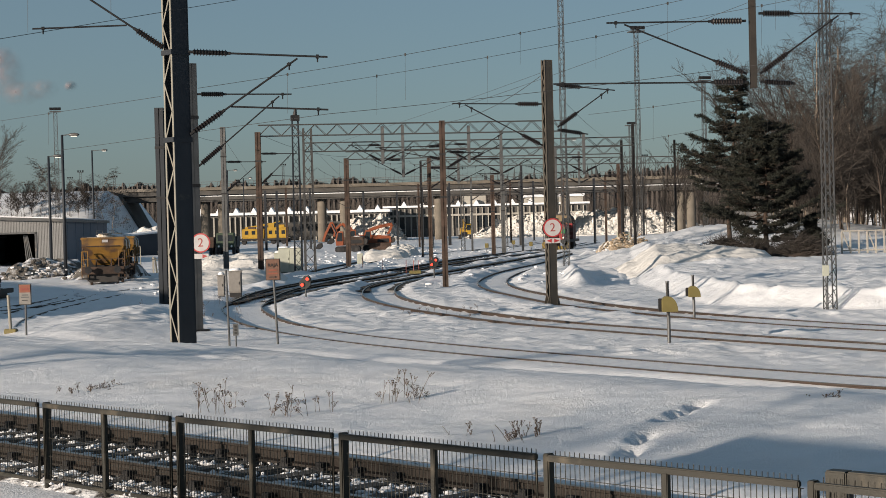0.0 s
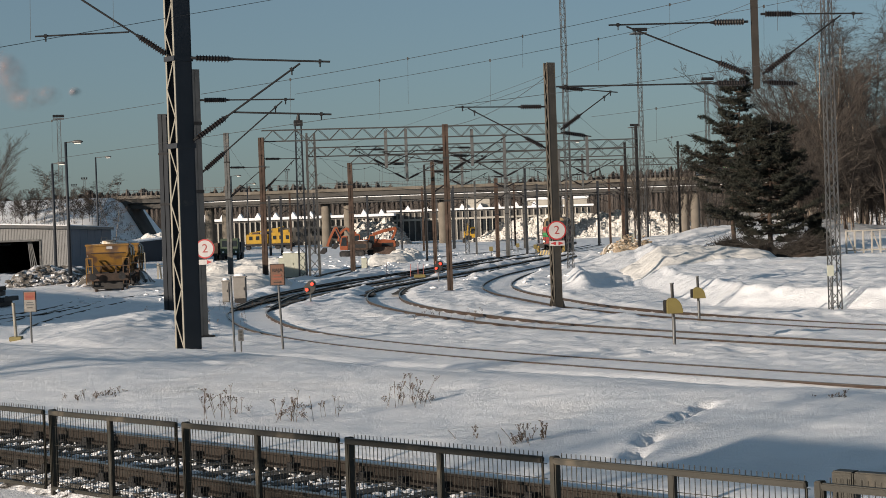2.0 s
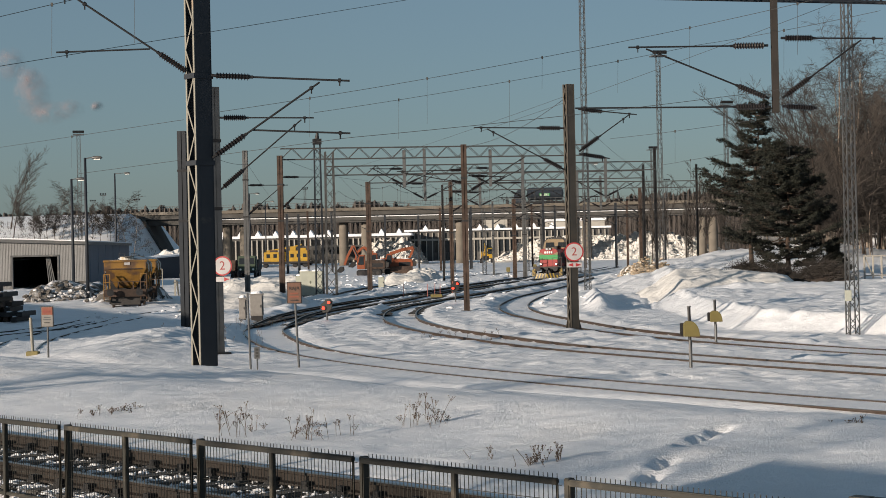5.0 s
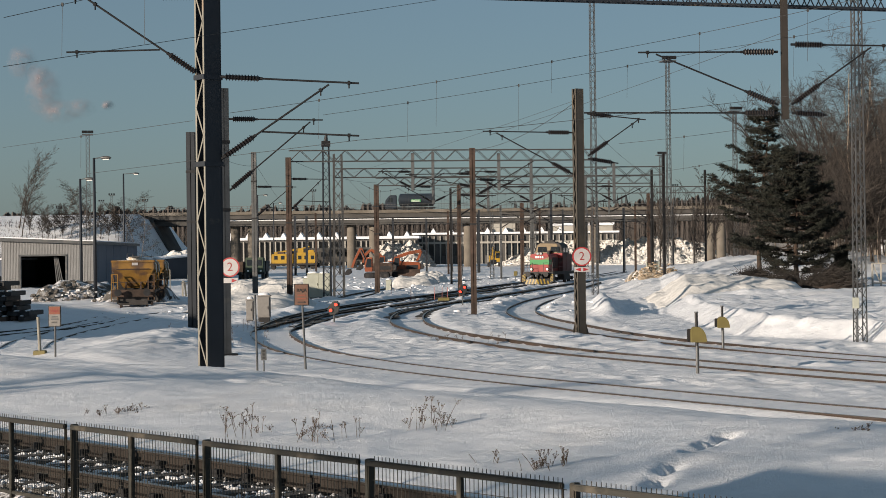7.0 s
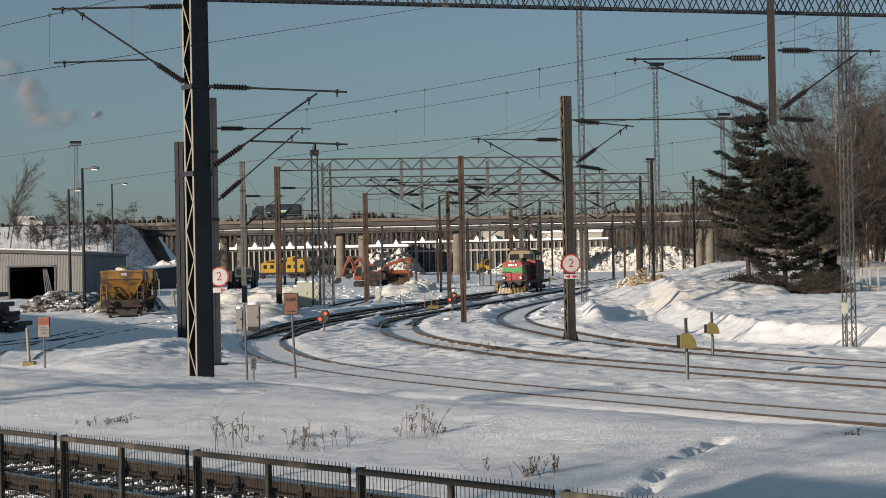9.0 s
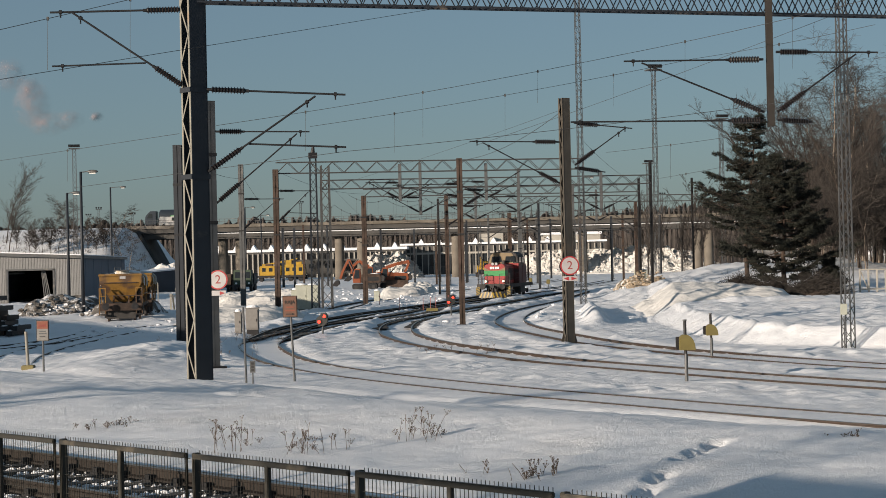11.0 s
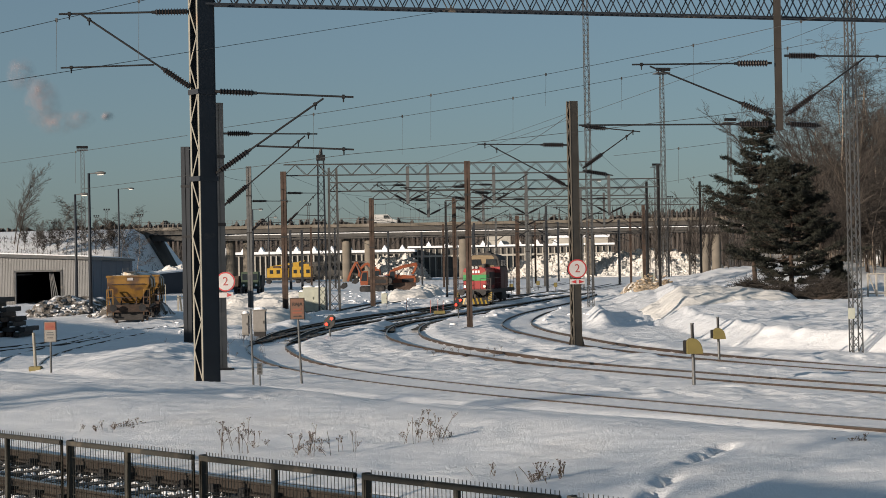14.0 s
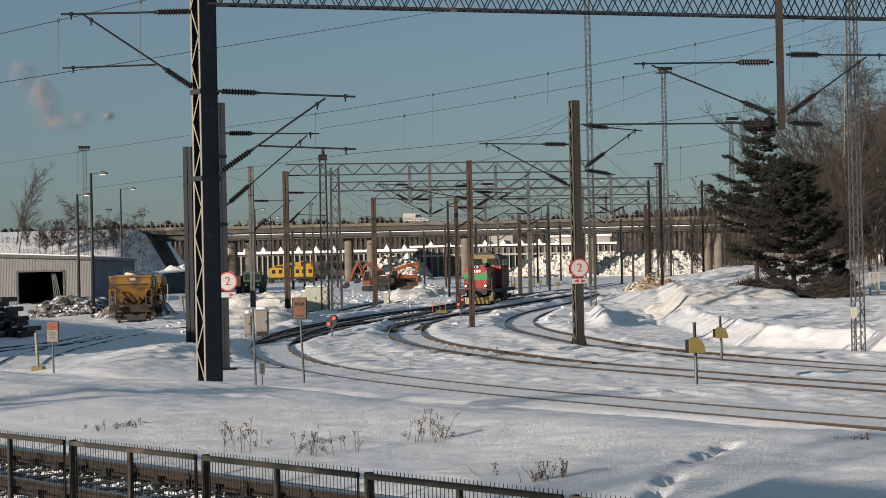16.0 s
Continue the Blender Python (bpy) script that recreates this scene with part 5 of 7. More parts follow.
def lever_marker(x, y, h, name_label):
    """Switch stand: pole, quarter-round ochre weight plate, dark upper pole."""
    t = thing("switch_stand", x, y, gz(x, y) - 0.1, 4, name_label, "switch stand", "switch stands")
    part("pole", Shape().tube((0, 0, 0), (0, 0, h * 0.5), 0.045, n=10), GALV, t)
    part("upper_pole", Shape().tube((-0.01, 0, h * 0.5), (-0.02, 0, h + 0.05), 0.042, n=10), DARK, t)
    r = 0.40 * h / 1.6
    w = 0.235 * h / 1.6
    out = [(-0.17, 0), (w, 0)] + [(-0.03 + (w + 0.02) * math.cos(a), 0.04 + (r - 0.04) * math.sin(a)) for a in [i * math.pi / 16 for i in range(1, 8)]] + [(-0.09, r), (-0.15, r - 0.04), (-0.17, r - 0.1)]
    z0 = h * 0.56
    part("plate", Shape().prism([(a, b + z0) for a, b in out], -0.12, 0.06), OCHRE, t, "ochre quarter-round plate", bevel=0.006)
    part("back_box", Shape().box(-0.24, 0.06, z0 + 0.02, 0.05, 0.16, z0 + r - 0.06), DARK, t, bevel=0.015)
    part("cap", Shape().tube((-0.02, 0, h + 0.05), (-0.02, 0, h + 0.08), 0.055, n=10), GALV, t)


lever_marker(5.82, 44.01, 1.62, "ochre switch stand on a grey pole in snow")
lever_marker(8.12, 55.11, 1.45, "ochre switch stand farther along the track")


def dwarf_signal(x, y, h, rz):
    t = thing("dwarf_signal", x, y, gz(x, y) - 0.1, rz, "black dwarf signal showing two red lights", "railway signal", "dwarf signals")
    part("pole", Shape().tube((0, 0.08, 0), (0, 0.08, h), 0.04, n=8), GALV, t)
    out = [(-0.28, h - 0.12), (-0.16, h - 0.28), (0.06, h - 0.28), (0.24, h - 0.12), (0.28, h + 0.22), (0.16, h + 0.36), (-0.02, h + 0.33), (-0.26, h + 0.08)]
    part("housing", Shape().prism(out, -0.06, 0.1), BLACK, t, bevel=0.01)
    for px, pz in ((-0.13, h - 0.08), (0.12, h + 0.18)):
        hd = part("hood", Shape().tube((px, -0.06, pz), (px, -0.1, pz), 0.115, n=16), BLACK, t)
        part("lens", Shape().tube((px, -0.1, pz), (px, -0.115, pz), 0.07, n=16), RED_ON, hd, "lit red lens")


dwarf_signal(-6.43, 78.7, 0.75, -6)
dwarf_signal(-0.54, 98.3, 0.95, 0)


def cabinet(x, y, w, d, h, doors, label, rz=0, legs=0.15, paint=None):
    paint = paint or CABINET
    t = thing("equipment_cabinet", x, y, gz(x, y) - 0.1, rz, label, "cabinet", "trackside cabinets")
    part("body", Shape().box(-w / 2, -d / 2, legs, w / 2, d / 2, h), paint, t, bevel=0.02)
    part("plinth", Shape().box(-w / 2 + 0.03, -d / 2 + 0.03, 0, w / 2 - 0.03, d / 2 - 0.03, legs + 0.02), DARK, t)
    part("roof", Shape().box(-w / 2 - 0.04, -d / 2 - 0.04, h, w / 2 + 0.04, d / 2 + 0.04, h + 0.06), paint, t, bevel=0.02)
    for i in range(doors):
        x0, x1 = -w / 2 + w * i / doors + 0.03, -w / 2 + w * (i + 1) / doors - 0.03
        dr = part("door", Shape().box(x0, -d / 2 - 0.025, legs + 0.06, x1, -d / 2 + 0.01, h - 0.06), paint, t, bevel=0.008)
        part("handle", Shape().box(x1 - 0.08, -d / 2 - 0.05, h * 0.55, x1 - 0.05, -d / 2 - 0.02, h * 0.65), DARK, dr)
    part("snow_cap", Shape().lump((0, 0, h + 0.07), (w * 0.48, d * 0.48, 0.13), int(x * 7), 12, 0.12), SNOW, t, "snow on top", smooth=True)


cabinet(-10.9, 125.5, 0.85, 0.6, 1.85, 1, "pale cabinet beside lattice mast")
cabinet(-11.75, 125.7, 0.85, 0.6, 1.9, 1, "pale double trackside cabinet in snow")
cabinet(-12.3, 126.2, 0.5, 0.5, 1.6, 1, "narrow pale cabinet in snow")
cabinet(-10.65, 81.2, 0.34, 0.3, 1.1, 1, "small grey box beside the track", paint=CABINET_DARK)
cabinet(-9.95, 81.0, 0.6, 0.35, 1.35, 1, "grey box on legs beside the track", legs=0.35, paint=CABINET_DARK)
cabinet(-7.0, 143.0, 0.5, 0.4, 1.0, 1, "small cabinet at rusty post")
cabinet(22.6, 212, 1.6, 0.8, 1.9, 2, "pale double cabinet in snow")
t = thing("meter_box", 13.1, 58.1, gz(13.1, 58.1), 0, "small pale meter box fixed to the tower", "meter box")
part("box", Shape().box(-0.1, -0.1, 1.15, 0.1, 0.1, 1.52), CABINET, t, bevel=0.01)
part("conduit", Shape().tube((0, 0, -0.1), (0, 0, 1.1), 0.02, n=8), GALV, t)
for x, y, z in ((4.8, 185, 0.5), (8.6, 206, 0.6), (10.2, 196, 0.5)):
    t = thing("yellow_box", x, y, gz(x, y) - 0.05, 0, "yellow trackside box on a stake", "trackside box", "yellow boxes")
    part("stake", Shape().tube((0, 0, 0), (0, 0, 1.1), 0.05, n=8), GALV, t)
    part("box", Shape().box(-0.2, -0.15, 0.65, 0.2, 0.15, 1.15), OCHRE, t, bevel=0.03)
t = thing("lever_box", -1.9, 114.5, gz(-1.9, 114.5), 0, "low ochre point machine box", "trackside box")
part("box", Shape().box(-0.4, -0.2, 0, 0.4, 0.2, 0.3), OCHRE, t, bevel=0.03)


# ---- shed ----
SHED = material("ribbed grey sheet metal", (0.19, 0.192, 0.195), 0.6, 0.1, 0.08, 1.0, 0.05, 20)
SHED_BLUE = material("blue-grey sheet metal", (0.06, 0.08, 0.115), 0.6, 0.1, 0.1, 0.5, 0.05, 20)
INSIDE = material("dark shed interior", (0.04, 0.038, 0.035), 0.9, 0, 0.4, 1.0, 0.0)


def shed():
    t = thing("shed", -39.9, 178.4, gz(-44, 185) - 0.3, 4.0, "low grey sheet-metal shed with open dark doorway", "shed")
    L, D, h0, h1 = 9.6, 36.0, 5.35, 4.9
    # front wall in upright sheets, with the doorway left open
    n = 60
    sheet = {}
    for i in range(n):
        x0, x1 = -L + L * i / n, -L + L * (i + 1) / n - 0.03
        top = h0 + (h1 - h0) * (i + 0.5) / n
        low = 3.75 if -7.6 < (x0 + x1) / 2 < -2.9 else 0.0
        part("wall_sheet", Shape().box(x0, -0.04 - 0.014 * (i % 2), low, x1, 0.1, top), SHED, t)
    part("door_frame", Shape().box(-7.8, -0.12, 0, -7.6, 0.12, 3.85).box(-2.95, -0.12, 0, -2.75, 0.12, 3.85).box(-7.8, -0.12, 3.72, -2.75, 0.12, 3.9), GALV, t)
    for i in range(12):
        part("side_panel", Shape().box(-0.12, 0.12 + i * 3, 0, 0.0 + 0.02 * (i % 2), 3.06 + i * 3, h1), SHED_BLUE, t)
    part("rear_wall", Shape().box(-L, D, 0, 0, D + 0.1, h0), INSIDE, t)
    part("far_wall", Shape().box(-L, 0.1, 0, -L + 0.1, D, h0), INSIDE, t)
    part("floor_slab", Shape().box(-L, -0.4, 0.1, 0, D, 0.32), CONCRETE_DARK, t)
    part("roof", Shape().prism([(-L - 0.4, h0 + 0.02), (0.35, h1 + 0.0), (0.35, h1 + 0.3), (-L - 0.4, h0 + 0.34)], -0.5, D + 0.3), GALV, t)
    part("roof_snow", Shape().prism([(-L - 0.3, h0 + 0.36), (0.25, h1 + 0.32), (0.25, h1 + 0.42), (-L - 0.3, h0 + 0.48)], -0.4, D + 0.2), SNOW, t, "thin snow on the roof")
    for i in range(4):
        part("leaning_beam", Shape().beam((-3.2 - i * 0.25, 0.5 + i * 0.1, 0.3), (-3.9 - i * 0.12, 0.9, 3.6), 0.1, 0.1), GALV, t)


shed()
t = thing("blue_shed", -55.5, 184, gz(-50, 184) - 0.3, 0, "blue sheet-metal building beside the shed", "shed")
part("wall", Shape().box(0, 0, 0, 5.4, 10, 3.4), SHED_BLUE, t)
part("roof", Shape().box(-0.2, -0.2, 3.4, 5.6, 10.2, 3.6), SNOW, t)
NAVY = material("navy sheet metal", (0.022, 0.03, 0.045), 0.6, 0.1, 0.15, 0.5, 0.05, 20)
t = thing("dark_hall", -40.0, 236, gz(-40, 236) - 0.5, 52, "low dark blue hall with snow on its roof", "hall")
part("wall", Shape().prism([(-7.5, 0), (7.0, 0), (7.0, 3.9), (-7.5, 3.1)], 0, 4), NAVY, t)
part("roof_snow", Shape().prism([(-7.7, 3.1), (7.2, 3.9), (7.2, 4.1), (-7.7, 3.3)], -0.2, 4.2), SNOW, t)

# ---- hopper wagon ----
HOPPER = material("dirty yellow wagon paint", (0.187, 0.0975, 0.0156), 0.6, 0, 0.2, 1.5, 0.15, 14, second=(0.07, 0.038, 0.02), mix_scale=1.3, mix_at=0.53)
TANKGREY = material("dusty grey tank", (0.39, 0.39, 0.374), 0.6, 0.1, 0.15, 1.2, 0.1, 14, second=(0.3, 0.22, 0.12), mix_scale=1.2, mix_at=0.62)


def hopper_wagon(x, y, rz):
    t = thing("hopper_wagon", x, y, 0.03, rz, "rusty yellow hopper wagon on a snowy siding", "rail wagon", "hopper wagons")
    part("underframe", Shape().box(-1.2, -4.2, 0.95, 1.2, 4.2, 1.2), RUST, t, bevel=0.03)
    # sloped end sheet between two yellow cheeks, with a dark sheet as recess shade under it
    sl = [(-1.28, -3.9, 2.92), (1.28, -3.9, 2.92), (1.28, -3.9, 2.45), (0.62, -3.3, 1.3), (-0.62, -3.3, 1.3), (-1.28, -3.9, 2.45)]
    part("end_slope", Shape().add(sl + [(a, b + 0.7, c) for a, b, c in sl], [(0, 1, 2, 5), (5, 2, 3, 4)] + [(i, i + 6, (i + 1) % 6 + 6, (i + 1) % 6) for i in range(6)] + [(11, 8, 7, 6), (10, 9, 8, 11)]), HOPPER, t, "stained yellow sloping end", bevel=0.02)
    part("end_rib", Shape().beam((-1.0, -3.92, 2.45), (1.0, -3.92, 2.45), 0.06, 0.06), RUST, t)
    part("end_rim", Shape().box(-1.33, -3.97, 2.85, 1.33, -3.75, 2.99), HOPPER, t, bevel=0.02)
    for s in (-1, 1):
        y0 = -3.75 if s < 0 else 0.15
        ring = [(-0.55, 1.2), (0.55, 1.2), (1.3, 2.3), (1.3, 2.75), (1.05, 2.97), (-1.05, 2.97), (-1.3, 2.75), (-1.3, 2.3)]
        part("hopper_body", Shape().prism(ring, y0 + 0.9, y0 + 3.4), HOPPER, t, "stained yellow hopper", bevel=0.05)
        part("tank_side", Shape().prism([(-1.34, 2.2), (1.34, 2.2), (1.34, 2.77), (1.07, 3.0), (-1.07, 3.0), (-1.34, 2.77)], y0 + 1.3, y0 + 2.7), TANKGREY, t, "pale dusty tank side", bevel=0.05)
        part("hatch", Shape().tube((0, y0 + 2.0, 2.97), (0, y0 + 2.0, 3.18), 0.42, n=16), TANKGREY, t)
        part("chute", Shape().prism([(-0.3, 0.5), (0.3, 0.5), (0.55, 1.2), (-0.55, 1.2)], y0 + 0.9, y0 + 2.3), RUST, t)
        for yy in (-3.0, 3.0):
            part("wheel", Shape().tube((s * 0.72, yy, 0.46), (s * 0.85, yy, 0.46), 0.46, n=18), RUST, t)
            part("axle_box", Shape().box(s * 0.95 - 0.08, yy - 0.3, 0.3, s * 0.95 + 0.08, yy + 0.3, 0.95), DARK, t, bevel=0.02)
        part("buffer", Shape().tube((s * 0.87, -4.2, 1.02), (s * 0.87, -4.6, 1.02), 0.09, n=10).tube((s * 0.87, -4.6, 1.02), (s * 0.87, -4.67, 1.02), 0.22, n=14), DARK, t)
        for xx in (1.28, 0.92):
            part("platform_post", Shape().beam((s * xx, -4.15, 0.55), (s * xx, -4.15, 2.15), 0.06, 0.06), HOPPER, t)
        for zz in (2.13, 1.65):
            part("post_rail", Shape().beam((s * 1.28, -4.15, zz), (s * 0.92, -4.15, zz), 0.055, 0.055), HOPPER, t)
        part("step", Shape().box(s * 1.1 - 0.2, -4.3, 0.5, s * 1.1 + 0.2, -4.05, 0.56), DARK, t)
        part("recess_post", Shape().beam((s * 0.45, -3.6, 1.2), (s * 0.45, -3.3, 2.2), 0.08, 0.08), RUST, t)
        for ya, yb in ((-2.7, -2.9), (-0.3, -0.4), (0.3, 0.4), (2.7, 2.9)):
            part("side_frame", Shape().beam((s * 1.22, ya, 1.15), (s * 1.33, yb, 2.4), 0.07, 0.07), HOPPER, t)
        part("side_rail", Shape().beam((s * 1.3, -2.7, 1.75), (s * 1.3, 3.4, 1.75), 0.05, 0.05), HOPPER, t)
    part("end_sill", Shape().box(-1.28, -4.26, 0.75, 1.28, -4.12, 1.2), RUST, t, bevel=0.02)
    part("brake_gear", Shape().box(-0.9, -3.9, 0.25, 0.9, -3.5, 0.95), LOCO_GREY, t, bevel=0.03)
    # dark sheet that stands for the shade inside the recess
    part("recess_panel", Shape().box(-1.1, -3.2, 1.2, 1.1, -3.12, 2.3), DARK, t)
    part("label_plate", Shape().box(-0.05, -3.925, 2.68, 0.3, -3.905, 2.84), SIGN_FACE, t, "small white label plate")
    part("end_rail", Shape().beam((-0.9, -4.15, 1.66), (0.9, -4.15, 1.66), 0.04, 0.04), RUST, t)
    part("roof_walk", Shape().box(-0.3, -3.2, 3.18, 0.3, 3.3, 3.23), GALV, t)
    part("roof_rail", Shape().beam((-0.4, -3.0, 3.4), (-0.4, 2.97, 3.4), 0.04, 0.04).beam((-0.4, -3.0, 2.97), (-0.4, -3.0, 3.4), 0.04, 0.04).beam((-0.4, 2.97, 2.97), (-0.4, 2.97, 3.4), 0.04, 0.04), GALV, t)
    part("snow_cap", Shape().lump((0.2, 1.2, 2.99), (0.9, 1.9, 0.22), 5, 12, 0.2), SNOW, t, smooth=True)
    return t


w1 = hopper_wagon(-21.25, 107.2, 8)
copy_thing(w1, pose(-22.35, 116.6, 0.03, 0, 0, 8))


# ---- lamps ----
def street_lamp(x, y, h, reach, label):
    t = thing("street_lamp", x, y, gz(x, y) - 0.2, 0, label, "street lamp", "street lamps")
    part("pole", Shape().tube((0, 0, 0), (0, 0, h), 0.14, 0.09, 12), PAINT_GREY, t, smooth=True)
    part("bracket", Shape().tube((0, 0, h - 0.05), (reach, 0, h + 0.02), 0.04, n=8), GALV, t)
    hd = part("lamp_head", Shape().lump((reach + 0.3, 0, h), (0.42, 0.16, 0.13), 2, 14, 0.04), GALV, t, smooth=True)
    part("lens", Shape().box(reach + 0.1, -0.1, h - 0.16, reach + 0.55, 0.1, h - 0.1), WHITE, hd)


street_lamp(-27.31, 122.6, 10.4, 0.55, "grey yard lamp with short bracket")
street_lamp(-31.82, 137.7, 9.8, 0.45, "grey yard lamp by the rubble heap")
street_lamp(-42.1, 205, 13.6, 1.2, "slender bracket lamp by the road bank")
for x, y, h in ((-35, 300, 12), (18.5, 250, 15.5), (-33, 262, 12.5)):
    street_lamp(x, y, h, 0.9, "slender distant bracket lamp pole")
lattice_tower(-49.8, 220, 19.6, 0.6, 0.42, "tall lattice floodlight tower behind the shed", 4)
lattice_tower(19.85, 170, 21.0, 0.44, 0.34, "tall lattice floodlight tower", 4)
lattice_tower(31.15, 200, 19.0, 0.5, 0.36, "lattice floodlight tower behind trees", 4)
lattice_tower(29.4, 262, 18.0, 0.55, 0.4, "distant lattice floodlight tower", 4)
for x, y, h in ((-85, 400, 17.5), (-78, 405, 16.2), (-94, 430, 17), (-62, 420, 15.5), (-40, 430, 19), (-52, 440, 15), (48, 400, 18), (-100, 410, 15)):
    lattice_tower(x, y, h, 0.6, 0.45, "far floodlight tower against the sky", 3)

# ---- more posts in the yard ----
for x, y, h, m, w, lb in ((5.4, 180, 8.6, RUST, 0.42, "rust-brown overhead line post"), (6.7, 186, 8.8, GALV, 0.46, "grey overhead line post by the far tracks"), (8.6, 182, 9.4, PAINT_GREY, 0.26, "dark slim overhead line post"),
                          (3.5, 200, 9.0, GALV, 0.24, "slim grey overhead line post"), (13.0, 200, 9.2, PAINT_GREY, 0.3, "dark slim overhead line post"), (18.8, 180, 9.0, RUST, 0.34, "rust-brown overhead line post"),
                          (20.5, 195, 9.2, PAINT_GREY, 0.3, "dark slim overhead line post"), (-0.9, 128, 8.6, RUST, 0.3, "rust-brown overhead line post by the tracks"), (-12, 260, 8.5, PAINT_GREY, 0.3, "dark far overhead line post"), (-7, 265, 8.5, PAINT_GREY, 0.3, "dark far overhead line post"),
                          (-3, 262, 9, PAINT_GREY, 0.28, "dark far overhead line post"), (1, 255, 9, PAINT_GREY, 0.28, "dark far overhead line post"), (-26, 250, 9, PAINT_GREY, 0.35, "dark far overhead line post"), (-24.5, 252, 9, PAINT_GREY, 0.35, "dark far overhead line post"),
                          (16, 240, 9.5, PAINT_GREY, 0.3, "dark far overhead line post"), (22, 245, 9.5, PAINT_GREY, 0.3, "dark far overhead line post"), (25, 235, 9.5, GALV, 0.3, "grey far overhead line post"), (28.5, 240, 9.5, PAINT_GREY, 0.3, "dark far overhead line post"), (11, 232, 9.0, GALV, 0.3, "grey far overhead line post")):
    p = plain_post(x, y, h, m, w, w * 0.8, lb)
    side = -1 if x > 6 else 1
    arm(p, (0, 0, 7.9), (side * 2.8, 0, 7.8), 0.035, 0.8)
    arm(p, (0, 0, 6.3), (side * 2.3, 0, 7.75), 0.035, 0.8)
for x, y, h in ((2.6, 215, 8.6), (8.4, 225, 8.6), (14.5, 214, 8.8), (-1.5, 240, 8.5)):
    lattice_tower(x, y, h, 0.45, 0.35, "far laced lattice mast")
for (x, y, z, x2) in ((-15.36, 120.0, 6.9, 3.0), (-12.36, 115.0, 7.2, 2.6)):
    p = thing("cantilever", x, y, 0, 0, "cantilever arms on an overhead line post", "cantilever", "cantilevers")
    arm(p, (0.15, 0, z + 1.2), (x2, 0.1, z + 1.15), 0.03, 0.9)
    arm(p, (0.15, 0, z - 0.9), (x2 * 0.85, 0.1, z + 1.1), 0.03, 0.9)
    arm(p, (0.9, 0, z - 0.3), (x2 + 0.2, 0.1, z - 0.4), 0.025, 0)
p = thing("cantilever", 0.25, 87.2, 0, 0, "cantilever arms on the rusty post", "cantilever", "cantilevers")
for a, b in (((0, 0, 6.6), (-3.4, 0.1, 7.25)), ((0, 0, 7.3), (-3.6, 0.1, 7.3)), ((0.1, 0, 6.2), (3.0, 0.1, 7.9)), ((0.1, 0, 7.0), (2.0, 0.1, 6.9))):
    arm(p, a, b, 0.024, 0.7)
# hanging posts and clutter of the portals
for x, y, z0, z1 in ((-4.0, 117.6, 7.6, 10.2), (2.0, 119.2, 7.6, 10.2), (-2.8, 126.8, 6.9, 10.8), (4.6, 128.6, 6.9, 10.3), (11, 130.2, 6.9, 10.0), (1.5, 146.2, 6.8, 9.9), (10, 147.8, 6.8, 9.9), (6, 170, 7, 10.4), (14, 172, 7, 10.4)):
    h = thing("drop_post", x, y, 0, 0, "short steel post hanging from a portal beam", "railway mast", "drop posts")
    part("shaft", Shape().box(-0.11, -0.1, z0, 0.11, 0.1, z1), GALV, h, bevel=0.01)
    arm(h, (-0.1, 0, z0 + 1.3), (-2.4, 0, z0 + 1.35), 0.03, 0.7)
    arm(h, (-0.1, 0, z0 + 0.2), (-2.1, 0, z0 + 1.3), 0.03, 0.7)
    arm(h, (0.1, 0, z0 + 0.2), (2.2, 0, z0 + 1.2), 0.03, 0.7)

# ---- machines ----
ORANGE = material("orange machine paint", (0.195, 0.0468, 0.014), 0.55, 0, 0.15, 1.0, 0.1, 14, second=(0.2, 0.08, 0.04), mix_scale=0.8, mix_at=0.63)
MACHINE_YELLOW = material("yellow machine paint", (0.328, 0.195, 0.014), 0.5, 0, 0.15, 1.0, 0.05, 14)
GREEN_DARK = material("dark green paint", (0.03, 0.05, 0.03), 0.6, 0, 0.2, 1.0, 0.0)


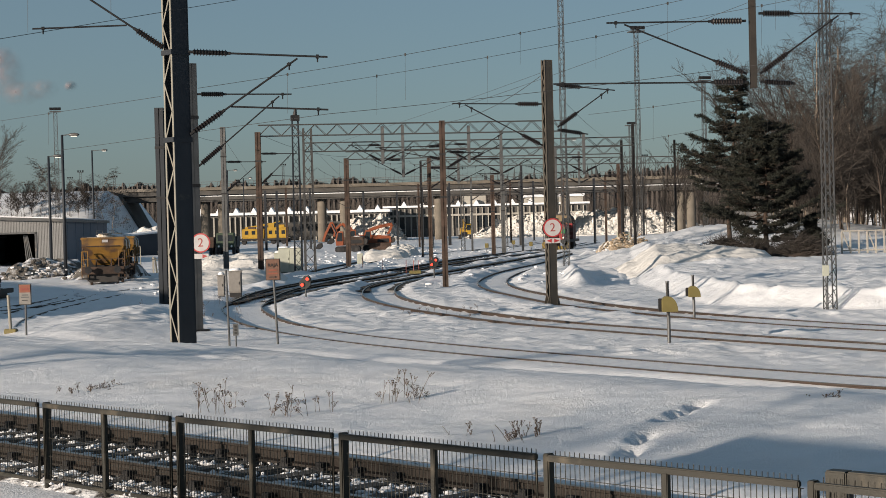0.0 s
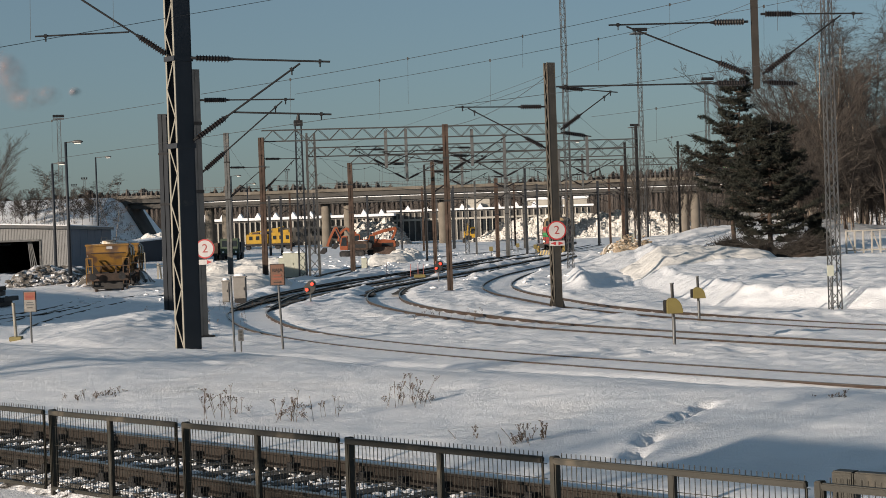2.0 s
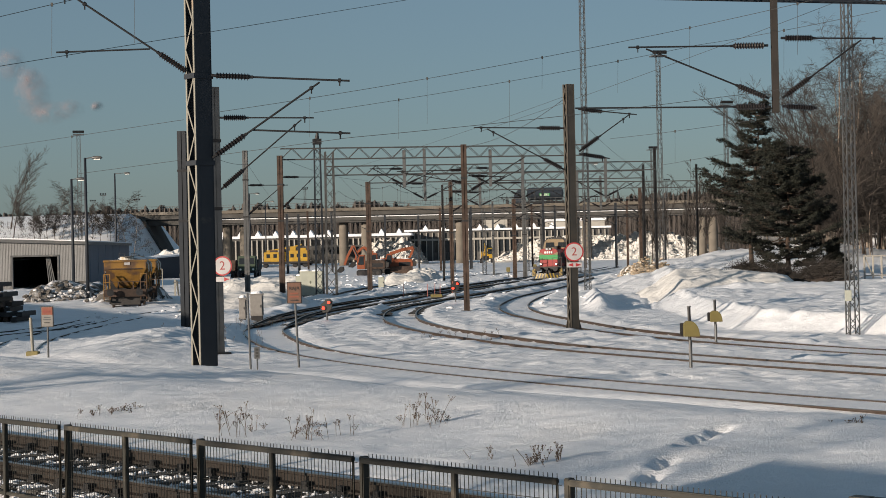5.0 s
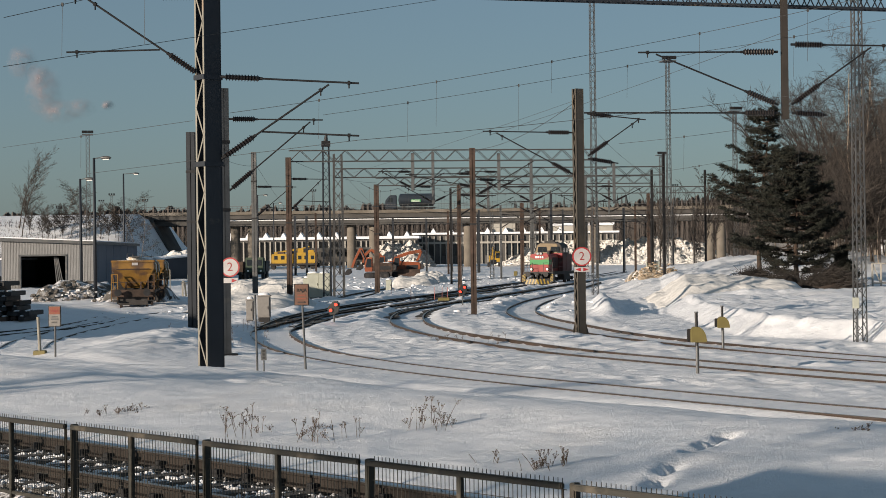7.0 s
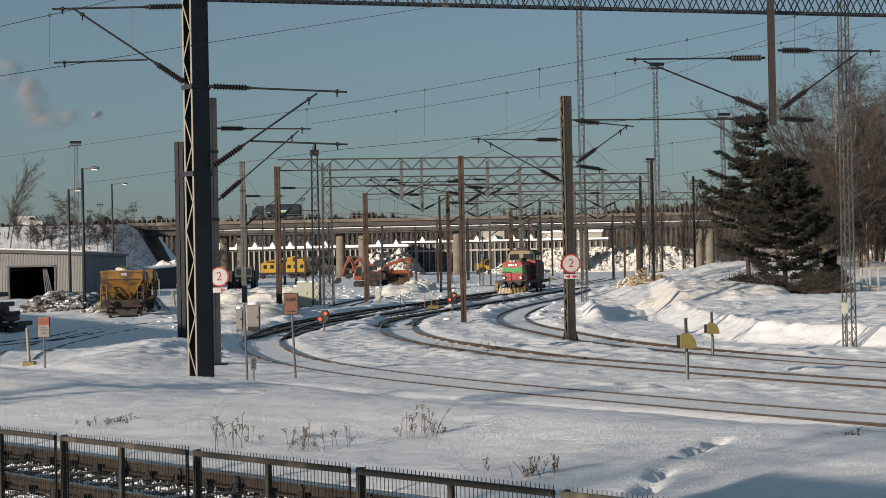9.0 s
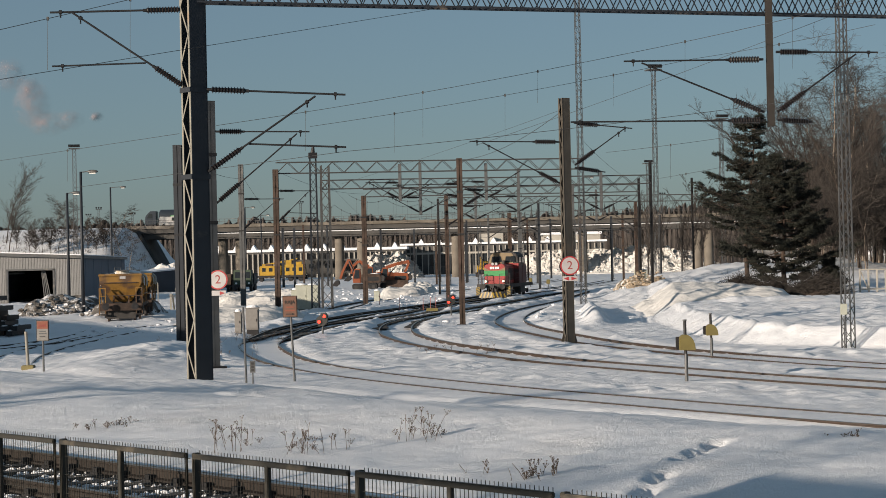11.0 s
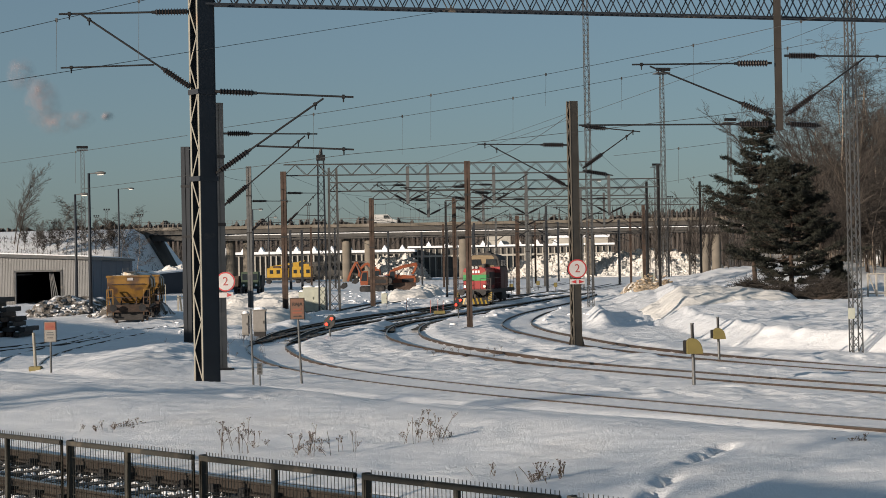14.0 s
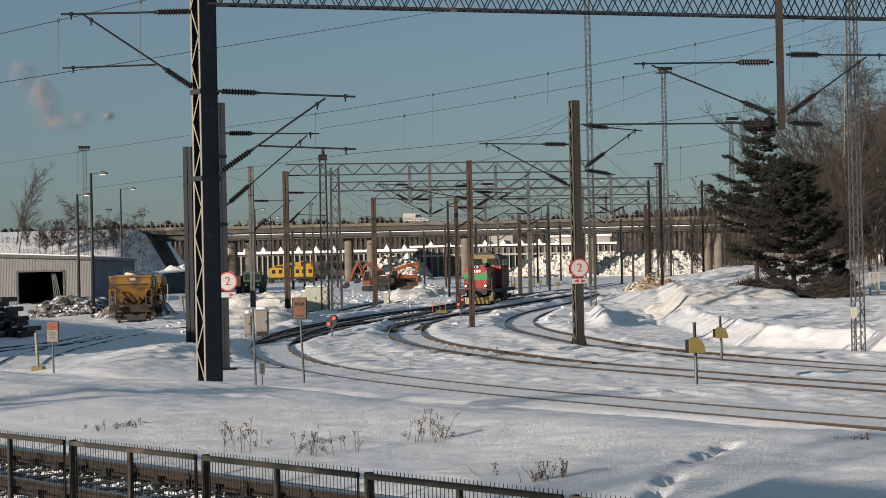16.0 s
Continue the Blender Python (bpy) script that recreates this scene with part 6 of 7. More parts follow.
def excavator(x, y, rz, paint, label, boom, stick, bucket, arm_paint, cab_side=-1, blade=False):
    """A crawler excavator; boom, stick and bucket are points (along, up) in its own length."""
    t = thing("excavator", x, y, gz(x, y), rz, label, "excavator", "excavators")
    for k in (-1, 1):
        tr = part("crawler_track", Shape().prism([(-1.7, 0.15), (-1.5, 0.0), (1.5, 0.0), (1.7, 0.15), (1.7, 0.6), (1.5, 0.8), (-1.5, 0.8), (-1.7, 0.6)], k * 1.0 - 0.28, k * 1.0 + 0.28), DARK, t, bevel=0.03)
        for i in range(4):
            part("roller", Shape().tube((-1.2 + i * 0.8, k * 1.3, 0.35), (-1.2 + i * 0.8, k * 0.7, 0.35), 0.25, n=12), LOCO_GREY, tr)
    part("house", Shape().prism([(-0.6, 0.9), (2.2, 0.9), (2.3, 1.3), (2.2, 2.0), (0.6, 2.15), (-0.6, 2.0)], -1.0, 1.0), paint, t, bevel=0.08)
    part("counterweight", Shape().prism([(2.2, 1.0), (2.7, 1.1), (2.75, 1.7), (2.2, 1.95)], -0.95, 0.95), LOCO_GREY, t, bevel=0.06)
    part("exhaust", Shape().tube((1.4, 0.4, 2.0), (1.4, 0.4, 2.6), 0.07, n=8), DARK, t)
    part("engine_grille", Shape().box(0.3, -1.03, 1.15, 1.9, -0.99, 1.65), DARK, t)
    part("snow_cap", Shape().lump((1.3, 0, 2.08), (0.8, 0.8, 0.12), 3, 10, 0.2), SNOW, t, "snow on the engine cover", smooth=True)
    c = part("cab", Shape().prism([(-1.6, 0.9), (-0.55, 0.9), (-0.55, 2.85), (-1.3, 2.85), (-1.65, 1.9)], -1.0, -0.1), arm_paint, t, bevel=0.04)
    part("cab_window", Shape().prism([(-1.5, 1.5), (-0.7, 1.5), (-0.7, 2.65), (-1.25, 2.65)], -1.04, -1.0), GLASS, c)
    part("front_window", Shape().prism([(-0.9, 1.6), (-0.2, 1.6), (-0.2, 2.6), (-0.9, 2.6)], -1.66, -1.58, "x"), GLASS, c)
    pts = [(-0.7, 1.7)] + boom
    for (xa, za), (xb, zb) in zip(pts, pts[1:]):
        part("boom", Shape().beam((xa, 0.3, za), (xb, 0.3, zb), 0.36, 0.46), arm_paint, t, bevel=0.03)
    pts = [boom[-1]] + stick
    for (xa, za), (xb, zb) in zip(pts, pts[1:]):
        part("stick", Shape().beam((xa, 0.3, za), (xb, 0.3, zb), 0.26, 0.34), arm_paint, t, bevel=0.03)
    m = boom[len(boom) // 2]
    part("ram", Shape().tube((-1.0, 0.05, 1.3), (m[0], 0.05, m[1] - 0.25), 0.08, n=8).tube((m[0], 0.3, m[1] + 0.35), (stick[0][0], 0.3, stick[0][1] + 0.3), 0.07, n=8), GALV, t)
    bx, bz = bucket
    part("bucket", Shape().prism([(bx - 0.1, bz + 0.5), (bx + 0.35, bz + 0.5), (bx + 0.45, bz), (bx, bz - 0.35), (bx - 0.65, bz - 0.25), (bx - 0.4, bz + 0.1)], -0.3, 0.9), DARK, t, bevel=0.04)
    if blade:
        part("blade", Shape().prism([(-0.9, 0.05), (2.2, 0.05), (2.2, 1.1), (-0.9, 1.1)], -2.5, -2.3), RUST, t, "rusty dozer blade", bevel=0.03)
        part("blade_arm", Shape().beam((0.2, -2.3, 0.5), (0.2, -1.2, 0.6), 0.15, 0.2), DARK, t)


excavator(-12.9, 231, 0, RUST, "rusty orange crawler excavator with steeply folded boom", [(-1.6, 2.6), (-2.2, 4.1)], [(-3.0, 2.6), (-3.4, 1.5)], (-3.9, 0.8), ORANGE)
excavator(-11.6, 239, 0, ORANGE, "orange crawler excavator with low level boom", [(-1.2, 2.9), (-2.6, 3.7)], [(-3.4, 3.0), (-3.7, 1.9)], (-4.1, 1.2), ORANGE)
excavator(-9.3, 234, 2, ORANGE, "white-cabbed excavator with level orange boom and front blade", [(-0.9, 2.8), (0.6, 3.3), (2.4, 3.6)], [(2.0, 2.6), (1.6, 2.0)], (1.5, 1.7), ORANGE, blade=True)
excavator(4.2, 310, 90, MACHINE_YELLOW, "small far yellow-orange excavator by snow heap", [(-1.6, 3.0), (-3.0, 3.4)], [(-4.0, 3.0), (-4.6, 1.4)], (-5.0, 0.8), MACHINE_YELLOW)


def rail_machine():
    t = thing("rail_maintenance_car", -32.3, 300, gz(-32, 300), 0, "long yellow rail maintenance car", "rail vehicle")
    part("underframe", Shape().box(-5.6, -1.3, 0.7, 5.0, 1.3, 1.05), DARK, t)
    for x0, x1, h in ((-3.0, 0.9, 2.75), (1.2, 4.9, 2.95)):
        b = part("body", Shape().box(x0, -1.35, 1.05, x1, 1.35, h), MACHINE_YELLOW, t, bevel=0.1)
        for i in range(3):
            xx = x0 + 0.5 + i * (x1 - x0 - 1) / 2.4
            part("window", Shape().box(xx, -1.38, 1.75, xx + 0.6, -1.34, 2.4), GLASS, b)
    part("crane_arm", Shape().beam((-2.6, 0, 2.9), (1.4, 0, 3.5), 0.25, 0.3).beam((-2.6, 0, 2.7), (-2.6, 0, 3.1), 0.2, 0.2), MACHINE_YELLOW, t)
    part("roof_gear", Shape().box(1.6, -0.8, 2.95, 2.6, 0.8, 3.7).box(3.2, -0.6, 2.95, 4.4, 0.6, 3.4).beam((2.0, 0, 3.6), (3.6, 0, 4.0), 0.2, 0.2), MACHINE_YELLOW, t)
    part("roof_box", Shape().box(-2, -0.6, 2.75, -0.8, 0.6, 3.1), RUST, t)
    for x in (-4.6, -2.8, 2.4, 4.2):
        for s in (-1, 1):
            part("wheel", Shape().tube((x, s * 0.72, 0.42), (x, s * 0.9, 0.42), 0.42, n=14), DARK, t)


rail_machine()


def coach(x, y, n):
    t = thing("passenger_coach", x, y, gz(x, y), 0, "grey-green passenger coach with a row of windows", "rail vehicle", "passenger coaches")
    part("body", Shape().box(-12.5, -1.5, 1.0, 12.5, 1.5, 3.6), DEPOT, t, bevel=0.1)
    part("roof", Shape().prism([(-12.5, 3.6), (12.5, 3.6), (12.3, 4.0), (-12.3, 4.0)], -1.3, 1.3), GALV, t, bevel=0.1)
    for x in (-8.5, 8.5):
        part("bogie", Shape().box(x - 1.5, -1.2, 0.1, x + 1.5, 1.2, 0.95), DARK, t)
    for i in range(n):
        part("window", Shape().box(-11.4 + i * 22.8 / n, -1.53, 2.2, -11.4 + (i + 0.6) * 22.8 / n, -1.49, 3.1), GLASS, t)




def truck(x, y, label, bed):
    t = thing("dump_truck", x, y, gz(x, y), 0, label, "truck", "parked trucks")
    part("chassis", Shape().box(-1.1, -3, 0.6, 1.1, 3, 0.9), DARK, t)
    if not bed:
        c = part("cab", Shape().box(-1.2, -3.2, 0.9, 1.2, -1.4, 2.9), GREEN_DARK, t, bevel=0.08)
        part("windscreen", Shape().box(-1.0, -3.23, 1.8, 1.0, -3.19, 2.6), GLASS, c)
        for s in (-1, 1):
            part("headlight", Shape().tube((s * 0.85, -3.2, 1.1), (s * 0.85, -3.26, 1.1), 0.14, n=10), WHITE, t)
    part("load_bed", Shape().prism([(-1.25, 0.95), (1.25, 0.95), (1.35, 2.4), (-1.35, 2.4)], -1.2, 3.1), RUST if bed else LOCO_GREY, t, bevel=0.05)
    for s in (-1, 1):
        for yy in (-2.3, 0.9, 2.2):
            part("wheel", Shape().tube((s * 0.85, yy, 0.5), (s * 1.2, yy, 0.5), 0.5, n=16), DARK, t)


truck(-29.1, 230, "dark green dump truck parked in snow", False)
truck(-32.3, 231, "rusty open goods trailer parked in snow", True)

# ---- tanker and van on the bridge ----
TANK_BLUE = material("dark blue-grey tanker paint", (0.028, 0.036, 0.048), 0.35, 0.2, 0.1, 0.5, 0.0)


def tanker():
    t = thing("tanker_truck", 0, 334.5, ROAD_Z, 0, "dark blue-grey tanker truck driving over the bridge", "truck")
    part("chassis", Shape().box(-4.8, -1.0, 0.7, 5.0, 1.0, 1.0), DARK, t)
    b = part("tank", Shape().turned([(0.05, 0), (0.9, 0.15), (1.25, 0.4), (1.25, 6.9), (0.9, 7.15), (0.05, 7.3)], (-2.3, 0, 2.45), (1, 0, 0), 20), TANK_BLUE, t, smooth=True)
    part("green_panel", Shape().box(0.2, -1.29, 2.0, 2.2, -1.22, 2.5), LOCO_GREEN, b)
    for i in range(4):
        part("text_bar", Shape().box(0.3, -1.32, 2.05 + i * 0.11, 2.0, -1.295, 2.09 + i * 0.11), WHITE, b)
    c = part("cab", Shape().prism([(-4.9, 0.7), (-2.6, 0.7), (-2.6, 3.4), (-3.9, 3.4), (-4.8, 2.4)], -1.2, 1.2), TANK_BLUE, t, bevel=0.1)
    part("side_window", Shape().prism([(-4.5, 2.0), (-3.4, 2.0), (-3.4, 2.9), (-4.0, 2.9)], -1.24, -1.2), GLASS, c)
    for x in (-3.9, 1.2, 2.6, 4.0):
        for s in (-1, 1):
            part("wheel", Shape().tube((x, s * 0.75, 0.5), (x, s * 1.15, 0.5), 0.5, n=16), DARK, t)
    return t


VAN_WHITE = material("dull white van paint", (0.42, 0.42, 0.42), 0.4, 0, 0.08, 1.0, 0.0)


def van():
    t = thing("white_van", 0, 330, ROAD_Z, 0, "white delivery van driving over the bridge", "van")
    b = part("body", Shape().prism([(-2.5, 0.4), (2.6, 0.4), (2.6, 1.0), (1.6, 1.25), (0.9, 2.1), (-2.4, 2.15), (-2.5, 1.8)], -0.95, 0.95), VAN_WHITE, t, bevel=0.08)
    part("side_window", Shape().prism([(0.0, 1.3), (1.35, 1.3), (0.8, 1.95), (0.0, 1.95)], -0.98, -0.94), GLASS, b)
    part("windscreen", Shape().beam((1.62, 0, 1.3), (0.98, 0, 2.05), 1.6, 0.04), GLASS, b)
    for x in (-1.6, 1.7):
        for s in (-1, 1):
            part("wheel", Shape().tube((x, s * 0.7, 0.35), (x, s * 0.97, 0.35), 0.35, n=14), DARK, t)
    return t


TANKER, VAN = tanker(), van()


# ---- depot, snow dump, forest ----
DEPOT = material("dark depot cladding", (0.07, 0.068, 0.066), 0.8, 0, 0.2, 0.3, 0.0)
CREAMWALL = material("pale factory wall", (0.328, 0.312, 0.281), 0.8, 0, 0.12, 0.2, 0.0)


def depot():
    t = thing("depot_building", -34, 392, gz(-34, 392) - 0.5, -1.0, "long dark depot with pale pilasters and snowy roof", "building")
    part("wall", Shape().box(-28, 0, 0, 21.5, 20, 6.6), DEPOT, t)
    part("roof", Shape().box(-28.5, -0.6, 6.6, 22, 20, 7.2), SNOW, t, "snow-covered roof edge")
    fin = Shape().box(-0.14, -0.7, 0.2, 0.14, 0.0, 6.2).mesh("pilaster", CREAMWALL)
    dorm = Shape().prism([(-0.6, 0), (0.6, 0), (0.5, 0.3), (0, 1.1), (-0.5, 0.3)], 0, 3).mesh("roof_dormer", SNOW)
    for i in range(40):
        o = new("pilaster", fin)
        o.parent = t
        o.matrix_basis = pose(-27.4 + i * 1.24, 0, 0)
    for i in range(12):
        o = new("roof_dormer", dorm)
        o.parent = t
        o.matrix_basis = pose(-26 + i * 4.1, 0.3, 7.2)
    t = thing("factory_building", 10, 402, gz(10, 402) - 0.5, 0, "pale long factory building with snowy roof", "building")
    part("wall", Shape().box(-23.5, 0, 0, 24.5, 20, 7.4), DEPOT, t)
    part("roof", Shape().box(-24, -0.8, 7.5, 25, 20, 7.95), SNOW, t, "snow-covered roof edge")
    part("penthouse", Shape().box(-5, 2, 7.95, 0.5, 9, 10.4), CREAMWALL, t)
    for i in range(10):
        o = new("roof_dormer", dorm)
        o.parent = t
        o.matrix_basis = pose(-19 + i * 4.3, 0.5, 7.95)
    bar = Shape().box(-0.11, -0.45, 0.3, 0.11, 0.0, 7.2).mesh("mullion", CREAMWALL)
    for i in range(34):
        o = new("mullion", bar)
        o.parent = t
        o.matrix_basis = pose(-23 + i * 1.41, 0, 0)
    part("sill_band", Shape().box(-23.5, -0.5, 5.3, 24.5, -0.02, 5.75), CREAMWALL, t)
    for i in range(9):
        part("window", Shape().box(-22 + i * 5.1, -0.05, 2.5, -18.6 + i * 5.1, 0.02, 5.2), GLASS, t)
    t = thing("white_hall", 27, 420, gz(27, 420) - 0.5, 0, "white hall behind the bridge", "building")
    part("wall", Shape().box(-6, 0, 0, 8, 14, 9.6), CREAMWALL, t)
    part("roof", Shape().box(-6.4, -0.4, 9.6, 8.4, 14.4, 10.2), SNOW, t)


depot()
coach(-24, 345, 14)


def heap(name, x0, x1, y0, y1, h, seed, label, mat, lump=2.6, cells=1.2, steep=3.0, chunks=0):
    """A ploughed heap: a rough height field over a rectangle, falling to its edges."""
    nx, ny = max(8, int((x1 - x0) / cells)), max(8, int((y1 - y0) / cells))
    xs, ys = np.linspace(x0, x1, nx), np.linspace(y0, y1, ny)
    X, Y = np.meshgrid(xs, ys)
    u, v = (X - x0) / (x1 - x0), (Y - y0) / (y1 - y0)
    shape = np.minimum(1, (4.5 if steep > 2 else 3.0) * np.minimum(u, 1 - u)) * np.minimum(1, steep * np.minimum(v, 1 - v))
    Z = h * np.sqrt(np.clip(shape, 0, 1)) * (0.85 + 0.16 * vnoise(X, Y, lump * 4, seed)) + min(h, 4.2) * (0.30 * vnoise(X, Y, lump, seed + 1) + 0.24 * vnoise(X, Y, lump * 0.45, seed + 2) + 0.14 * vnoise(X, Y, lump * 0.22, seed + 5))
    Z = height(X, Y, False) + np.where(shape < 0.02, -0.4, Z * np.clip(shape * 3, 0, 1))
    s = Shape()
    idx = np.arange(nx * ny).reshape(ny, nx)
    s.add(np.stack([X.ravel(), Y.ravel(), Z.ravel()], 1).tolist(), np.stack([idx[:-1, :-1].ravel(), idx[:-1, 1:].ravel(), idx[1:, 1:].ravel(), idx[1:, :-1].ravel()], 1).tolist())
    rr = random.Random(seed + 60)
    for i in range(chunks):
        a, b = rr.randrange(int(ny * 0.62)), rr.randrange(nx)
        if shape[a, b] < 0.05:
            continue
        r = 0.08 + 0.22 * rr.random() ** 3
        s.lump((X[a, b], Y[a, b], Z[a, b] + r * 0.2), (r * rr.uniform(0.8, 1.8), r, r * rr.uniform(0.5, 1.0)), i, 6, 0.55)
    return tagged(new(name, s.mesh(name, mat, smooth=cells < 0.28 and "snow" in name)), label, name.replace("_", " "), "heaps")


heap("snow_mound", -21, -6.5, 317, 338, 5.9, 3, "rough heap of dumped snow behind the bridge", SNOW_LUMP, 1.5, 0.3, 1.5, 1800)
heap("snow_mound", 3.5, 54, 316, 340, 6.0, 4, "huge rough bank of dumped snow behind the bridge", SNOW_LUMP, 1.5, 0.3, 1.5, 5200)
heap("snow_mound", -7.0, -2.4, 185, 197, 1.25, 5, "ploughed snow heap by the tracks", SNOW_LUMP, 0.9, 0.12, 1.8)
heap("snow_mound", -8, -3, 160, 172, 1.1, 15, "low ploughed snow heap between tracks", SNOW_LUMP, 1.2, 0.25)
heap("snow_mound", -17, -9.6, 96, 112, 0.9, 25, "ploughed snow bank beside the posts", SNOW_LUMP, 1.4, 0.25)
heap("snow_mound", -21, -12, 136, 150, 1.3, 27, "ploughed snow bank beside the cabinets", SNOW_LUMP, 1.6, 0.3)
heap("snow_mound", -48, -36, 240, 262, 3.8, 29, "high snow heap behind the dark hall", SNOW_LUMP, 2.0, 0.5)
heap("snow_mound", 10.5, 20, 96, 112, 0.9, 31, "snow heap at the foot of the mound", SNOW_LUMP, 1.4, 0.25)
RUBBLE = material("grey rubble", (0.0936, 0.0858, 0.078), 0.95, 0, 0.4, 2.0, 0.8, 6, second=(0.6, 0.61, 0.64), mix_scale=0.9, mix_at=0.53, far=0.1)
TAN = material("sandy rubble", (0.328, 0.257, 0.179), 0.95, 0, 0.3, 1.5, 0.8, 5, second=(0.75, 0.74, 0.73), mix_scale=0.8, mix_at=0.58, far=0.1)
heap("rubble_mound", -32.6, -27.0, 122, 133, 1.45, 41, "heap of grey rubble with snow by the shed", RUBBLE, 1.2, 0.22)
heap("rubble_mound", -26.5, -21.5, 118, 127, 1.2, 43, "heap of broken stone beside the wagon", RUBBLE, 0.9, 0.2)
heap("sand_mound", 13.0, 16.6, 132, 150, 0.9, 45, "sandy tan rubble heap at the mound's edge", TAN, 1.2, 0.25)


def log_stack():
    t = thing("log_stack", -24.0, 84.5, gz(-24, 84.5), 0, "dark stacked sleepers and logs dusted with snow", "log stack")
    rr = random.Random(4)
    for k in range(9):
        for i in range(9 - k // 2):
            x = -1.9 + i * 0.42 + rr.uniform(-0.06, 0.06) + 0.2 * (k % 2)
            y = rr.uniform(-0.4, 0.1)
            lg = part("log", Shape().beam((x, y, 0.13 + k * 0.25), (x + rr.uniform(-0.1, 0.1), y + 2.6, 0.13 + k * 0.25), 0.3, 0.23), DARK if rr.random() < 0.8 else RUST, t, bevel=0.02)
            if rr.random() < 0.6:
                part("snow", Shape().lump((x, y + 0.3, 0.26 + k * 0.25), (0.13, 0.35, 0.05), k * 10 + i, 8, 0.2), SNOW, lg, smooth=True)


log_stack()


def gate(x, y):
    t = thing("white_gate", x, y, gz(x, y) - 0.1, 8, "white steel frame gate on the mound", "gate")
    for i in range(8):
        part("post", Shape().beam((i * 0.55, 0, 0), (i * 0.55, 0, 1.5), 0.1, 0.1), CREAMWALL, t, bevel=0.01)
    for z in (1.5, 0.3):
        part("rail", Shape().beam((-0.05, 0, z), (3.9, 0, z), 0.09, 0.09), CREAMWALL, t, bevel=0.01)
    for x0 in (0, 1.65, 2.75):
        part("brace", Shape().beam((x0 + 0.5, 0.02, 0.3), (x0 + 0.05, 0.02, 1.45), 0.06, 0.06), CREAMWALL, t)


gate(24.6, 104.5)
t = thing("board_fence", 29.2, 170, gz(29.2, 170) - 0.3, 0, "tall grey board fence behind the pines", "fence")
for i in range(16):
    part("board", Shape().box(i * 0.5, 0.05 * (i % 2), 0, i * 0.5 + 0.47, 0.05 + 0.05 * (i % 2), 3.0), CONCRETE if i > 9 else SHED, t)
part("rail", Shape().box(0, 0.1, 2.2, 8, 0.16, 2.35), GALV, t)


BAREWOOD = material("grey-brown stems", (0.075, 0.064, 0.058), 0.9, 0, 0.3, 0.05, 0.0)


def far_forest():
    rr = random.Random(77)
    s = Shape()
    for i in range(1000):
        y = rr.uniform(560, 760)
        x = rr.uniform(-0.34, 0.40) * y
        big = 0.72 + 0.28 * float(sstep(-40, 60, x))
        h = rr.triangular(15, 28, 20) * big * y / 650
        w = h * rr.uniform(0.10, 0.17)
        if rr.random() < 0.3:
            w *= 1.6
        layers = 7
        for k in range(layers):
            f0, f1 = k / layers, (k + 1.5) / layers
            r0 = w * (1 - f0) * rr.uniform(0.75, 1.2)
            n = 6
            tip = Vector((x + rr.uniform(-0.2, 0.2), y, h * min(1, 0.1 + f1 * 0.9)))
            ring = [Vector((x + r0 * math.cos(a) * rr.uniform(0.6, 1.2), y + r0 * math.sin(a), h * (0.08 + f0 * 0.9) + rr.uniform(-0.5, 0.3))) for a in [j * 6.283 / n for j in range(n)]]
            s.add(ring + [tip], [(j, (j + 1) % n, n) for j in range(n)])
    o = new("far_forest", s.mesh("far_forest", FORESTMAT))
    tagged(o, "distant dark spruce forest along the horizon", "forest", kind="stuff")
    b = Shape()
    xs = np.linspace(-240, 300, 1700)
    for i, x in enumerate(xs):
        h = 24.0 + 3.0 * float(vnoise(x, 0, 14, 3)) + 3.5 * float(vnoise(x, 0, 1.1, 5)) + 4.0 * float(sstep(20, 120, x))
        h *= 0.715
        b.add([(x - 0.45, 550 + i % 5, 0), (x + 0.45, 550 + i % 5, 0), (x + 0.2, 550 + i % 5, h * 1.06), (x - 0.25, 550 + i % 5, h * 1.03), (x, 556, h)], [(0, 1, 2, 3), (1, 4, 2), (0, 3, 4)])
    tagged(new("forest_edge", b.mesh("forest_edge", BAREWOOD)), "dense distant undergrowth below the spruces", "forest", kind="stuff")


far_forest()


def bare_wood():
    """A leafless wood behind the depot: close-set thin stems with forked tops."""
    rr = random.Random(31)
    s = Shape()
    for i in range(2600):
        y = rr.uniform(455, 520)
        x, h, r = rr.uniform(-0.3, 0.36) * y, rr.uniform(8.5, 12.5) * y / 470, rr.uniform(0.07, 0.2)
        lx = rr.gauss(0, 0.35)
        a, b = Vector((x, y, -0.5)), Vector((x + lx, y, h))
        s.tube(a, b, r, r * 0.3, 3, caps=False)
        for k in range(5):
            p = a.lerp(b, rr.uniform(0.35, 0.95))
            s.tube(p, p + Vector((rr.gauss(0, 0.9), 0, rr.uniform(0.8, 2.4))), r * 0.35, r * 0.1, 3, caps=False)
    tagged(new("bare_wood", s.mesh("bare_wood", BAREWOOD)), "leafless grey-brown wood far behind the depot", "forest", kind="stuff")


bare_wood()

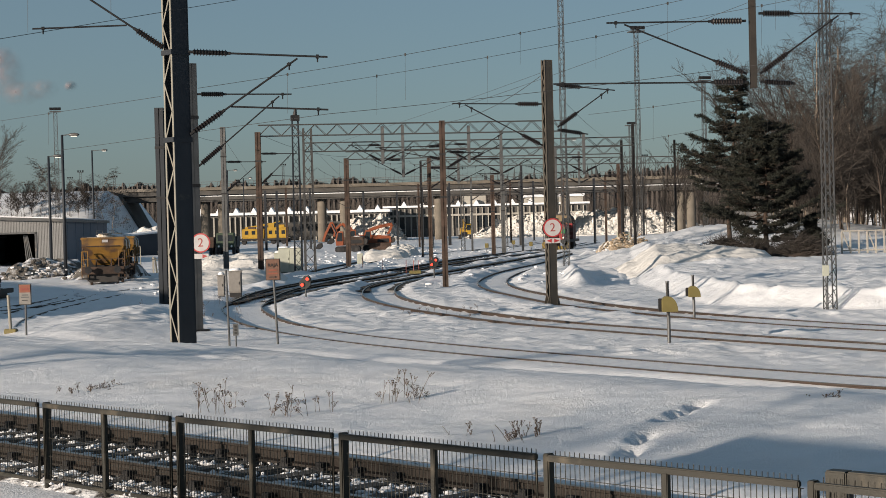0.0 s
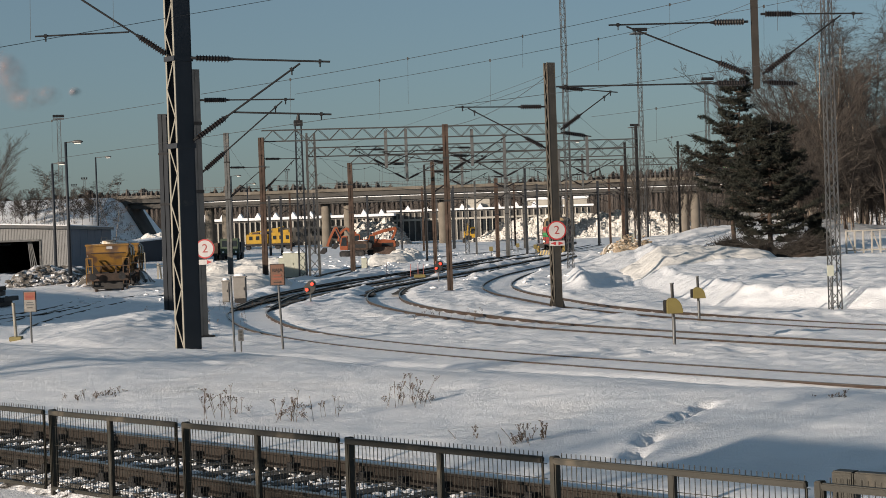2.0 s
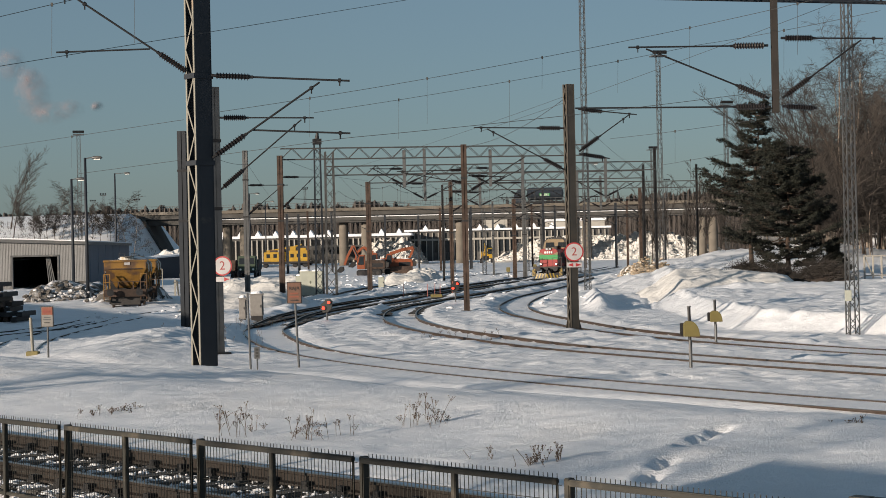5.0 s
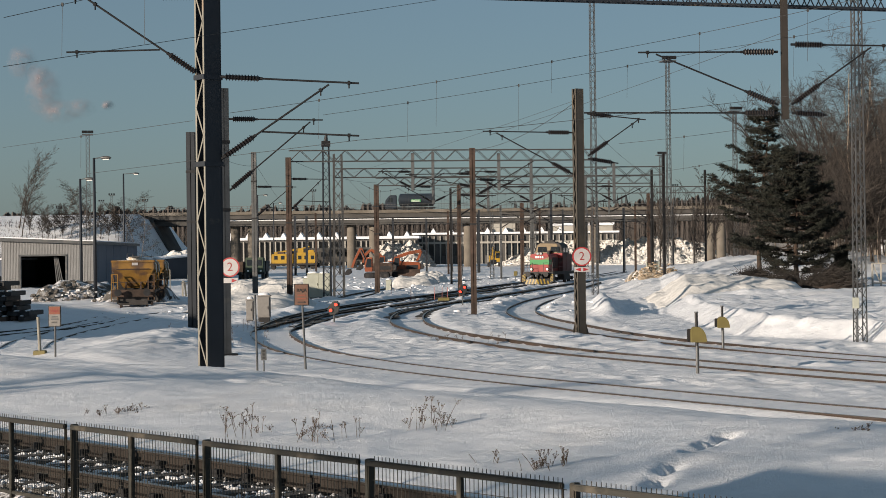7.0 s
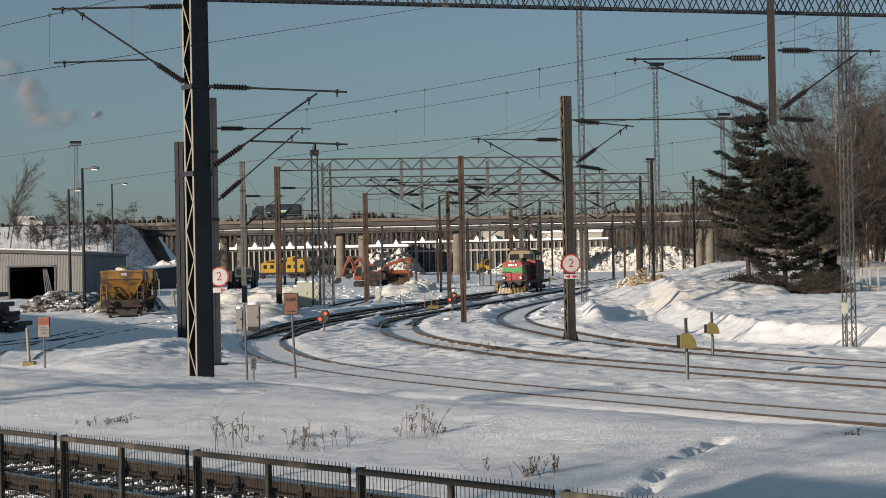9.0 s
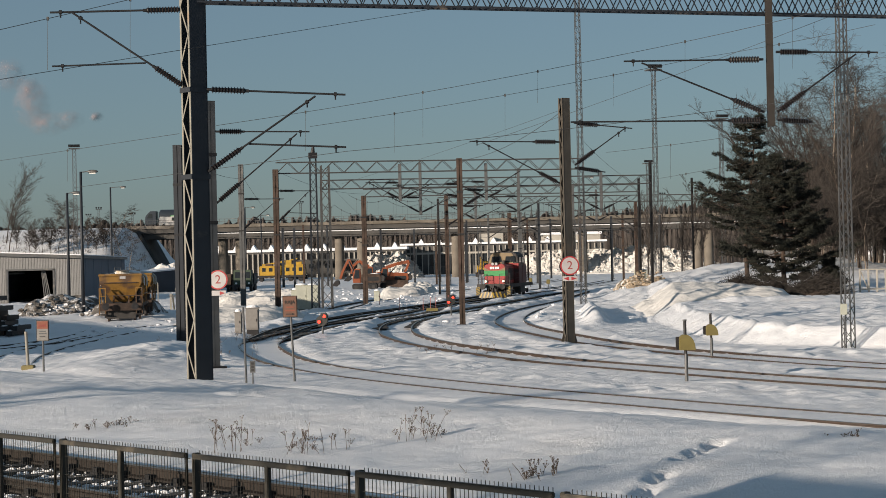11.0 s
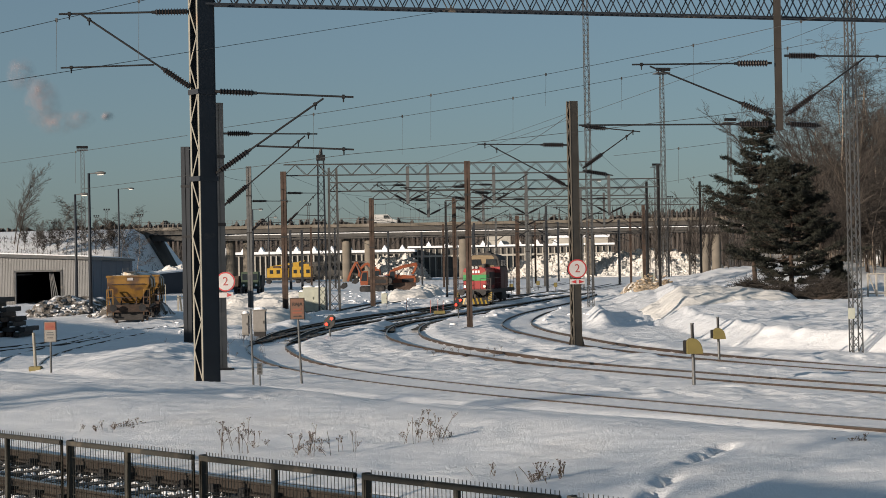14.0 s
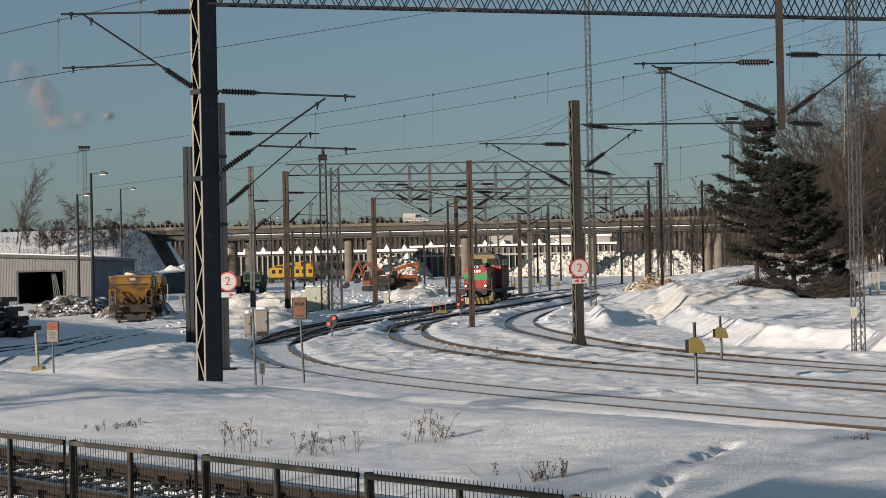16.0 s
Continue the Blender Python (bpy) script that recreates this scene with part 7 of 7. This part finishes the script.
# overhead line posts far down the yard
for i, (x, y, h) in enumerate(((1.2, 258, 9.6), (10.6, 262, 9.8), (11.2, 244, 9.4), (14.7, 272, 9.7), (17.7, 247, 9.5), (15.2, 205, 9.3), (23.6, 262, 9.8), (22.8, 236, 9.6), (28.5, 270, 9.6), (24.1, 226, 9.4), (-3.4, 250, 9.5), (-14.5, 262, 9.4), (-19.8, 255, 9.3), (-24.6, 268, 9.6), (31.5, 240, 9.4))):
    plain_post(x, y, h, (PAINT_GREY, RUST, TRUSS)[i % 3], 0.3, 0.26, "slim steel overhead line post down the yard")
    if i % 2:
        q = thing("cantilever", x, y, gz(x, y), 0, "cantilever arms on a distant post", "cantilever", "cantilevers")
        arm(q, (-0.1, 0, 6.2), (-2.6, 0, 7.3), 0.035, 0.7)
        arm(q, (-0.1, 0, 7.3), (-2.8, 0, 7.35), 0.035, 0.7)


# barrier end at the near fence
t = thing("steel_barrier", 2.66, 11.6, 0.0, -42, "dark brown steel barrier end beside the fence", "barrier")
part("post", Shape().box(-0.06, -0.06, 0, 0.1, 0.06, 1.46), FENCE, t, bevel=0.01)
part("top_beam", Shape().box(0.1, -0.05, 1.36, 5.0, 0.05, 1.46), FENCE, t, bevel=0.01)
part("guard_rail", Shape().prism([(0.1, 1.12), (5.0, 1.12), (5.0, 1.28), (0.1, 1.28)], -0.1, -0.05), RUST, t, bevel=0.01)
part("lower_rail", Shape().box(0.1, -0.04, 0.7, 5.0, 0.04, 0.78), RUST, t)


# an unseen canopy added beside the camera to lay shade on the bank
t = thing("platform_canopy", -10.4, 5.7, gz(-10.4, 5.7) - 0.2, -49, "unseen canopy on two steel posts, added to shade the bank", "canopy")
part("roof", Shape().box(-1.5, -0.9, 3.75, 1.5, 0.9, 4.0), CONCRETE_DARK, t, bevel=0.03)
for x in (-1.2, 1.2):
    part("post", Shape().box(x - 0.06, -0.06, 0, x + 0.06, 0.06, 3.75), PAINT_GREY, t)


def loose_stones(x0, x1, y0, y1, n, rmax, mat, label, seed):
    rr = random.Random(seed)
    t = thing("loose_rubble", (x0 + x1) / 2, (y0 + y1) / 2, 0, 0, label, "rubble", "loose rubble", "stuff")
    s, cx, cy = Shape(), (x0 + x1) / 2, (y0 + y1) / 2
    for i in range(n):
        x, y = rr.triangular(x0, x1), rr.triangular(y0, y1)
        r = rr.uniform(0.3, 1.0) * rmax
        k = max(0.0, 1 - max(abs(x - cx) / (x1 - x0), abs(y - cy) / (y1 - y0)) * 2)
        s.lump((x - cx, y - cy, gz(x, y) + rr.uniform(0.1, 1.0) * k * 1.5), (r, r * 0.8, r * 0.6), i + seed, 6, 0.4)
    part("rubble", s, mat, t, kind="stuff")


loose_stones(-33.5, -26, 120.5, 130, 300, 0.26, RUBBLE, "broken concrete and stone lumps by the shed", 3)
loose_stones(-27, -21.5, 117.5, 124, 200, 0.22, RUBBLE, "broken stone lumps beside the wagon", 4)
loose_stones(12.6, 16.8, 131, 142, 220, 0.16, TAN, "sandy stone lumps at the mound", 5)
# lumps of ploughed snow along the tracks
for k, (x0, x1, y0, y1, n) in enumerate(((-7, 9, 88, 135, 240), (-20, -9, 85, 125, 220), (-20, 0, 125, 180, 420), (-8, 14, 150, 225, 420), (-16, 4, 185, 235, 300))):
    rr = random.Random(k + 50)
    t = thing("snow_clods", 0, 0, 0, 0, "scattered clods of ploughed snow", "snow clods", "snow clods", "stuff")
    s = Shape()
    for i in range(n):
        x, y = rr.uniform(x0, x1), rr.uniform(y0, y1)
        if min(float(np.min(np.hypot(L[:, 0] - x, L[:, 1] - y))) for L in LEVEL_LINES) < 1.5:
            continue
        r = 0.025 + 0.12 * rr.random() ** 3
        s.lump((x, y, gz(x, y) + r * 0.2), (r * rr.uniform(0.8, 1.9), r, r * 0.6), i + k, 7, 0.5)
    part("scatter", s, SNOW, t, kind="stuff", smooth=True)

# thin survey stakes between the tracks
STAKE = material("faded pink stake paint", (0.30, 0.10, 0.09), 0.7, 0, 0.15, 6.0, 0.0)
for x, y in ((-2.6, 118), (-2.1, 119), (-1.7, 117), (-4.4, 122), (-0.9, 126), (-6.1, 128)):
    t = thing("survey_stake", x, y, gz(x, y) - 0.2, 0, "thin faded pink survey stake in snow", "stake", "survey stakes")
    part("rod", Shape().tube((0, 0, 0), (0.02, 0, 1.15), 0.022, 0.018, 6), STAKE, t)

# an unseen hall, added so that its shade lies over the sidings
t = thing("station_hall", -47.6, 69.3, 0, -63.5, "unseen plain hall added to shade the sidings", "building")
part("wall", Shape().box(-21, -6, -0.5, 21.5, 6, 5.4), CREAMWALL, t)
part("roof", Shape().box(-21.4, -6.4, 5.4, 21.9, 6.4, 5.8), SNOW, t)


def smoke_material():
    """Thin smoke: dense in the middle of each wisp, torn by noise, gone at its edge."""
    m = bpy.data.materials.new("thin smoke")
    m.use_nodes = True
    n, l = m.node_tree.nodes, m.node_tree.links
    b = n["Principled BSDF"]
    b.inputs["Base Color"].default_value = (0.18, 0.155, 0.17, 1)
    b.inputs["Roughness"].default_value = 1.0
    co, mp, ball = n.new("ShaderNodeTexCoord"), n.new("ShaderNodeMapping"), n.new("ShaderNodeTexGradient")
    mp.inputs["Location"].default_value, mp.inputs["Scale"].default_value = (-1, 0, -1), (2, 0, 2)
    ball.gradient_type = "SPHERICAL"
    l.new(co.outputs["Generated"], mp.inputs[0])
    l.new(mp.outputs[0], ball.inputs[0])
    tx, mr, mul = n.new("ShaderNodeTexNoise"), n.new("ShaderNodeMapRange"), n.new("ShaderNodeMath")
    tx.inputs["Scale"].default_value, tx.inputs["Detail"].default_value, tx.inputs["Roughness"].default_value = 0.22, 7.0, 0.6
    mr.inputs["From Min"].default_value, mr.inputs["From Max"].default_value = 0.34, 0.72
    mr.inputs["To Min"].default_value, mr.inputs["To Max"].default_value = 0.0, 1.0
    l.new(co.outputs["Object"], tx.inputs["Vector"])
    l.new(tx.outputs["Fac"], mr.inputs["Value"])
    mul.operation = "MULTIPLY"
    l.new(mr.outputs[0], mul.inputs[0])
    l.new(ball.outputs["Fac"], mul.inputs[1])
    l.new(mul.outputs[0], b.inputs["Alpha"])
    return m


SMOKE_MAT = smoke_material()
SMOKE = thing("smoke_plume", -139.5, 600, 53, 0, "thin pinkish-grey smoke plume drifting in the sky", "smoke")
for i, (cx, cz, rx, rz) in enumerate(((-16, 9, 7.5, 9.5), (-11, 2.0, 8, 5), (-3.5, 3.2, 6, 4.2), (6, 4.2, 3, 2.2), (-25, 20, 6, 7), (-19, 15, 5, 6))):
    # each wisp is a bulging sheet
    grid = [(cx + 2.5 + rx * u, 1.5 * i - 4 * (1 - u * u) * (1 - v * v), cz - 1.0 + rz * v) for v in np.linspace(-1, 1, 13) for u in np.linspace(-1, 1, 13)]
    part("wisp", Shape().add(grid, [(r * 13 + c, r * 13 + c + 1, r * 13 + c + 14, r * 13 + c + 13) for r in range(12) for c in range(12)]), SMOKE_MAT, SMOKE, smooth=True)


t = thing("leaning_boards", -22.4, 131, gz(-22.4, 131) - 0.1, 0, "pale boards leaning in a row beside the wagon", "boards")
for i in range(14):
    part("board", Shape().beam((i * 0.28, 0, 0), (i * 0.28 + rnd.uniform(-0.25, 0.15), 0.3, rnd.uniform(1.3, 2.0)), 0.14, 0.04), LIGHT_STEEL, t)
part("back_rail", Shape().beam((-0.2, 0.25, 1.2), (4.0, 0.25, 1.2), 0.05, 0.08), GALV, t)
t = thing("site_fence", -27.0, 139, gz(-27, 139) - 0.1, 0, "pale steel frame fence panel by the rubble", "fence")
part("frame", Shape().beam((0, 0, 0), (0, 0, 2.0), 0.07, 0.07).beam((2.2, 0, 0), (2.2, 0, 2.0), 0.07, 0.07).beam((0, 0, 2.0), (2.2, 0, 2.0), 0.07, 0.07).beam((0, 0, 0.2), (2.2, 0, 0.2), 0.07, 0.07), LIGHT_STEEL, t)
for i in range(7):
    part("bar", Shape().beam((0.3 + i * 0.27, 0, 0.2), (0.3 + i * 0.27, 0, 2.0), 0.025, 0.025), LIGHT_STEEL, t)



# ---- what moves ----


def motions():
    def on_track(t, y):
        line = TRACK_A
        i = min(range(1, len(line) - 1), key=lambda k: abs(line[k][1] - y))
        p, d = line[i], line[i + 1] - line[i - 1]
        f = (y - line[i - 1][1]) / (line[i + 1][1] - line[i - 1][1])
        x = line[i - 1][0] + f * (line[i + 1][0] - line[i - 1][0])
        return (t, pose(x, y, 0.03, 0, 0, math.degrees(math.atan2(d[0], -d[1]))))
    walk(LOCO, [on_track(t, y) for t, y in LOCO_Y])
    walk(TANKER, [(t, pose(x, 334.5, ROAD_Z)) for t, x in ((0, 80), (4, 28.5), (7, -12), (9, -36.1), (12.5, -76.5), (14.4, -99), (16, -99))])
    walk(SMOKE, [(t, pose(-139.5 + 0.24 * min(t, 14.4), 600, 53 + 0.2 * min(t, 14.4))) for t in (0, 4, 8, 12, 14.4, 16)])
    walk(VAN, [(t, pose(x, 330.0, ROAD_Z)) for t, x in ((0, -206), (4, -152), (8, -98), (12.5, -37), (14, -16), (14.4, -10.2), (16, -10.2))])


TRACK_A = [np.array(p) for p in spline(TRACKS["a"], 0.8)]
# the locomotive's middle along its track
LOCO_Y = [(0, 196.6), (2, 188.6), (4, 181.0), (6.5, 172.3), (9, 163.2), (11.5, 153.6), (13, 147.0), (14.4, 142.2), (16, 142.2)]

motions()
